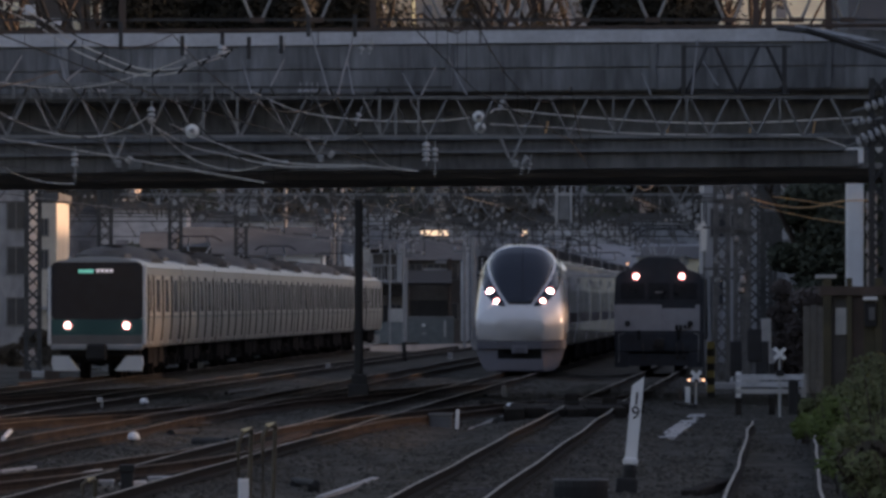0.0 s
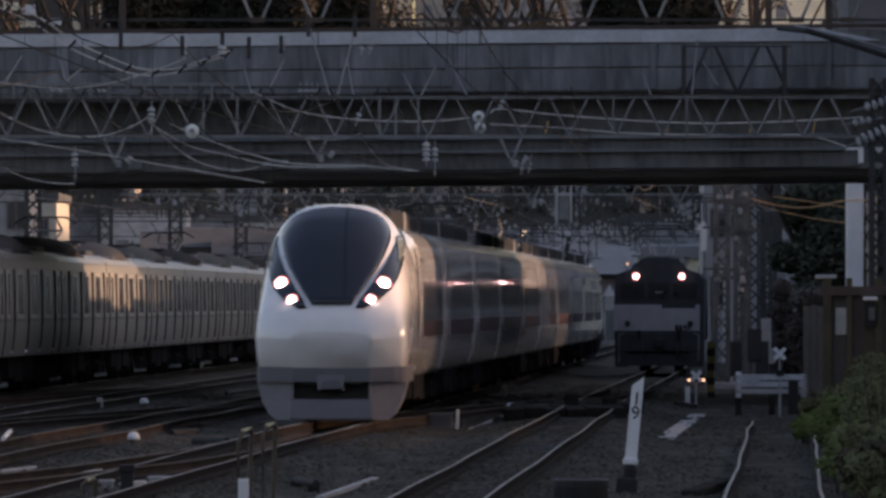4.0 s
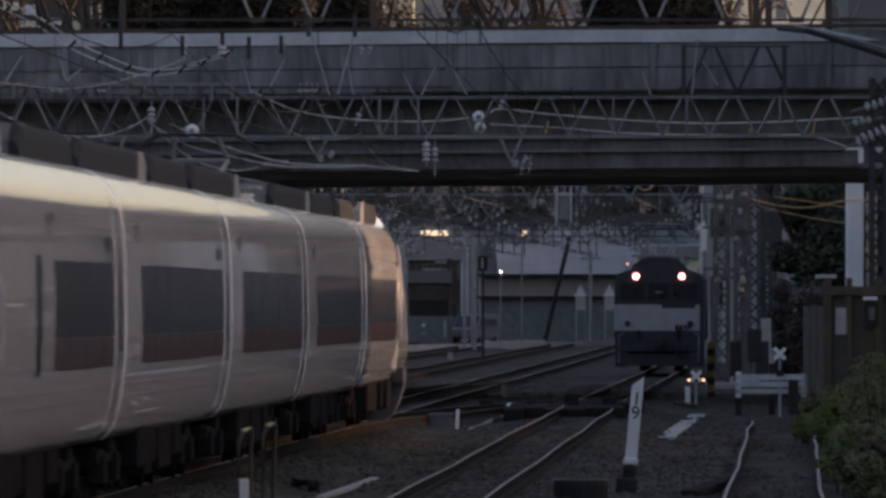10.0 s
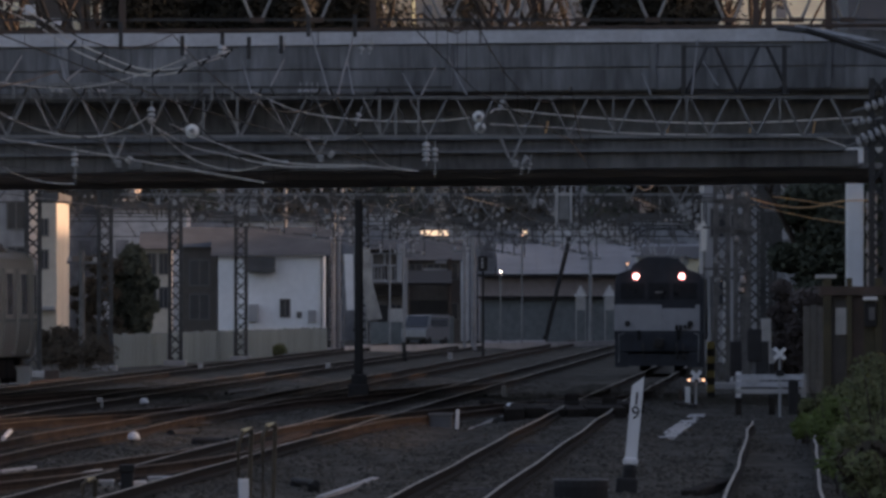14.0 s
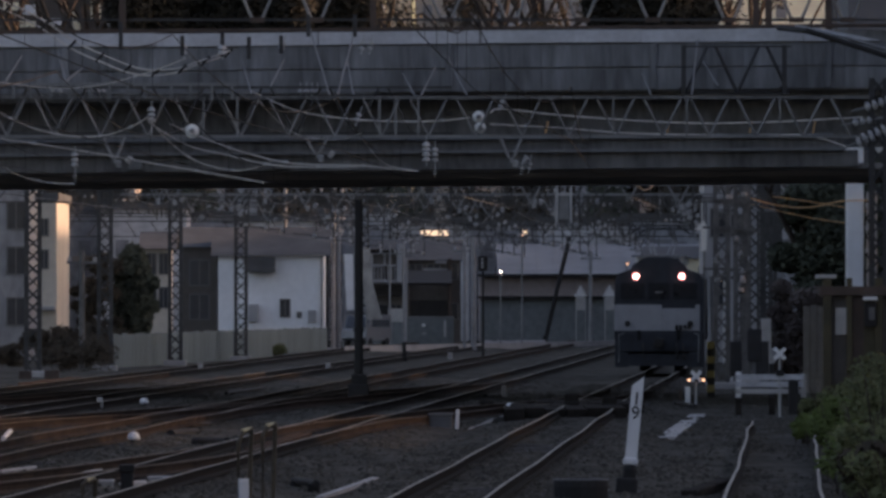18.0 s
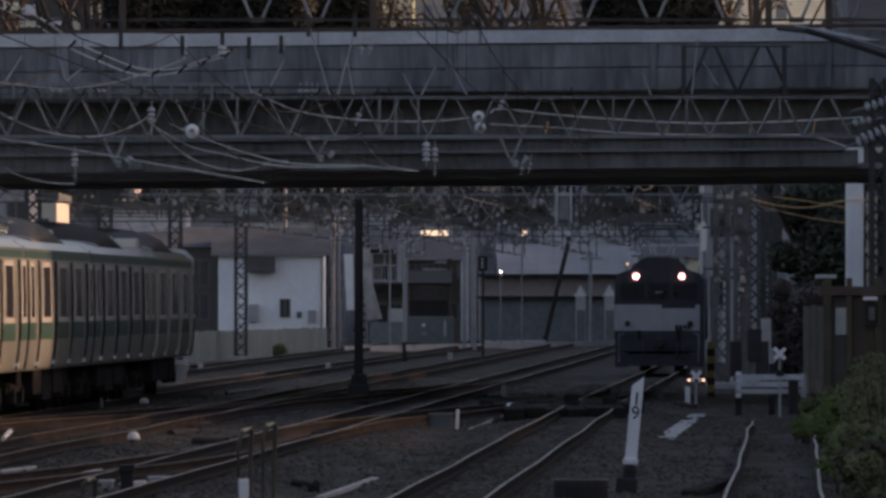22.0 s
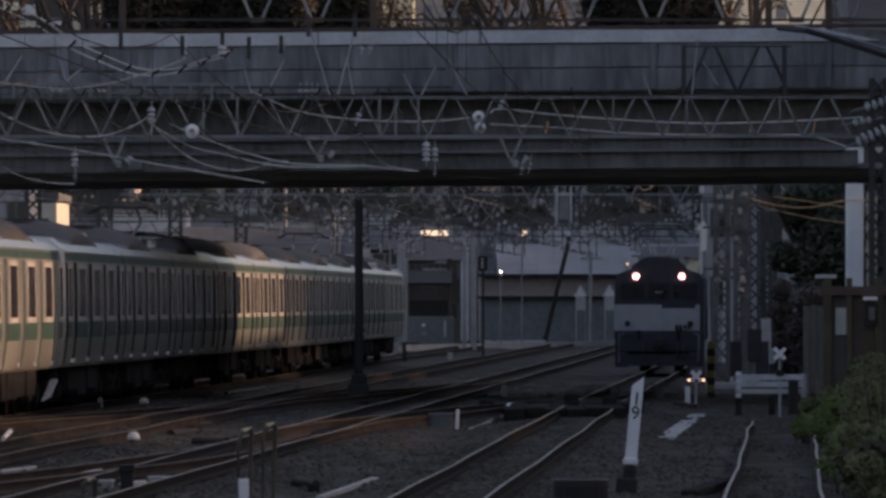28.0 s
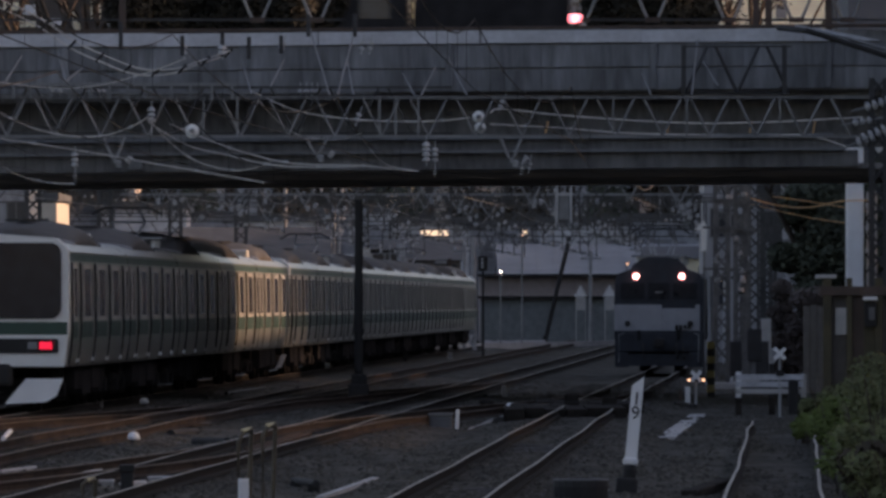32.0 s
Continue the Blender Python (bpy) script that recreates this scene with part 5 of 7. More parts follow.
def window(parent, x0, x1, y, z0, z1, name="window"):
    bm = bmesh.new()
    t = 0.06
    for a in ((x0 - t, x1 + t, z1, z1 + t), (x0 - t, x1 + t, z0 - t, z0), (x0 - t, x0, z0, z1), (x1, x1 + t, z0, z1), ((x0 + x1) / 2 - 0.025, (x0 + x1) / 2 + 0.025, z0, z1)):
        box(bm, a[0], a[1], y - 0.06, y + 0.02, a[2], a[3])
    w = part(name, bm, FRAME, parent)
    part("pane", slab(x0, x1, y - 0.03, y - 0.01, z0, z1), PANE, w)
    return w


def building(name, label, x0, x1, y0, depth, h, wall, roof=SLATE, rise=0.0, rows=(), cols=0, win=(0.9, 1.1), eave=0.35, category="house"):
    """A house with walls, roof and windows in rows on the side that faces the tracks."""
    t = thing(name, pose(0, 0, 0), label, category)
    part("wall", slab(x0, x1, y0, y0 + depth, -0.5, h), wall, t)
    if rise:
        bm = prism([(y0 - eave, h - 0.05), (y0 + depth / 2, h + rise), (y0 + depth + eave, h - 0.05), (y0 + depth / 2, h + rise - 0.18 * 2)], "x", x0 - eave, x1 + eave)
        part("roof", bm, roof, t)
        part("gable", prism([(y0 + 0.05, h - 0.02), (y0 + depth - 0.05, h - 0.02), (y0 + depth / 2, h + rise - 0.4)], "x", x0, x1), wall, t)
    else:
        part("roof", slab(x0 - 0.1, x1 + 0.1, y0 - 0.1, y0 + depth + 0.1, h, h + 0.35, 0.03), roof, t)
    for z in rows:
        for c in range(cols):
            xc = x0 + (x1 - x0) * (c + 0.5) / cols
            window(t, xc - win[0] / 2, xc + win[0] / 2, y0, z, z + win[1])
    return t


# white house behind the fence
wh = building("house", "white rendered house with a dark sheet roof behind the fence", -11.18, -5.927, 500, 8, 4.638, WHITE_RENDER, SLATE, 1.404)
window(wh, -8.062, -7.64, 500, 1.576, 2.39)
window(wh, -7.219, -7.079, 500, 1.548, 1.744)
part("meter_box", slab(-6.713, -6.292, 499.8, 500, 1.267, 1.885, 0.02), GREY_RENDER, wh)
part("awning", slab(-9.72, -8.33, 499.3, 500, 3.76, 4.52, 0.02), SLATE, wh, "dark grey window awning")
part("balcony_box", slab(-9.663, -9.185, 499.4, 500, 1.323, 2.166, 0.02), GREY_RENDER, wh)
part("downpipe", rod((-6.039, 499.9, -0.3), (-6.039, 499.9, 4.553), 0.05, 6), GREY_STEEL, wh)

building("house", "dark timber house with balcony between the white houses", -13.107, -11.348, 505, 9, 5.087, BROWN_WALL, SLATE, 1.0, (1.456, 3.158), 1, (0.9, 1.2))
LEFT_GREY = mat("stained_grey_render", (0.30, 0.295, 0.30), 0.85, var=0.35, scale=0.7, fine=4, stretch=(1, 1, 0.4))
building("apartment_house", "pale grey apartment house beside the tracks", -21.113, -17.683, 430, 12, 7.42, LEFT_GREY, SLATE, 0, (5.439, 3.506, 1.332), 3, (0.7, 1.1), category="house")
ch = building("house", "cream tall house catching the low sun on its wall", -16.538, -15.755, 410, 14, 6.396, CREAM, SLATE, 0, (), 0)
part("porch_roof", slab(-16.446, -15.801, 409.2, 410, 1.951, 2.112, 0.02), GREY_RENDER, ch)
window(ch, -16.4, -16.124, 410, 5.014, 5.636)
window(ch, -16.4, -16.124, 410, 3.678, 4.369)
building("house", "small cream house glimpsed behind a dark tree", -13.889, -12.78, 470, 6, 4.811, CREAM, SLATE, 0.8, (2.039, 3.623), 2, (0.35, 0.9))
bc = building("house", "brown weathered house with cluttered balconies", -4.131, -2.178, 570, 8, 4.972, BROWN_WALL, SLATE, 0.9, (1.353, 3.595), 2, (0.6, 0.9))
for z in (2.634, 4.716):
    part("balcony", slab(-4.035, -2.242, 569, 569.1, z - 0.5, z, 0.02), BROWN_WALL, bc)
for i in range(9):
    x = -3.971 + 0.2 * i
    part("baluster", slab(x, x + 0.04, 568.95, 569.0, 2.634, 4.235), GREY_STEEL, bc)
hs = building("house", "grey-brown house behind the signal post", -2.157, 1.045, 600, 10, 4.846, BROWN_WALL, SLATE, 1.2, (1.306, 3.666), 3, (0.7, 0.9))

def frontage(t, y, bits):
    """Boards, rails, posts and low walls standing on a house front: (name, x0, x1, z0, z1, depth, material)."""
    for name, x0, x1, z0, z1, d, m in bits:
        part(name, slab(x0, x1, y - d, y, z0, z1, 0.01), m, t)


# one black board here paints the shade of an opening below the gallery
frontage(bc, 568.9, (("top_beam", -4.12, -2.62, 5.06, 5.28, 0.5, TIMBER), ("pillar", -2.62, -2.3, 3.4, 5.58, 0.45, GREY_RENDER), ("gallery_wall", -4.06, -2.65, 3.46, 5.0, 0.12, BROWN_WALL), ("mullion", -3.36, -3.25, 3.46, 5.02, 0.2, LEFT_GREY), ("mullion", -4.06, -3.96, 3.46, 5.02, 0.2, LEFT_GREY), ("gallery_rail", -4.06, -2.65, 4.3, 4.42, 0.24, LEFT_GREY), ("gallery_rail", -4.06, -2.65, 3.4, 3.55, 0.24, LEFT_GREY), ("floor_band", -3.98, -2.18, 2.66, 3.3, 0.5, TIMBER), ("dark_opening_board", -3.7, -3.12, 0.92, 2.1, 0.05, BLACK_PAINT), ("store_panel", -3.1, -2.22, 1.17, 1.92, 0.2, CONCRETE), ("low_wall", -4.1, -2.1, -0.45, 1.16, 0.3, DARK_GREEN_SHEET)))
for i in range(7):
    part("gallery_slat", slab(-3.9 + 0.19 * i, -3.84 + 0.19 * i, 568.7, 568.78, 3.55, 4.3), LEFT_GREY, bc)
# the wide black board stands for a shaded void under the awning
frontage(hs, 599.9, (("lit_curtain", -0.37, 0.03, 3.46, 4.1, 0.06, FAR_PALE_CLOTH), ("curtain_bar", -0.19, -0.15, 3.46, 4.1, 0.1, TIMBER), ("eaves_board", -0.47, 0.21, 4.6, 4.74, 0.4, LEFT_GREY), ("window_head", -1.2, 0.25, 4.18, 4.3, 0.2, LEFT_GREY), ("dark_void_board", -2.1, 0.27, 1.37, 2.4, 0.3, BLACK_PAINT), ("wall_post", -2.3, -2.1, 1.4, 4.9, 0.4, LEFT_GREY), ("wall_post", 0.3, 0.5, 1.4, 4.9, 0.4, BROWN_STEEL)))
yard_wall = thing("low_wall", pose(0, 0, 0), "dull green sheet wall along the road", "wall", kind="structure")
part("wall", slab(-2.08, 0.62, 584, 584.2, -0.4, 1.38), DARK_GREEN_SHEET, yard_wall)
part("coping", slab(-2.1, 0.64, 583.95, 584.25, 1.38, 1.46), GREY_STEEL, yard_wall)
part("wall_lamp", slab(-1.2, -1.03, 583.85, 584, 0.87, 1.03, 0.02), WHITE_PAINT, yard_wall, "small white wall lamp")
part("wall_lamp", slab(-1.24, -0.97, 583.85, 584, 0.42, 0.5, 0.02), CONCRETE, yard_wall)
part("pale_post", slab(0.03, 0.2, 583.8, 584, 0.28, 1.2, 0.02), CONCRETE, yard_wall)
canopy = thing("awning", pose(0, 0, 0), "dark sagging awning before a brown house", "awning")
part("sheet", prism([(594, 3.323), (598.5, 4.061), (598.5, 4.195), (593.8, 3.424)], "x", -2.079, 0.537), BLACK_PAINT, canopy)
for x in (-2.012, 0.47):
    part("pole", rod((x, 594.2, -0.4), (x, 594.2, 3.323), 0.06, 6), BROWN_STEEL, canopy)
# warehouse in the middle distance
wa = thing("warehouse", pose(0, 0, 0), "long warehouse with pale sheet roof and faded red band", "warehouse")
part("wall", slab(2.299, 17.973, 620, 650, -0.5, 3.922), RUSTY_BAND, wa)
part("lower_wall", slab(2.299, 11.355, 619.9, 620, -0.5, 2.598), DARK_GREEN_SHEET, wa, "dark green lower wall")
part("eaves", slab(2.125, 17.973, 619.2, 620, 3.852, 4.026), BLACK_PAINT, wa)
part("ledge", slab(2.125, 11.355, 619.4, 620, 2.529, 2.668), BLACK_PAINT, wa)
part("roof", prism([(619.3, 4.026), (635, 5.96), (650.5, 4.026), (635, 5.96 - 0.3)], "x", 3.344, 18.321), SHEET_ROOF, wa)
for i in range(14):
    x = 3.692 + 1.05 * i
    part("roof_rib", prism([(619.4, 4.061), (635, 5.996), (635, 5.889), (619.4, 3.957)], "x", x, x + 0.07), SHEET_ROOF, wa)
for x0, x1 in ((7.69, 8.485), (9.38, 10.209)):
    sh = thing("cabin", pose(0, 0, 0), "small grey relay cabin with white gable beside line", "cabin", "relay cabins")
    part("wall", slab(x0 + 0.12, x1 - 0.12, 590, 592, -0.4, 2.648), CONCRETE, sh)
    m = (x0 + x1) / 2
    part("gable", prism([(x0 + 0.1, 2.648), (x1 - 0.1, 2.648), (m, 3.178)], "y", 590, 592), WHITE_PAINT, sh)
    part("roof_sheet", prism([(x0, 2.648 - 0.05), (m, 3.211), (x1, 2.648 - 0.05), (m, 3.211 + 0.08)], "y", 589.9, 592.1), WHITE_PAINT, sh)
    part("door", slab(m - 0.25, m + 0.25, 589.95, 590, -0.3, 1.819), DARK_GREEN_SHEET, sh)

# far blocks of flats that close the view
rng_b = random.Random(12)
# far grey and bluish walls and panes are paled: distance haze put into colour
FAR_GREY = mat("far_hazy_grey_wall", (0.46, 0.46, 0.475), 0.8, var=0.35, scale=0.3, fine=2)
FAR_PANE = mat("hazy_far_pane", (0.20, 0.20, 0.215), 0.45, var=0.4, scale=1.5)
FAR_BLUE = mat("far_hazy_bluish_wall", (0.35, 0.355, 0.37), 0.8, var=0.4, scale=0.3, fine=2)
# cream and pale yellow set bright: the sunlit look is in the colour
FAR_CREAM = mat("far_sunlit_cream", (0.80, 0.63, 0.45), 0.8, var=0.12, scale=0.4)
FAR_PALE = mat("far_sunlit_pale_yellow", (0.88, 0.78, 0.60), 0.8, var=0.2, scale=0.5)
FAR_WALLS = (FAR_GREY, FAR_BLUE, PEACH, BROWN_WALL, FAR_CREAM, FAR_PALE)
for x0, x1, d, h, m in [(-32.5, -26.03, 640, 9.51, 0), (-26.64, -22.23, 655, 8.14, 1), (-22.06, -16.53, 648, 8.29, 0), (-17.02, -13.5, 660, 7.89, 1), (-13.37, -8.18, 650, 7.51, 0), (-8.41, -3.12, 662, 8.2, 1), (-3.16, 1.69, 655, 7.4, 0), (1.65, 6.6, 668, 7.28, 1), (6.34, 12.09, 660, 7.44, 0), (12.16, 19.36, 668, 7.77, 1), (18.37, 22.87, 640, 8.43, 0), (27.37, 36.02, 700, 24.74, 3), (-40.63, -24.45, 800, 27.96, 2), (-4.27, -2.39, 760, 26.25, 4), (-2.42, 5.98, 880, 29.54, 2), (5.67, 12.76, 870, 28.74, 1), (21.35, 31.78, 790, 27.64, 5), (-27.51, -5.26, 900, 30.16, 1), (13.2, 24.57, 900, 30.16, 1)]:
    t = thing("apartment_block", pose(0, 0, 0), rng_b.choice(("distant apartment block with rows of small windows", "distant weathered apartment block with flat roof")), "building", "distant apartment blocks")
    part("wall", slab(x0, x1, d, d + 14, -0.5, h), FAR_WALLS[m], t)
    part("roof", slab(x0 - 0.2, x1 + 0.2, d - 0.3, d + 14.2, h, h + 0.4), SLATE, t)
    n = max(2, int((x1 - x0) / 1.9))
    z = 2.6 if d < 700 else 22.0
    while z < h - 1.2:
        for c in range(n):
            xc = x0 + (x1 - x0) * (c + 0.5) / n
            if rng_b.random() < (0.7 if m < 4 else 0.15):
                w = part("window", slab(xc - 0.42, xc + 0.42, d - 0.04, d + 0.02, z, z + 1.1, 0.01), FAR_PANE, t)
                part("sill", slab(xc - 0.5, xc + 0.5, d - 0.1, d, z - 0.1, z - 0.03), FAR_WALLS[m], w)
                if rng_b.random() < 0.3:
                    part("balcony", slab(xc - 0.8, xc + 0.8, d - 0.7, d, z - 0.35, z + 0.1, 0.02), FAR_WALLS[(m + 1) % 3], t)
        z += 2.6

FAR_DARK = mat("dark_blue_grey_cladding", (0.085, 0.095, 0.115), 0.7, var=0.25, scale=0.4)
tower = thing("office_block", pose(0, 0, 0), "dark blue-grey office block beyond the yard", "building")
part("wall", slab(22.55, 33, 560, 575, -0.5, 23), FAR_DARK, tower)
part("roof", slab(22.4, 33.2, 559.8, 575.2, 23, 23.4), SLATE, tower)
for i in range(4):
    part("window", slab(23.2 + 2.2 * i, 24.6 + 2.2 * i, 559.95, 560.02, 19.2, 20.6, 0.01), PANE, tower)
shop = thing("shop_front", pose(0, 0, 0), "far shop front with maroon sign and pale panels", "shop")
part("wall", slab(-33.425, -23.198, 740, 746, -0.5, 25.614), BROWN_WALL, shop)
for x0, x1, z0, z1, k in [(-24.7, -23.58, 23.17, 24.05, 0), (-24.7, -24.2, 22.63, 23.01, 1), (-27.24, -26.7, 22.26, 24.0, 2), (-29.23, -28.07, 22.68, 23.17, 1), (-32.34, -31.22, 23.76, 24.34, 2), (-30.89, -29.98, 23.42, 24.17, 1), (-25.91, -25.16, 23.09, 24.75, 2), (-31.39, -29.98, 22.51, 23.09, 2)]:
    part("sign_panel", slab(x0, x1, 739.7, 740, z0, z1, 0.02), (MAROON, WHITE_RENDER, FAR_PALE)[k], shop)

# fences along the yard
def sheet_fence(p0, p1, z0, z1, label, m, step=1.8):
    f = thing("fence", pose(0, 0, 0), label, "fence", kind="structure")
    a, b = Vector((*p0, 0)), Vector((*p1, 0))
    n = int((b - a).length / step)
    ang = math.degrees(math.atan2(b.y - a.y, b.x - a.x))
    me = slab(0.01, step - 0.01, -0.02, 0.02, z0, z1, 0.004)
    first = part("panel", me, m, f)
    post = None
    for i in range(n):
        p = a + (b - a) * i / n
        mtx = pose(p.x, p.y, random.Random(i).uniform(-0.04, 0.03), 0, 0, ang)
        if i == 0:
            first.matrix_basis = mtx
            post = part("fence_post", slab(-0.04, 0.04, 0.02, 0.1, -0.4, z1 - 0.1), GREY_STEEL, f)
            post.matrix_basis = mtx
        else:
            share("panel", first.data, f, mtx)
            share("fence_post", post.data, f, mtx)
    return f


sheet_fence((-12.631, 385), (-5.73, 496), -0.35, 1.05, "pale green sheet metal fence along the tracks", GREEN_SHEET)
kerb = thing("low_wall", pose(0, 0, 0), "pale low concrete wall at the edge of the yard", "wall", kind="structure")
part("wall", prism([(-4.888, 500), (10.531, 575), (10.549, 576.2), (-4.897, 501.2)], "z", -0.4, 0.096), CONCRETE, kerb)
sheet_fence((2.328, 560), (5.816, 572), -0.3, 0.15, "pale low barrier beside the road", PALE_PANEL, 1.2)
road = thing("road", pose(0, 0, 0), "dark asphalt road behind the yard", "road", kind="structure")
part("surface", prism([(-40, 488), (40, 638), (40, 646), (-40, 496)], "z", -0.3, -0.255), ROAD, road)


# trees
def leaf_cloud(bm, rng, c, r, n, size):
    for _ in range(n):
        while True:
            v = Vector((rng.uniform(-1, 1), rng.uniform(-1, 1), rng.uniform(-1, 1)))
            if 0.15 < v.length < 1:
                break
        p = Vector(c) + Vector((v.x * r[0], v.y * r[1], v.z * r[2]))
        s = size * rng.uniform(0.6, 1.4)
        a, b = rng.uniform(0, 6.28), rng.uniform(-0.9, 0.9)
        u = Vector((math.cos(a) * math.cos(b), math.sin(a) * math.cos(b), math.sin(b))) * s
        w = u.orthogonal().normalized() * s * 0.45
        q = [bm.verts.new(p - u * 0.5), bm.verts.new(p + w * 0.6), bm.verts.new(p + u * 0.5), bm.verts.new(p - w * 0.6)]
        bm.faces.new(q)


def limbs(bm, rng, p, d, length, r, depth, tips):
    q = p + d * length
    bar(bm, p, q, r, 6, r * 0.65)
    tips.append(q)
    if depth:
        for _ in range(rng.choice((2, 3))):
            e = (d + Vector((rng.uniform(-0.8, 0.8), rng.uniform(-0.8, 0.8), rng.uniform(-0.1, 0.5)))).normalized()
            limbs(bm, rng, q, e, length * rng.uniform(0.6, 0.85), r * 0.62, depth - 1, tips)


def tree(x, y, h, r, leaf, label, seed, leaves=2500, size=0.28, trunk_h=0.3, flat=1.0, lean=0.0, z0=-0.3):
    rng = random.Random(seed)
    t = thing("tree", pose(x, y, z0), label, "tree")
    bm, tips = bmesh.new(), []
    limbs(bm, rng, Vector((0, 0, 0)), Vector((lean, 0, 1)).normalized(), h * trunk_h, 0.05 * h * 0.35 + 0.06, 3, tips)
    part("trunk", bm, BARK, t)
    bm = bmesh.new()
    if leaves:
        k = 12 if trunk_h > 0.1 else 26
        for i in range(k):
            a = rng.uniform(0, 6.28)
            f = rng.uniform(0.1, 0.75) * (1 if trunk_h > 0.1 else 0.75)
            c = (math.cos(a) * r * f, math.sin(a) * r * f, h * rng.uniform(trunk_h * 0.9, 0.93))
            s = r * rng.uniform(0.35, 0.6)
            leaf_cloud(bm, rng, c, (s, s, s * 0.8 * flat), leaves // k, size)
        tagged(part("crown", bm, leaf, t), kind="stuff")
    return t


def clipped_evergreen(x, y, top):
    rng = random.Random(5)
    t = thing("tree", pose(x, y, -0.3), "dark clipped evergreen tree beside the fence", "tree")
    part("trunk", rod((0, 0, 0), (0, 0, top * 0.8), 0.14, 8, 0.05), BARK, t)
    bm = bmesh.new()
    leaf_cloud(bm, rng, (0, 0, top * 0.52), (0.93, 0.95, top * 0.48), 9000, 0.22)
    for i in range(14):
        a, f = rng.uniform(0, 6.28), rng.uniform(0.15, 0.95)
        w = 0.85 * (1 - abs(2 * f - 1) ** 3) + 0.1
        leaf_cloud(bm, rng, (math.cos(a) * w, math.sin(a) * w, top * f), (0.3, 0.3, 0.35), 260, 0.2)
    tagged(part("crown", bm, LEAF_DARK, t), kind="stuff")


clipped_evergreen(-13.546, 440, 4.895 + 0.3)
for i, (x, y, h) in enumerate([(13.25, 352, 7.34), (13.5, 350, 7.51), (14.3, 354, 7.76), (15.52, 356, 8.19), (13.75, 360, 6.64), (14.6, 349, 5.2)]):
    tree(x, y, h, 1.3, LEAF_DARK, "dense dark evergreen tree beside the yard", 30 + i, 9000, 0.22, 0.1)
tree(11.583, 338, 3.161 + 0.3, 0.8, LEAF_RUSSET, "small grey-brown autumn tree beside the masts", 47, 5000, 0.18, 0.1)
tree(12.156, 336, 2.703 + 0.3, 0.8, LEAF_RUSSET, "low grey-brown autumn tree below dark evergreens", 49, 4000, 0.18, 0.1)
tree(12.7, 352, 7.7, 1.35, LEAF_DARK, "dense dark evergreen tree overhanging the yard", 36, 8000, 0.22, 0.5)
# tall trees far behind the bridge
for i, (x, y, dense, kind) in enumerate([(-29.29, 720, 0, 0), (-24.84, 726, 0, 0), (-21.55, 732, 1, 0), (-18.82, 738, 1, 1), (-15.13, 720, 1, 0), (-11.99, 726, 1, 1), (-8.8, 732, 1, 0), (-5.97, 738, 1, 0), (-0.97, 720, 0, 0), (1.88, 726, 0, 0), (4.77, 732, 0, 1), (7.3, 738, 0, 0), (9.14, 720, 0, 0), (12.07, 726, 1, 1), (15.46, 732, 1, 0), (18.49, 738, 1, 1), (22.09, 720, 0, 0)]):
    tree(x, y, 27 + (i * 7) % 4, 3.4, (LEAF_BROWN, LEAF_OLIVE)[kind], "tall tree with dark brown limbs behind the bridge" if not dense else "tall dark tree with dense foliage behind the bridge", 60 + i, 15000 if dense else 1200, 0.38, 0.42)


# leaf colour darkened well below the other browns to keep crowns looking shaded
LEAF_SHADE = leaf_mat("shaded_brown_leaves", (0.036, 0.033, 0.026))
rng_t = random.Random(31)
for x in (-22.0, -19.6, -17.3, -15.0, -12.8, -10.5, -8.2, -6.0, 11.4, 13.6, 15.8, 17.9):
    t = thing("tree", pose(x, 704 + rng_t.uniform(-2, 2), -0.3), "tall dense dark brown tree behind the bridge", "tree", "tall trees behind the bridge")
    part("trunk", rod((0, 0, 0), (rng_t.uniform(-0.4, 0.4), 0, 23.5), 0.3, 7, 0.1), BARK, t)
    bm = bmesh.new()
    leaf_cloud(bm, rng_t, (0, 0, 23.5), (1.7, 1.3, 3.0 + rng_t.uniform(-0.5, 0.6)), 3000, 0.42)
    leaf_cloud(bm, rng_t, (rng_t.uniform(-0.8, 0.8), 0.3, 25.2), (1.3, 1.0, 1.6), 900, 0.4)
    tagged(part("crown", bm, LEAF_SHADE, t), kind="stuff")


def bank():
    """The wooded bank that closes the view under the bridge."""
    rng = random.Random(77)
    for i in range(14):
        x = -30 + 4.6 * i
        t = thing("wooded_bank", pose(x, 690 + 4 * (i % 3), -0.3), "dark overgrown trees in front of distant houses", "trees", "distant thicket")
        bm = bmesh.new()
        leaf_cloud(bm, rng, (0, 0, 4.5), (3.2, 1.6, 5.0 + rng.uniform(-1, 1)), 2600, 0.5)
        leaf_cloud(bm, rng, (rng.uniform(-1.5, 1.5), 0, 9), (1.8, 1.3, 2.6), 900, 0.45)
        tagged(part("foliage", bm, LEAF_BROWN if i % 3 else LEAF_DARK, t), kind="stuff")
        part("trunk", rod((0, 0, 0), (rng.uniform(-0.5, 0.5), 0, 8), 0.25, 7, 0.08), BARK, t)


bank()

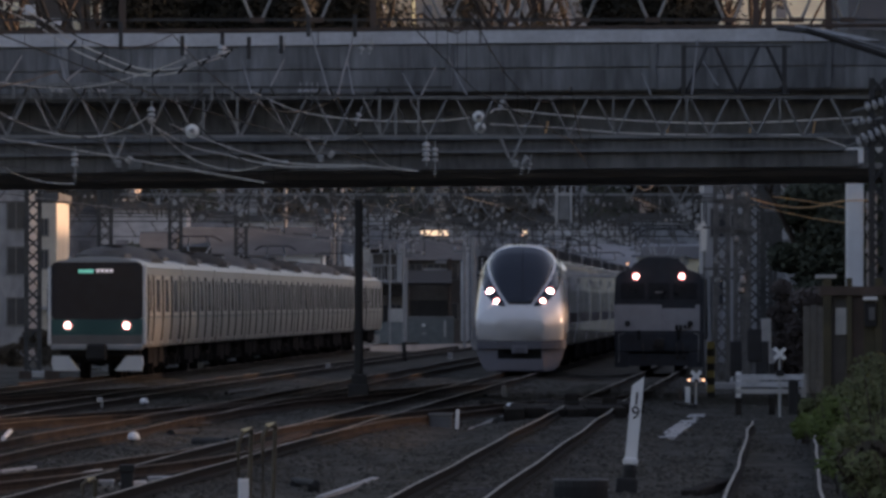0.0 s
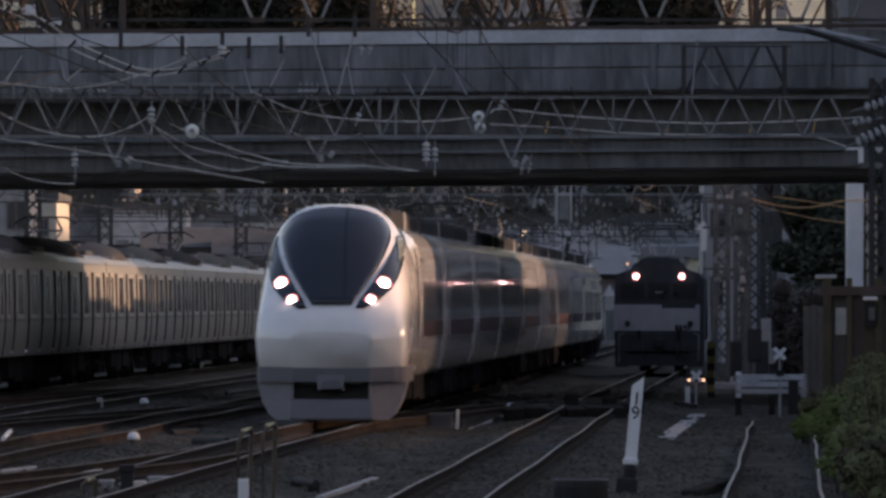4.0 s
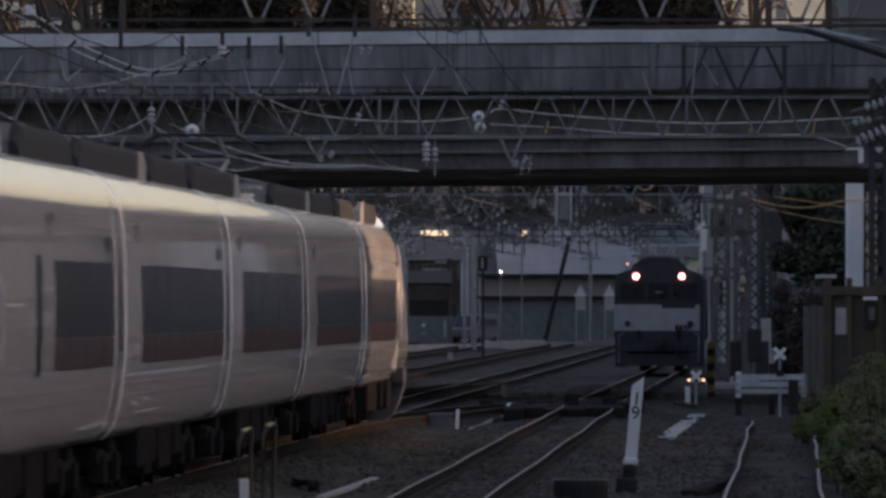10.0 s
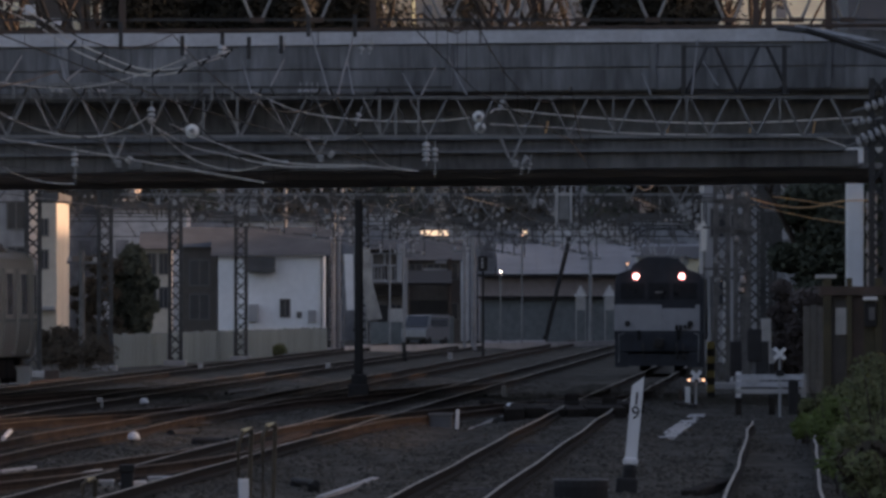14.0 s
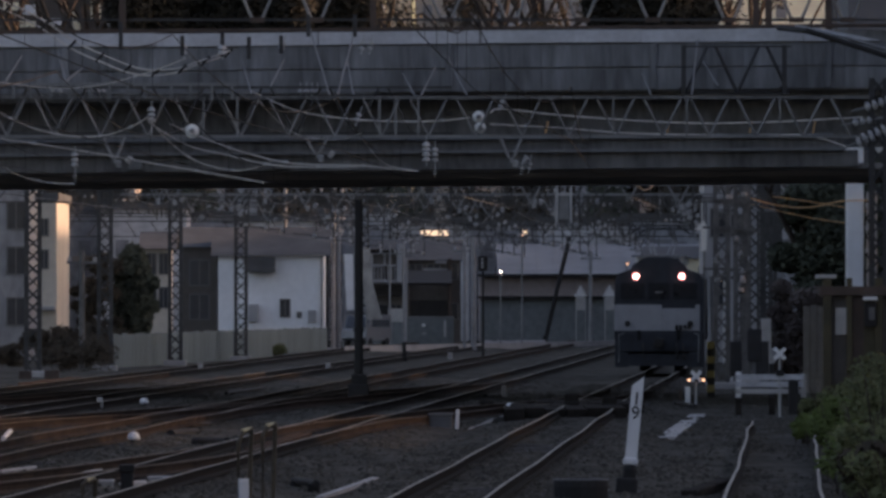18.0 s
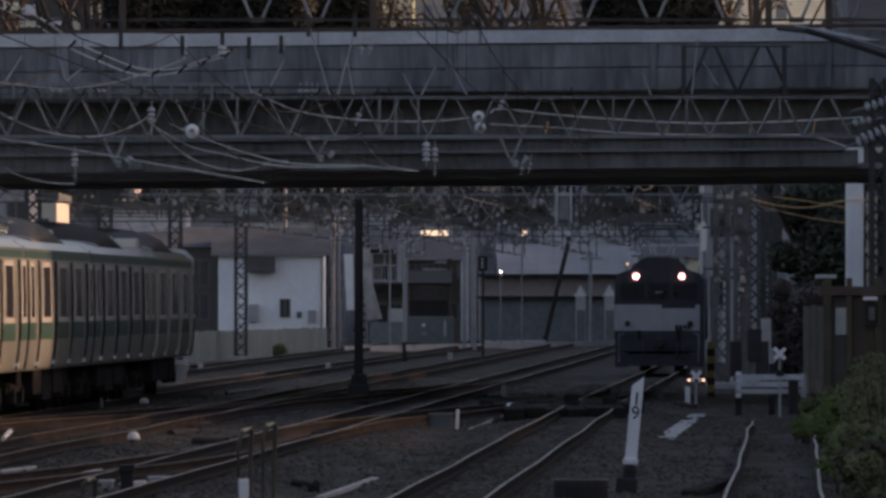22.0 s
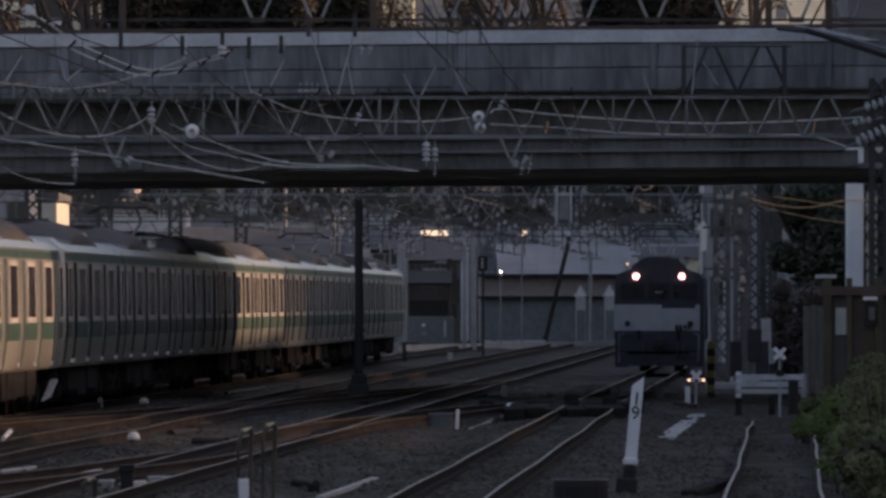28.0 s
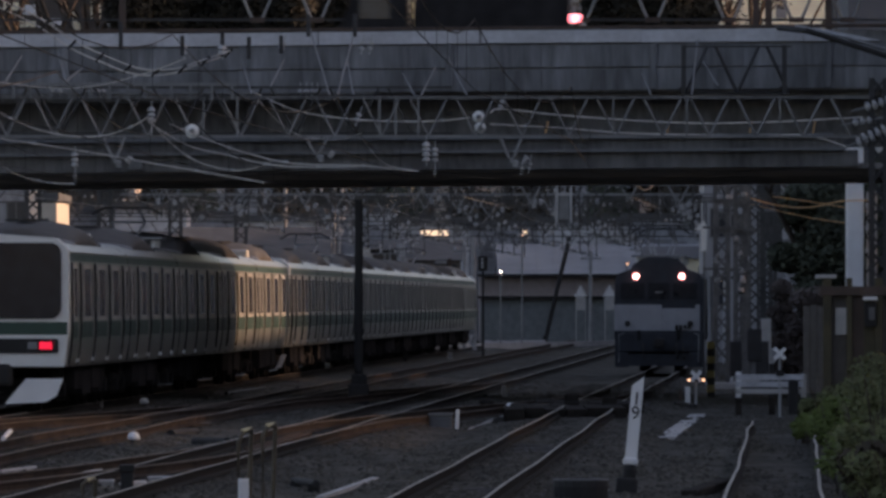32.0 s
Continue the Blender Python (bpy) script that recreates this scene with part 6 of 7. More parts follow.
# ground plants beside the siding
def bush(x, y, r, h, leaf, label, seed, n, size):
    rng = random.Random(seed)
    t = thing("bush", pose(x, y, -0.3), label, "bush", "bushes beside the siding")
    bm = bmesh.new()
    for _ in range(9):
        a = rng.uniform(0, 6.28)
        bar(bm, (rng.uniform(-0.2, 0.2), 0, 0), (math.cos(a) * r * 0.6, math.sin(a) * r * 0.6, h * rng.uniform(0.5, 0.95)), 0.015, 4, 0.006)
    part("stem", bm, BARK, t)
    bm = bmesh.new()
    for i in range(7):
        c = (rng.uniform(-0.6, 0.6) * r, rng.uniform(-0.6, 0.6) * r, h * rng.uniform(0.25, 0.85))
        s = r * rng.uniform(0.35, 0.55)
        leaf_cloud(bm, rng, c, (s, s, s * 0.7), n // 7, size)
    tagged(part("foliage", bm, leaf, t), kind="stuff")


for i, (x, y, r, h, k) in enumerate([(5.04, 118, 0.51, 1.44, 0), (5.46, 122, 0.68, 1.81, 0), (5.31, 132, 0.49, 1.04, 1), (5.87, 140, 0.61, 1.54, 0), (6.58, 150, 0.74, 1.89, 0), (6.26, 160, 0.59, 1.13, 1), (6.44, 172, 0.48, 0.78, 1), (7.33, 175, 0.76, 1.64, 0), (7.64, 190, 0.7, 1.29, 0), (7.79, 205, 0.57, 0.96, 2), (8.72, 200, 0.74, 1.79, 0), (8.89, 215, 0.8, 1.43, 2), (4.56, 104, 0.45, 1.1, 0), (4.7, 110, 0.41, 1.08, 2), (4.98, 112, 0.55, 1.37, 0), (5.01, 122, 0.38, 0.78, 0), (6.48, 180, 0.28, 0.5, 1), (7.37, 200, 0.37, 0.77, 0)]):
    bush(x, y, r, h, (LEAF_OLIVE, LEAF_GREEN, LEAF_BROWN)[k], "fresh green weeds beside the siding rail" if k == 1 else "overgrown olive green bush beside the siding", 100 + i, 1500, 0.075)


# row of sun blockers added on the sunny side, out of view, with two screened passages
for y0, y1, z0, z1, low in ((-60, 174, -0.5, 10.6, 0), (207, 274, -0.5, 18, 0), (331, 404, -0.5, 15, 0), (404, 431, -0.5, 11.9, 0), (431, 446, -0.5, 15.5, 0), (446, 640, -0.5, 11, 0), (640, 1000, -0.5, 19, 0), (174, 207, 11.3, 17, 3.9), (274, 300, 11.7, 17, 6.5), (300, 316, 11, 17, 5.2), (316, 331, 7.8, 17, 3.9)):
    t = thing("warehouse" if z0 < 0 else "covered_bridge", pose(0, 0, 0), "plain shed-like block added to keep low sun off the yard" if z0 < 0 else "plain grey span added over a gap to cut off higher sun", "warehouse", "sheds beside the yard")
    # some blocks get darker walls to darken reflections in the train sides
    part("wall", slab(24, 36, y0, y1, z0, z1), BROWN_WALL if y0 in (207, 331, 431) else GREY_RENDER, t)
    part("roof", slab(23.7, 36.3, y0 + 0.02, y1 - 0.02, z1, z1 + 0.3), SHEET_ROOF, t)
    if low:
        part("yard_wall", slab(24, 24.3, y0 + 0.02, y1 - 0.02, -0.5, low), BROWN_WALL, t, "plain wall added to keep the sun off low parts")
    if low in (3.9, 5.2):
        top = {174: 6.6, 300: z0, 316: 5.3}[y0]
        # added slats let only part of the sun through
        bm = bmesh.new()
        for i in range(int((y1 - y0) / 0.4)):
            box(bm, 24.1, 24.2, y0 + 0.4 * i, y0 + 0.4 * i + 0.29, low, top)
        tagged(part("sun_dim_slats", bm, BROWN_WALL, t, "upright slats added to thin the sun in the gap"), kind="stuff")


# unseen block added behind the camera; keeps orange horizon out of the locomotive's glass
reflection_block = thing("warehouse", pose(0, 0, 0), "plain grey block added far behind to hide low sky from reflections", "warehouse")
part("wall", slab(-160, 100, -1150, -1100, -0.5, 18), GREY_RENDER, reflection_block)
part("roof", slab(-161, 101, -1151, -1099, 18, 18.5), SHEET_ROOF, reflection_block)


# vehicles
VAN_GREY = mat("grey_van_paint", (0.20, 0.205, 0.215), 0.4, var=0.2, coat=0.3)
def van():
    t = thing("van", pose(0, 0, 0), "small pale grey van driving on the road behind the yard", "van")
    sec = [(-1.9, 0.45), (1.5, 0.45), (1.75, 0.6), (1.7, 1.0), (1.35, 1.15), (0.95, 1.8), (-1.8, 1.85), (-1.95, 1.6)]
    part("body", prism(sec, "x", -0.75, 0.75), VAN_GREY, t)
    for s in (-1, 1):
        part("side_window", slab(s * 0.76 - 0.01, s * 0.76 + 0.01, -1.6, 0.9, 1.2, 1.6), PANE, t)
        for y in (-1.25, 1.15):
            part("wheel", rod((s * 0.55, y, 0.3), (s * 0.76, y, 0.3), 0.3, 14), RUBBER, t)
    part("windscreen", prism([(1.36, 1.17), (0.98, 1.76), (1.0, 1.78), (1.4, 1.19)], "x", -0.65, 0.65), PANE, t)
    return t


def lorry():
    t = thing("lorry", pose(0, 0, 0), "dark box lorry with a red tail lamp crossing the bridge", "lorry")
    part("box", slab(-1.1, 1.1, 0.2, 4.4, 0.9, 2.7, 0.04), BOX_GREY, t)
    part("cab", prism([(4.5, 0.6), (6.2, 0.6), (6.3, 1.3), (5.9, 2.3), (4.5, 2.35)], "x", -1.0, 1.0), BOX_GREY, t)
    part("chassis", slab(-0.9, 0.9, 0.1, 6.0, 0.5, 0.9), BLACK_PAINT, t)
    for s in (-1, 1):
        part("tail_lamp", slab(s * 0.95 - 0.1, s * 0.95 + 0.1, -0.05, 0.2, 1.45, 1.62, 0.03), LORRY_LAMP, t, "lit pinkish tail lamp")
        part("side_window", slab(s * 1.0 - 0.015, s * 1.0 + 0.015, 5.0, 5.8, 1.5, 2.1), PANE, t)
        for y in (1.2, 5.4):
            part("wheel", rod((s * 0.8, y, 0.42), (s * 1.05, y, 0.42), 0.42, 14), RUBBER, t)
    return t


LORRY_LAMP = glow("lorry_lamp", (1.0, 0.22, 0.28), 2.5)
VAN, LORRY = van(), lorry()
# ---- gear standing in the yard ----
LAMP_WARM = glow("warm_lamp", (1.0, 0.60, 0.36), 0.9)
LAMP_COOL = glow("street_lamp_light", (1.0, 0.97, 0.88), 7)
TARP = mat("dirty_tarpaulin", (0.36, 0.35, 0.33), 0.8, var=0.45, scale=1.5)
SIGN_GLOW = glow("lit_sign", (1.0, 0.80, 0.55), 0.38)


def black_pole():
    y = 247.0
    x = -2.068
    t = thing("signal_pole", pose(x, y, 0), "tall black steel pole with dark cabinets at its foot", "pole")
    part("pole", rod((0, 0, -0.3), (0, 0, 4.776), 0.115, 12, 0.10), BLACK_PAINT, t)
    part("bracket", slab(-0.18, 0.2, -0.15, 0.15, 0.2, 0.5, 0.03), BLACK_PAINT, t)
    part("cabinet", slab(-0.26, 0.24, -0.2, 0.2, -0.3, 0.25, 0.03), BLACK_PAINT, t)
    part("clamp", slab(-0.14, 0.14, -0.14, 0.14, 1.55, 1.62), BLACK_PAINT, t)
    part("label_plate", slab(0.02, 0.06, -0.13, -0.12, 0.42, 0.5), GALV, t)


black_pole()


def signal_post():
    y = 430.0
    t = thing("signal", pose(1.715, y, 0), "black three-lamp signal on a slim post", "signal")
    part("post", rod((0, 0, -0.3), (0, 0, 4.11), 0.06, 8), BLACK_PAINT, t)
    part("head", slab(-0.2, 0.2, -0.12, 0.1, 3.603, 4.255, 0.05), BLACK_PAINT, t)
    for z in (4.11, 3.941, 3.796):
        part("lens", rod((-0.04, -0.15, z), (-0.04, -0.12, z), 0.055, 10), GALV, t)
    part("hood", slab(-0.14, 0.14, -0.3, -0.12, 4.183, 4.207), BLACK_PAINT, t)


signal_post()


def street_lamp(x, d, z, lit):
    t = thing("street_lamp", pose(x, d, 0), "slim street lamp with a lit white head", "street lamp")
    part("pole", rod((0, 0, -0.3), (0, 0, z), 0.05, 8), GREY_STEEL, t)
    part("head", slab(-0.14, 0.14, -0.1, 0.1, z, z + 0.08, 0.02), GREY_STEEL, t)
    part("bulb", slab(-0.055, 0.055, -0.12, 0.06, z - 0.06, z, 0.02), lit, t, "lit lamp head")


street_lamp(3.209, 560, 4.012, LAMP_COOL)
street_lamp(4.42, 562, 6.039, LAMP_WARM)
street_lamp(10.256, 560, 4.452, LAMP_WARM)


POLE_GREY = mat("dull_pole_concrete", (0.27, 0.27, 0.275), 0.85, var=0.3, scale=1.5)


def poles():
    for x, y, h, r in [(1.11, 520, 5.38, 0.1), (1.56, 515, 5.64, 0.16), (-5.5, 505, 6.85, 0.14), (-5.29, 512, 6.62, 0.1), (-2.15, 555, 5.43, 0.09), (8.58, 585, 5.27, 0.12), (-2.96, 560, 5.46, 0.06), (-8.15, 520, 8.15, 0.12), (-14.07, 392, 4.28, 0.13), (10.64, 352, 6.15, 0.09), (11.26, 356, 5.99, 0.1), (10.04, 345, 5.78, 0.07)]:
        t = thing("utility_pole", pose(x, y, 0), "grey concrete utility pole beyond the tracks", "pole", "utility poles")
        part("shaft", rod((0, 0, -0.4), (0, 0, h), r, 10, r * 0.8), POLE_GREY if y > 400 else MAST_STEEL, t)
        part("cross_arm", slab(-0.6, 0.6, -0.05, 0.05, h - 0.5, h - 0.42), GREY_STEEL, t)
        for s in (-0.5, 0.5):
            share("insulator", INS_ME, t, pose(s, 0, h - 0.42))
    t = thing("leaning_pole", pose(0, 0, 0), "dark slanting stay pole before the warehouse", "pole")
    part("shaft", rod((6.034, 600, 1.306 - 1.6), (7.551, 600, 6.194), 0.14, 8), BLACK_PAINT, t)
    t = thing("banner", pose(0, 0, 0), "pale slanting tarpaulin beside a house", "tarpaulin")
    part("sheet", prism([(-4.25, 5.1), (-3.84, 5.1), (-3.70, 3.3), (-3.2, 1.4), (-3.99, 1.35), (-4.2, 3.0)], "y", 530, 530.2), TARP, t)
    part("prop", rod((-4.0, 530.3, -0.4), (-4.05, 530.3, 5.0), 0.05, 6), GREY_STEEL, t)
    t = thing("banner", pose(0, 0, 0), "tall white cloth banner beside the house", "banner")
    part("cloth", prism([(-5.2, 4.8), (-4.72, 4.8), (-4.70, 3.2), (-4.66, 1.9), (-5.05, 1.85), (-5.12, 3.1)], "y", 528, 528.1), WHITE_PAINT, t)
    part("pole", rod((-5.22, 528.05, -0.4), (-5.22, 528.05, 4.95), 0.04, 6), GREY_STEEL, t)
    for i, (a, b, zt, zb) in enumerate(((-1.407, 0.325, 6.867, 6.542), (-26.427, -25.146, 8.992, 8.317), (4.941, 5.446, 6.867, 6.686))):
        t = thing("lit_sign", pose(0, 0, 0), "warm lit sign board far behind the yard", "sign", "lit signs")
        part("board", slab(a, b, (642, 425, 642)[i] - 0.05, (642, 425, 642)[i], zb, zt), SIGN_GLOW, t)
        part("frame", slab(a - 0.05, b + 0.05, (642, 425, 642)[i], (642, 425, 642)[i] + 0.1, zb - 0.3, zt + 0.08), GREY_STEEL, t)
        for x in (a + 0.3, b - 0.3):
            part("leg", rod((x, (642, 425, 642)[i] + 0.05, -0.3), (x, (642, 425, 642)[i] + 0.05, zb), 0.06, 6), GREY_STEEL, t)


poles()


# masts and cabinets to the right of the locomotive
def right_gear():
    rng = random.Random(4)
    for x, d, w in [(8.09, 292, 0.36), (8.88, 300, 0.3), (9.3, 309.6, 0.2), (11.28, 420, 0.3)]:
        t = thing("lattice_mast", pose(0, 0, 0), "dark lattice mast hung with small white insulators", "mast", "lattice masts")
        lattice_post(t, x, d, 7.2, w, MAST_STEEL)
        for j in range(6):
            z = rng.uniform(2.6, 6.0)
            share("insulator", INS_ME, t, pose(x + rng.uniform(-0.22, 0.22), d - 0.25, z, rng.uniform(-40, 40), rng.choice((0, 90))))
        for z in (3.2, 4.4, 5.2):
            part("cross_arm", slab(x - 0.55, x + 0.45, d - 0.28, d - 0.2, z, z + 0.07), MAST_STEEL, t)
    for x, d, a, b, w, dark_one in [(9.27, 300, 0.5, 1.47, 0.455, True), (10.28, 320, 0.13, 1.75, 0.324, False), (9.93, 315, -0.02, 1.05, 0.531, True), (8.58, 296, 0.12, 1.12, 0.399, True)]:
        t = thing("relay_cabinet", pose(x, d, 0), "dark steel trackside relay cabinet on legs", "cabinet", "trackside cabinets")
        part("body", slab(-w / 2, w / 2, -0.2, 0.2, a, b, 0.02), DARK_STEEL if dark_one else CONCRETE, t)
        part("door", slab(-w / 2 + 0.03, w / 2 - 0.03, -0.22, -0.2, a + 0.05, b - 0.05, 0.005), DARK_STEEL if dark_one else CONCRETE, t)
        part("leg", slab(-0.05, 0.05, -0.1, 0.1, -0.35, a), GREY_STEEL, t)
    for x, d, a, b in [(7.2, 268, 0.62, 1.05), (10.53, 322, 0.3, 0.8), (8.82, 330, 3.12, 3.4)]:
        t = thing("trackside_lamp", pose(x, d, 0), "small pale trackside box on a post", "box", "trackside boxes")
        part("box", slab(-0.11, 0.11, -0.08, 0.08, a, b, 0.03), GALV, t)
        part("post", rod((0, 0, -0.3), (0, 0, a), 0.04, 8), GREY_STEEL, t)
    # striped warning post
    t = thing("warning_post", pose(7.083, 266, 0), "yellow and black striped warning post", "post")
    for i in range(8):
        part("stripe", slab(-0.10, 0.10, -0.04, 0.04, -0.3 + 0.19 * i, -0.3 + 0.19 * (i + 1), 0.01), YELLOW if i % 2 else BLACK_PAINT, t)


right_gear()


def bracket_board():
    t = thing("signal_board", pose(0, 330, 0), "pale triangular board on a trackside post", "board")
    part("plate", prism([(8.231, 4.66), (8.565, 4.957), (8.676, 4.697), (8.639, 3.956), (8.472, 3.956), (8.454, 4.623)], "y", -0.02, 0.02), PALE_FRAME, t)
    part("post", rod((8.565, 0.06, -0.3), (8.565, 0.06, 4.92), 0.05, 8), GREY_STEEL, t)


bracket_board()
low_house = building("house", "pale low house behind the locomotive", 10.692, 13.964, 520, 7, 4.587, FAR_PALE, SLATE, 0.6, (), 0)
window(low_house, 13.263, 13.409, 520, 3.185, 4.061)
bush(-13.107, 368, 1.3, 1.35, LEAF_BROWN, "brown scrub at the foot of the fence", 140, 2200, 0.11)
bush(-13.809, 362, 0.9, 0.95, LEAF_BROWN, "brown scrub at the foot of the fence", 141, 1500, 0.11)
for i, (x, y, r, h) in enumerate([(-15.9, 398, 1.0, 1.5), (-15.0, 402, 1.2, 1.9), (-14.2, 396, 1.1, 1.5), (-13.5, 404, 1.2, 1.9), (-16.8, 394, 0.9, 1.0)]):
    bush(x, y, r, h, LEAF_BROWN, "dark brown scrub before the houses", 150 + i, 2600, 0.13)
for i, (x, y, h) in enumerate([(-15.1, 432, 4.6), (-14.6, 436, 4.9), (-15.5, 438, 3.9)]):
    tree(x, y, h, 0.75, LEAF_BROWN, "slim bare brown tree between the houses", 160 + i, 2600, 0.17, 0.12)
bush(-7.89, 462, 0.8, 0.6, LEAF_OLIVE, "low olive scrub at the foot of the fence", 142, 900, 0.1)


def crossing_sign(x, d, z, size, lamps):
    t = thing("crossing_sign", pose(x, d, 0), "white saltire crossing sign with amber lamps" if lamps else "white saltire warning sign on a slim post", "sign", "saltire signs")
    part("post", rod((0, 0, -0.3), (0, 0, z + 0.05), 0.03, 8), GALV, t)
    for a in (45, -45):
        o = part("board", slab(-size, size, -0.05, -0.03, -0.045, 0.045, 0.005), WHITE_PAINT, t)
        o.matrix_basis = pose(0, -0.01 if a > 0 else -0.04, z, 0, a, 0)
    if lamps:
        part("bar", slab(-0.22, 0.22, -0.03, 0.03, z - 0.12, z - 0.06), BLACK_PAINT, t)
        for s in (-1, 1):
            part("lamp", rod((s * 0.18, -0.1, z - 0.09), (s * 0.18, -0.02, z - 0.09), 0.032, 12), LAMP_WARM, t, "lit amber lamp")
    else:
        part("lamp_box", slab(-0.09, 0.09, -0.06, 0.05, z - 0.5, z - 0.36, 0.02), BLACK_PAINT, t)


crossing_sign(7.433, 222, 1.128, 0.17, False)
crossing_sign(6.217, 247, 0.446, 0.17, True)


WORN_WHITE = mat("worn_white_paint", (0.50, 0.51, 0.54), 0.6, var=0.3, scale=2.5, fine=14)
def barrier():
    x0, x1 = 6.577, 8.1
    t = thing("barrier", pose(0, 226, 0), "white painted plank barrier across the end of the siding", "barrier")
    for x, top, m in ((x0 + 0.06, 0.7, WHITE_PAINT), (x1, 0.66, CONCRETE), (7.389, 0.879, BLACK_PAINT)):
        post = part("post", slab(x - 0.06, x + 0.06, -0.05, 0.05, 0.12, top, 0.01), m, t)
        # dark foot added in place of dark ground in front of the post
        part("foot", slab(x - 0.07, x + 0.07, -0.06, 0.06, -0.4, 0.12, 0.01), TIMBER, post, "dark foot standing for ground that hides the post")
    for z0, z1, m in ((0.515, 0.64, WORN_WHITE), (0.36, 0.48, WORN_WHITE), (0.21, 0.315, CONCRETE)):
        part("plank", slab(x0, x1, -0.08, -0.05, z0, z1, 0.008), m, t)
    part("rail_stop", slab(7.758, 7.973, -0.2, -0.08, -0.3, 0.523, 0.03), BLACK_PAINT, t)


barrier()


def distance_post():
    """White post leaning over, with the two digits one above the other."""
    d = 134.0
    t = thing("distance_post", pose(2.462, d, -0.28, 0, 5.0, 0), "white wooden distance post leaning beside the track", "post")
    part("board", prism([(-0.078, 0.46), (0.080, 0.46), (0.084, 1.56), (-0.068, 1.43)], "y", -0.03, 0.03), WHITE_PAINT, t)
    part("collar", slab(-0.10, 0.10, -0.07, 0.07, 0.37, 0.47, 0.03), WHITE_PAINT, t)
    part("base", lathe([(0.09, -0.1), (0.09, 0.32), (0.07, 0.38)], 12), BLACK_PAINT, t)
    part("foot", slab(-0.17, 0.12, -0.15, 0.15, -0.1, 0.20, 0.04), BLACK_PAINT, t)
    for ch, z in (("1", 1.18), ("9", 0.985)):
        cu = bpy.data.curves.new("digit", "FONT")
        cu.body, cu.size, cu.align_x, cu.extrude = ch, 0.25, "CENTER", 0.004
        o = new("digit", cu)
        o.parent = t
        o.matrix_basis = pose(0.008, -0.034, z, 90)
        cu.materials.append(BLACK_PAINT)


distance_post()


def yard_bits():
    # pale stakes and caps
    paints = (WHITE_PAINT, CONCRETE, BROWN_STEEL, BLACK_PAINT)
    for i, (x, y, h, w, k) in enumerate([(-7.78, 228.6, 0.308, 0.128, 1), (-8.68, 360.3, 0.304, 0.162, 1), (-4.13, 360.3, 0.304, 0.162, 1), (0.27, 198.4, 0.357, 0.067, 0), (1.59, 260.3, 0.307, 0.117, 1), (6.09, 250.2, 0.365, 0.127, 0), (5.86, 248.8, 0.321, 0.056, 2), (-1.57, 417.0, 0.843, 0.164, 3), (6.03, 592.6, 0.533, 0.3, 3), (3.8, 703.7, 0.791, 0.356, 3), (0.3, 445.9, 0.251, 0.2, 1), (-11.1, 255.9, 0.173, 0.144, 1), (-12.87, 331.1, 0.242, 0.484, 2), (-13.75, 331.1, 0.223, 0.409, 2), (13.09, 317.1, 0.428, 0.143, 0), (8.11, 242.1, 0.381, 0.054, 0)]):
        m = paints[k]
        t = thing("marker_stake", pose(x, y, -0.3, 0, (i * 37) % 7 - 3), "short pale marker stake in the ballast" if k < 2 else "short dark marker stake in the ballast", "stake", "marker stakes")
        part("stake", slab(-w / 2, w / 2, -w / 2, w / 2, -0.1, h + 0.09, 0.012), m, t)
    for x, y in [(-7.04, 237.0), (-5.37, 174.6), (1.51, 225.2)]:
        t = thing("point_lamp", pose(x, y, -0.28), "white cap on a dark stub beside the rails", "lamp", "capped stubs")
        part("stub", lathe([(0.07, -0.05), (0.06, 0.17)], 10), BLACK_PAINT, t)
        part("cap", lathe([(0.10, 0.16), (0.11, 0.2), (0.08, 0.27), (0.03, 0.29)], 12), WHITE_PAINT, t)
    # bent hoop rails with white feet
    for x, y, h, board in [(-2.36, 120.7, 1.004, True), (-2.13, 124.1, 1.025, False), (-4.23, 120.7, 0.407, False)]:
        t = thing("hoop_rail", pose(x, y, -0.28, 0, 0, 20), "yellow worn bent tube guard beside the track", "guard rail", "tube guards")
        pts = [(-0.10, 0, 0), (-0.10, 0, h * 0.86), (-0.04, 0, h * 0.97), (0.06, 0, h), (0.10, 0.1, h * 0.95), (0.10, 0.2, 0)]
        part("tube", pipe(bmesh.new(), [Vector(p) for p in pts], 0.028, 8), WORN_TUBE, t)
        part("sleeve", rod((-0.05, 0, h * 0.985), (0.075, 0.03, h * 1.005), 0.032, 8), YELLOW_PALE, t)
        if board:
            part("marker", slab(-0.11, 0.02, -0.05, -0.01, 0.0, 0.42, 0.01), WHITE_PAINT, t, "white marker board")
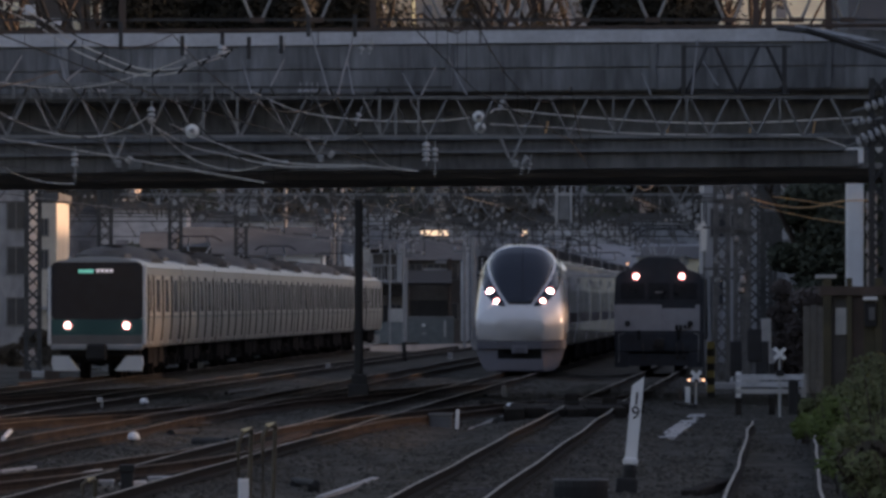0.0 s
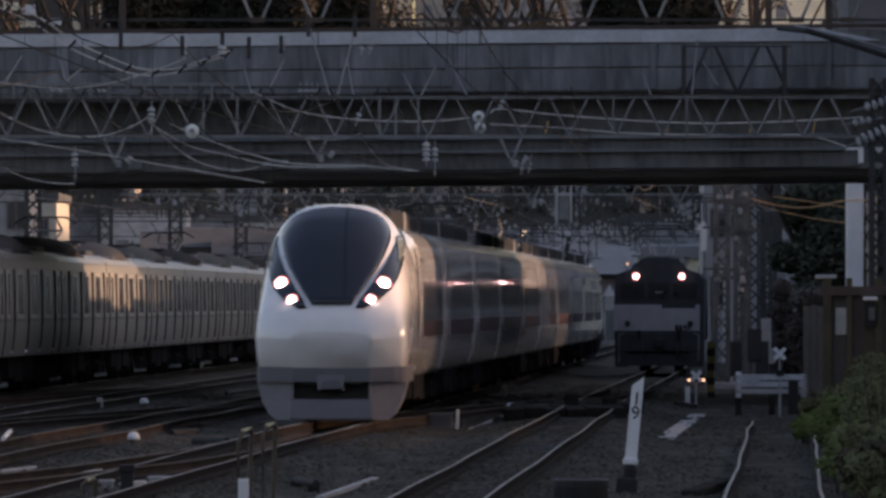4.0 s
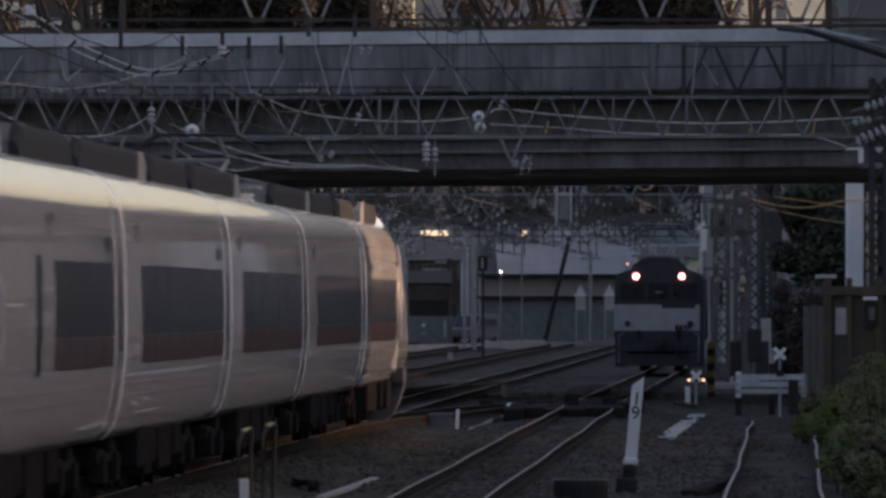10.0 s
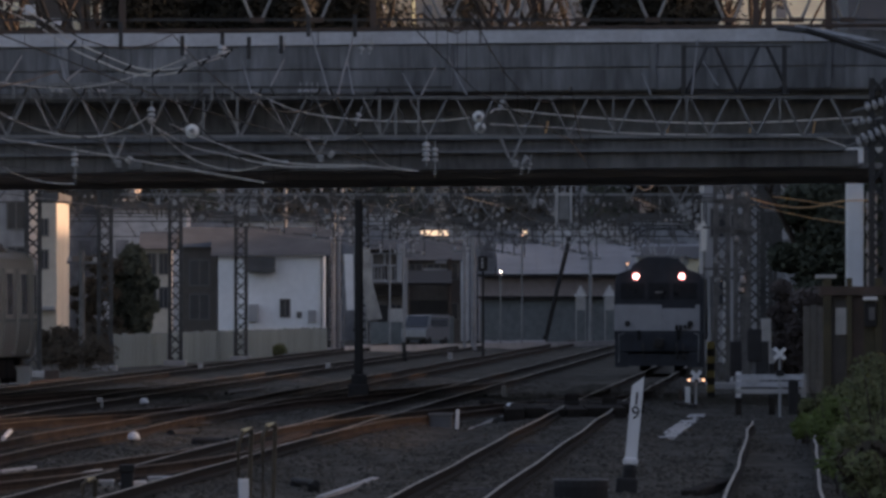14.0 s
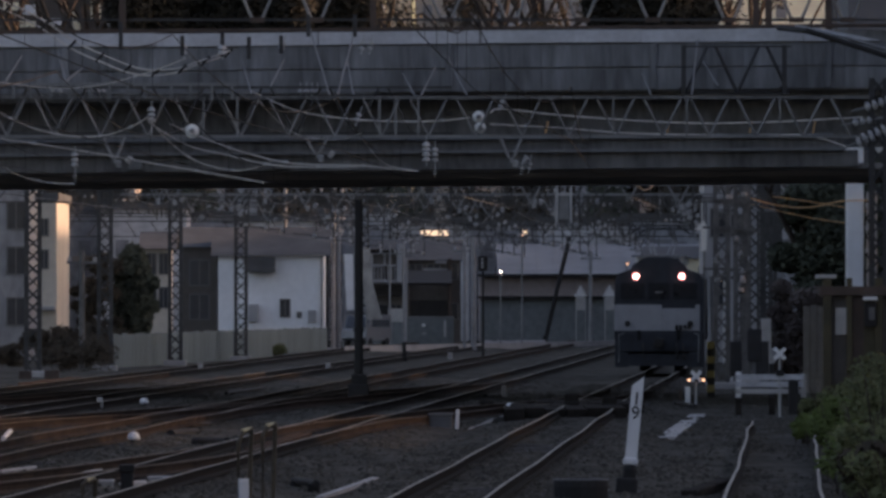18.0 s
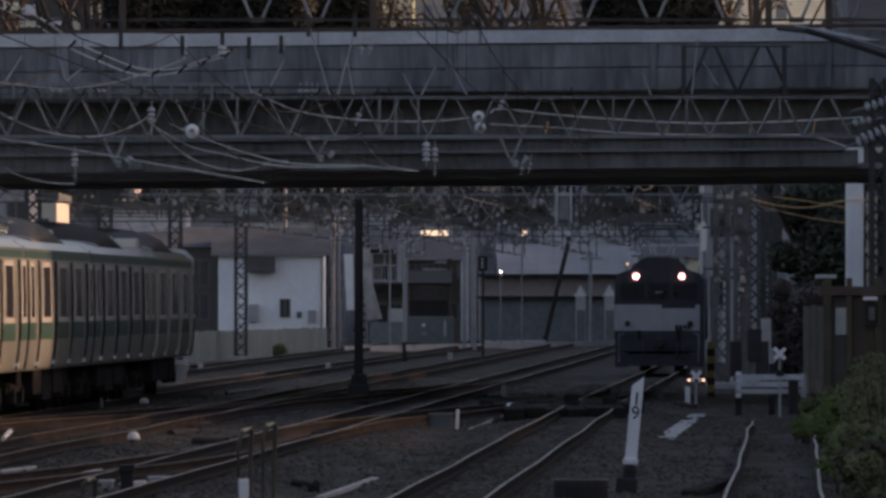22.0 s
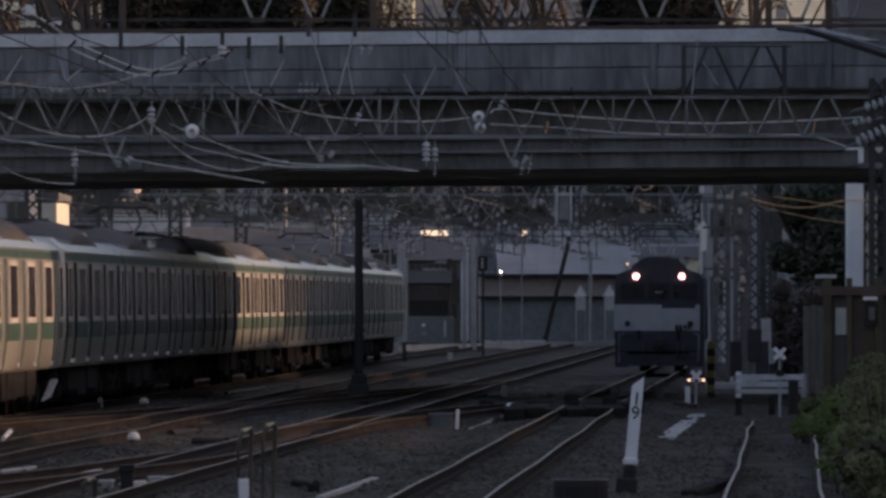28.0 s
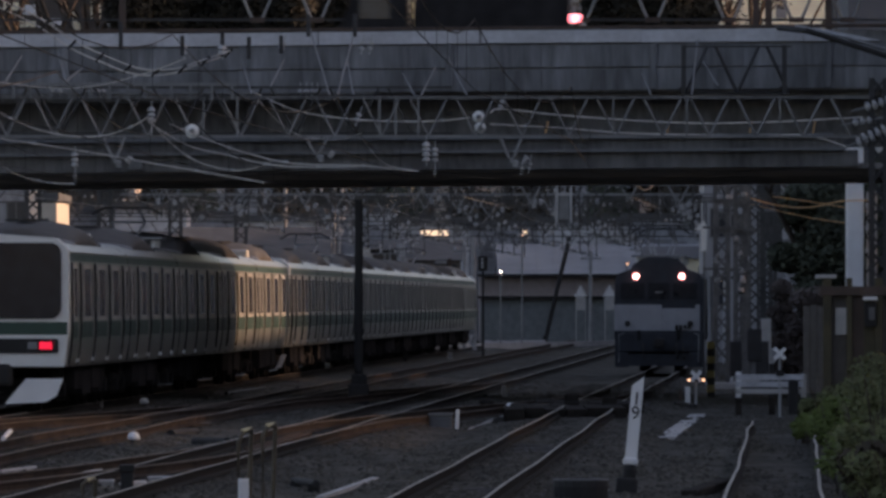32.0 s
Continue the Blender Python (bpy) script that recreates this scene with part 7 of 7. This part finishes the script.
    # cable boxes, slab, troughs
    for x, y, w, h, dd, m, name, label in ((-0.045, 200.151, 0.46, 0.36, 0.4, BOX_DARK, "equipment_cabinet", "dark grey cabinet low beside the track"), (-4.509, 132.453, 0.34, 0.22, 0.5, CONCRETE, "point_machine", "grey point machine beside the switch rails"), (-3.841, 136.467, 0.3, 0.2, 0.5, CONCRETE, "point_machine", "grey point machine beside the switch rails"), (-4.006, 127.575, 0.16, 0.5, 0.3, BLACK_PAINT, "switch_stand", "black switch stand beside the rails"), (-4.239, 168.037, 0.5, 0.12, 0.6, BLACK_PAINT, "switch_gear", "dark low switch gear between tracks"), (2.073, 131.294, 0.16, 0.12, 0.2, WHITE_PAINT, "marker_block", "small white block beside the track"), (2.888, 227.444, 0.3, 0.14, 0.5, BLACK_PAINT, "switch_gear", "dark low switch gear between tracks"), (3.821, 229.765, 0.25, 0.16, 0.5, BLACK_PAINT, "switch_gear", "dark low switch gear between tracks")):
        t = thing(name, pose(x, y, -0.3), label, name.replace("_", " "))
        part("case", slab(-w / 2, w / 2, -dd / 2, dd / 2, -0.05, h * 0.8, 0.02), m, t)
        part("lid", slab(-w / 2 - 0.015, w / 2 + 0.015, -dd / 2 - 0.015, dd / 2 + 0.015, h * 0.8, h, 0.015), m, t)
    for xa, da, xb, db, w in [(4.1, 185.3, 5.68, 224.0, 0.34), (-1.58, 128.7, -0.96, 143.0, 0.1), (0.51, 197.5, 1.56, 229.8, 0.06)]:
        t = thing("cable_trough", pose(0, 0, 0), "pale concrete cable trough cover in the cinders", "trough", "trough covers")
        n = 5 if w > 0.2 else 9
        for i in range(n):
            f, g = i / n, (i + 0.97) / n
            bm = prism([(xa + (xb - xa) * f - w / 2, da + (db - da) * f), (xa + (xb - xa) * f + w / 2, da + (db - da) * f), (xa + (xb - xa) * g + w / 2, da + (db - da) * g), (xa + (xb - xa) * g - w / 2, da + (db - da) * g)], "z", -0.4, -0.225)
            part("cover", bm, CONCRETE, t)
    # rods and levers of the switches, lying over the ballast
    for xa, ya, xb, yb, r, k in [(-7.81, 178.7, -9.04, 218.6, 0.045, 0), (-10.39, 235.8, -10.29, 250.2, 0.03, 1), (-5.22, 128.7, -4.92, 136.5, 0.04, 2), (-5.01, 139.9, -4.8, 145.3, 0.06, 1), (-4.8, 146.2, -4.53, 151.6, 0.06, 1), (-4.25, 147.2, -4.08, 153.7, 0.09, 2), (-4.26, 133.2, -4.0, 134.8, 0.04, 1), (-5.0, 184.6, -4.62, 187.6, 0.08, 3), (-4.34, 175.9, -3.75, 174.6, 0.07, 3), (-5.04, 197.5, -4.63, 200.2, 0.05, 3), (-6.32, 143.4, -5.97, 147.2, 0.03, 1), (1.1, 258.8, 2.2, 268.1, 0.06, 3), (2.34, 237.0, 3.52, 244.8, 0.07, 3), (-9.55, 268.1, -8.87, 285.0, 0.05, 3), (5.65, 244.8, 5.88, 234.6, 0.05, 3), (-2.02, 136.5, -1.69, 134.0, 0.05, 3), (-5.78, 268.1, -5.03, 285.0, 0.05, 3)]:
        t = thing("switch_rod", pose(0, 0, 0), ("white painted switch lever", "pale worn switch rod across the ballast", "olive worn switch rod beside the rails", "dark switch rod among the rails")[k], "switch rod", "switch rods")
        m = (WHITE_PAINT, CONCRETE, YELLOW_PALE, BLACK_PAINT)[k]
        part("rod", rod((xa, ya, -0.16), (xb, yb, -0.16), r, 8), m, t)
        for f in (0.1, 0.9):
            x, y = xa + (xb - xa) * f, ya + (yb - ya) * f
            part("chair", slab(x - r * 1.6, x + r * 1.6, y - 0.15, y + 0.15, -0.4, -0.16, 0.01), BLACK_PAINT if k != 1 else CONCRETE, t)
    # timber crossing panels on the freight track
    for y, x0, x1 in ((213, 1.3, 3.9), (219.4, 1.5, 4.1), (226, 2.1, 4.5)):
        t = thing("timber_crossing", pose(0, 0, 0), "dark timber crossing panel between the rails", "crossing panel", "crossing panels")
        for i in range(6):
            r = random.Random(int(y * 10) + i)
            part("plank", slab(x0 + (x1 - x0) * i / 6 + 0.01, x0 + (x1 - x0) * (i + 1) / 6 - 0.01, y + r.uniform(-1.5, 0.6), y + 6.2, -0.3, 0.012 + r.uniform(-0.02, 0.03), 0.01), TIMBER, t)
    for x, y, h in ((2.84, 222, 0.34), (3.62, 219, 0.30), (1.0, 232, 0.12)):
        t = thing("crossing_stub", pose(x, y, -0.1), "squat black timber stub beside the crossing", "stub", "timber stubs")
        part("block", slab(-0.16, 0.16, -0.3, 0.3, 0.0, h, 0.04), TIMBER, t)
        part("strap", slab(-0.165, 0.165, -0.305, -0.25, h * 0.4, h * 0.55), BLACK_PAINT, t)
    # rails added where sun catches rail sides; their orange stands for that light
    for xa, ya, xb, yb in ((-12.15, 290, -11.45, 314), (-7.75, 280, -6.8, 315), (-3.05, 160, -2.45, 179)):
        t = thing("spare_rail", pose(0, 0, 0), "added rails coloured orange-brown like sunlit rail sides", "rail", "spare rails")
        for k in (-0.09, 0.09):
            part("rail", rail_section(bmesh.new(), [(xa + k, ya, -0.06), ((xa + xb) / 2 + k, (ya + yb) / 2, -0.06), (xb + k, yb, -0.06)]), SUNLIT_RUST, t)
    t = thing("old_sleeper", pose(3.55, 134.5, -0.27, 0, 0, -4.6), "tarred old timber laid beside the siding rail", "timber")
    part("beam", slab(-0.11, 0.11, -4.5, 4.5, -0.06, 0.10, 0.02), TIMBER, t)
    for y in (-3.6, 0.2, 3.7):
        part("iron_band", slab(-0.115, 0.115, y, y + 0.06, -0.06, 0.105), BLACK_PAINT, t)
    # heap of ballast beside the loco and half sunk pipe
    t = thing("ballast_heap", pose(4.035, 272, -0.35), "low heap of grey ballast between the tracks", "gravel heap", kind="stuff")
    rows = []
    for i in range(9):
        f = i / 8
        rr = 1.0 * (1 - f) ** 0.7 + 0.05
        rows.append([(math.cos(2 * math.pi * j / 20) * rr * (1 + 0.15 * math.sin(3 * j + i)), math.sin(2 * math.pi * j / 20) * rr * 2.2, 0.42 * f ** 0.8) for j in range(20)])
    part("gravel", loft(rows), BALLAST, t, smooth=True)
    t = thing("sunken_tub", pose(1.727, 126, -0.30), "dark half-buried round tub beside the track", "tub")
    part("shell", lathe([(0.33, 0), (0.35, 0.25), (0.34, 0.32), (0.29, 0.33), (0.28, 0.2)], 20), BLACK_PAINT, t)
    part("rim", lathe([(0.345, 0.325), (0.35, 0.335), (0.34, 0.345), (0.285, 0.345), (0.285, 0.333)], 20), BOX_DARK, t, "paler worn rim")


# orange-brown of the added rails, with the low sun put into it
SUNLIT_RUST = mat("sunlit_rail_orange", (0.085, 0.053, 0.038), 0.9, var=0.5, scale=1.5, spec=0.2)
WORN_TUBE = mat("worn_tube", (0.10, 0.082, 0.058), 0.6, 0.2, var=0.4, scale=6)
YELLOW_PALE = mat("worn_yellow", (0.55, 0.47, 0.28), 0.6, var=0.2)
BOX_DARK = mat("cabinet_grey", (0.12, 0.12, 0.125), 0.7, var=0.2)
yard_bits()


def gantry_right():
    """Mustard steel frame among the bushes, the pale mast and the grey house behind it."""
    t = thing("steel_frame", pose(0, 205, 0), "rusty mustard steel frame among bushes", "frame")
    for x, w in [(7.83, 0.173), (8.28, 0.115), (8.88, 0.161)]:
        part("post", slab(x - w / 2, x + w / 2, -0.1, 0.1, -0.4, 2.757, 0.01), OCHRE, t)
    part("beam", slab(7.67, 9.398, -0.12, 0.12, 2.4, 2.584, 0.01), BROWN_STEEL, t)
    part("cap", slab(7.59, 8.016, -0.14, 0.14, 2.745, 2.826, 0.02), CONCRETE, t)
    for x, z0, z1, m in ((8.131, 1.6, 2.15, CONCRETE), (8.476, 0.1, 2.365, BROWN_STEEL), (8.707, 0.1, 2.365, OCHRE)):
        part("panel", slab(x - 0.13, x + 0.1, 0.0, 0.04, z0, z1), m, t)
    part("back_board", slab(7.93, 9.55, 0.06, 0.1, -0.3, 2.42), BROWN_WALL, t, "dark boarding behind the posts")
    part("lamp_hood", slab(8.555, 8.845, -0.3, -0.1, 2.30, 2.375, 0.02), WHITE_PAINT, t, "white lamp hood")
    part("meter_box", slab(8.58, 8.83, -0.2, -0.1, 1.76, 2.26, 0.02), BLACK_PAINT, t, "black meter box")
    part("box_door", slab(8.67, 8.79, -0.215, -0.2, 1.9, 2.16, 0.005), BOX_DARK, t)
    t = thing("concrete_mast", pose(12.696, 310, 0), "pale concrete mast carrying looped black cables", "mast")
    part("shaft", slab(-0.28, 0.26, -0.2, 0.2, -0.4, 9.5, 0.03), WHITE_RENDER, t)
    part("rear_shaft", slab(0.38, 0.7, 0.3, 0.6, -0.4, 5.681, 0.03), CONCRETE, t)
    for j in range(4):
        z = 5.42 - 0.56 * j
        pts = [Vector((0.3 + 0.15 * math.sin(a), -0.25, z - 0.28 * (1 - math.cos(a)))) for a in [0.4 * q for q in range(9)]]
        part("cable_loop", pipe(bmesh.new(), pts, 0.035, 6), RUBBER, t)
    for j in range(3):
        share("insulator", INS_ME, t, pose(0.31, -0.3, 5.25 - 0.7 * j, 0, 90))
    t = thing("house", pose(0, 0, 0), "grey house with pale gable behind the masts", "house")
    part("wall", slab(11.371, 13.506, 400, 408, -0.5, 3.194), GREY_RENDER, t)
    part("gable", prism([(12.045, 3.194), (13.663, 3.239), (12.989, 4.654), (12.27, 4.654)], "y", 400, 408), SHEET_ROOF, t)
    t = thing("house", pose(0, 0, 0), "tall grey rendered house behind the lattice masts", "house")
    part("wall", slab(10.75, 12.9, 414, 422, -0.5, 7.9), GREY_RENDER, t)
    part("roof", slab(10.55, 13.1, 413.8, 422.2, 7.9, 8.15), SHEET_ROOF, t)
    for z in (2.2, 5.0):
        for x in (11.05, 11.9):
            window(t, x, x + 0.6, 414, z, z + 1.1)
    t = thing("fence", pose(0, 276, 0), "grey board fence behind the bushes", "fence")
    for i in range(3):
        part("board", slab(9.893 + 0.19 * i, 9.893 + 0.19 * i + 0.17, 0, 0.03, -0.4, 2.157 + 0.04 * (i % 2)), CONCRETE, t)


OCHRE = mat("mustard_paint", (0.07, 0.058, 0.032), 0.75, var=0.45, scale=2)
gantry_right()


def rake(kinds, count):
    """Carriages of one train: kinds[k] names the prototype; the first use of it is the prototype itself."""
    used, out = set(), []
    for k in range(count):
        proto = kinds(k)
        out.append(copy_thing(proto, pose(0, 0, 0)) if proto.name in used else proto)
        used.add(proto.name)
    return out


def express_train():
    end, mid, midp, half = express_end(), express_middle(False), express_middle(True), express_middle(False, True)
    return rake(lambda k: end if k in (0, 9) else midp if k in (2, 4, 7) else half if k == 5 else mid, 10)


def local_train():
    what = "stainless steel commuter carriage with a thin teal band"
    thin = (1.79, 1.86)
    g = "carriages of the black-fronted commuter train"
    end = commuter_car(LOCAL_BAND, "stainless steel commuter carriage with black cab front and lit headlamps", g, False, True, thin)
    front_local(end)
    mid, midp = commuter_car(LOCAL_BAND, what, g, False, None, thin), commuter_car(LOCAL_BAND, what, g, True, None, thin)
    return rake(lambda k: end if k in (0, 9) else midp if k in (2, 5, 8) else mid, 10)


def rapid_train():
    what = "stainless steel commuter carriage with a green waist band"
    g = "carriages of the green-banded commuter train"
    size = {"waist": (1.53, 1.86), "L": 18.95}
    end = commuter_car(GREEN, "stainless steel commuter carriage with pale cab front and red tail lamps", g, False, True, unit=AC_GREY, **size)
    front_rapid(end, 18.95)
    inner = commuter_car(GREEN, "stainless steel commuter carriage with pale cab front coupled to the next", g, False, True, unit=AC_GREY, **size)
    front_rapid(inner, 18.95, True)
    mid, sooty, midp = [commuter_car(GREEN, what, g, panto, None, unit=unit, **size) for panto, unit in ((False, AC_GREY), (False, AC_BROWN), (True, AC_GREY))]
    return rake(lambda k: end if k in (0, 14) else inner if k in (4, 5) else midp if k in (2, 7, 12) else sooty if k in (3, 8, 13) else mid, 15)


def motions():
    """Keys every moving thing; for a train, the distance of its near end by seconds."""
    express = [(0, 322.4), (1, 288.4), (2, 254.9), (3, 221.5), (3.5, 204.6), (5.5, 137), (6, 119.8), (6.5, 102.4), (9, 18.3), (10, -16.2), (11, -50.7), (12, -85.2), (12.5, -103), (16, -222), (32, -766)]
    local = [(0, 297.3), (1, 276.7), (2.5, 247.6), (5, 200), (8, 146.5), (11, 95), (13, 64), (14, 49.9), (14.5, 43.6), (17, 14), (20, -15), (32, -110)]
    rapid = [(0, -548.5), (10, -315.5), (20, -86), (22, -33.7), (24, 11.5), (25.5, 48.5), (28, 109.2), (30, 157.2), (31, 181.6), (32, 205.5)]
    for cars, track, rows, pitch, turned in ((express_train(), "express", express, 20.5, (9,)), (local_train(), "local", local, 20.05, (9,)), (rapid_train(), "rapid", rapid, 18.95, (4, 14))):
        for k, c in enumerate(cars):
            turn = heading(track) + (180 if k in turned else 0)
            walk(c, [(t, pose(*on(track, y + pitch * (k + 0.5)), 0, 0, turn)) for t, y in rows])
    others()


def others():
    """The white van on the road behind the yard and the lorry on the bridge."""
    walk(VAN, [(t, pose(x, y, -0.27, 0, 0, 158)) for t, x, y in [(0, 13.82, 621.0), (7.5, 4.91, 590.0), (9, 2.85, 582.4), (10.5, 1.39, 576.9), (11.5, 0.61, 573.9), (13.5, -0.73, 568.6), (14.5, -1.34, 566.2), (16.5, -3.14, 559.0), (17.5, -3.87, 556.0), (20, -5.96, 547.2), (32, -15.14, 504.8)]])
    walk(LORRY, [(t, pose(x, 268, 8.296, 0, 0, 90)) for t, x in ((0, 70), (28, 62), (31.5, 9.576), (31.7, 7.167), (32, 3.583))])


motions()
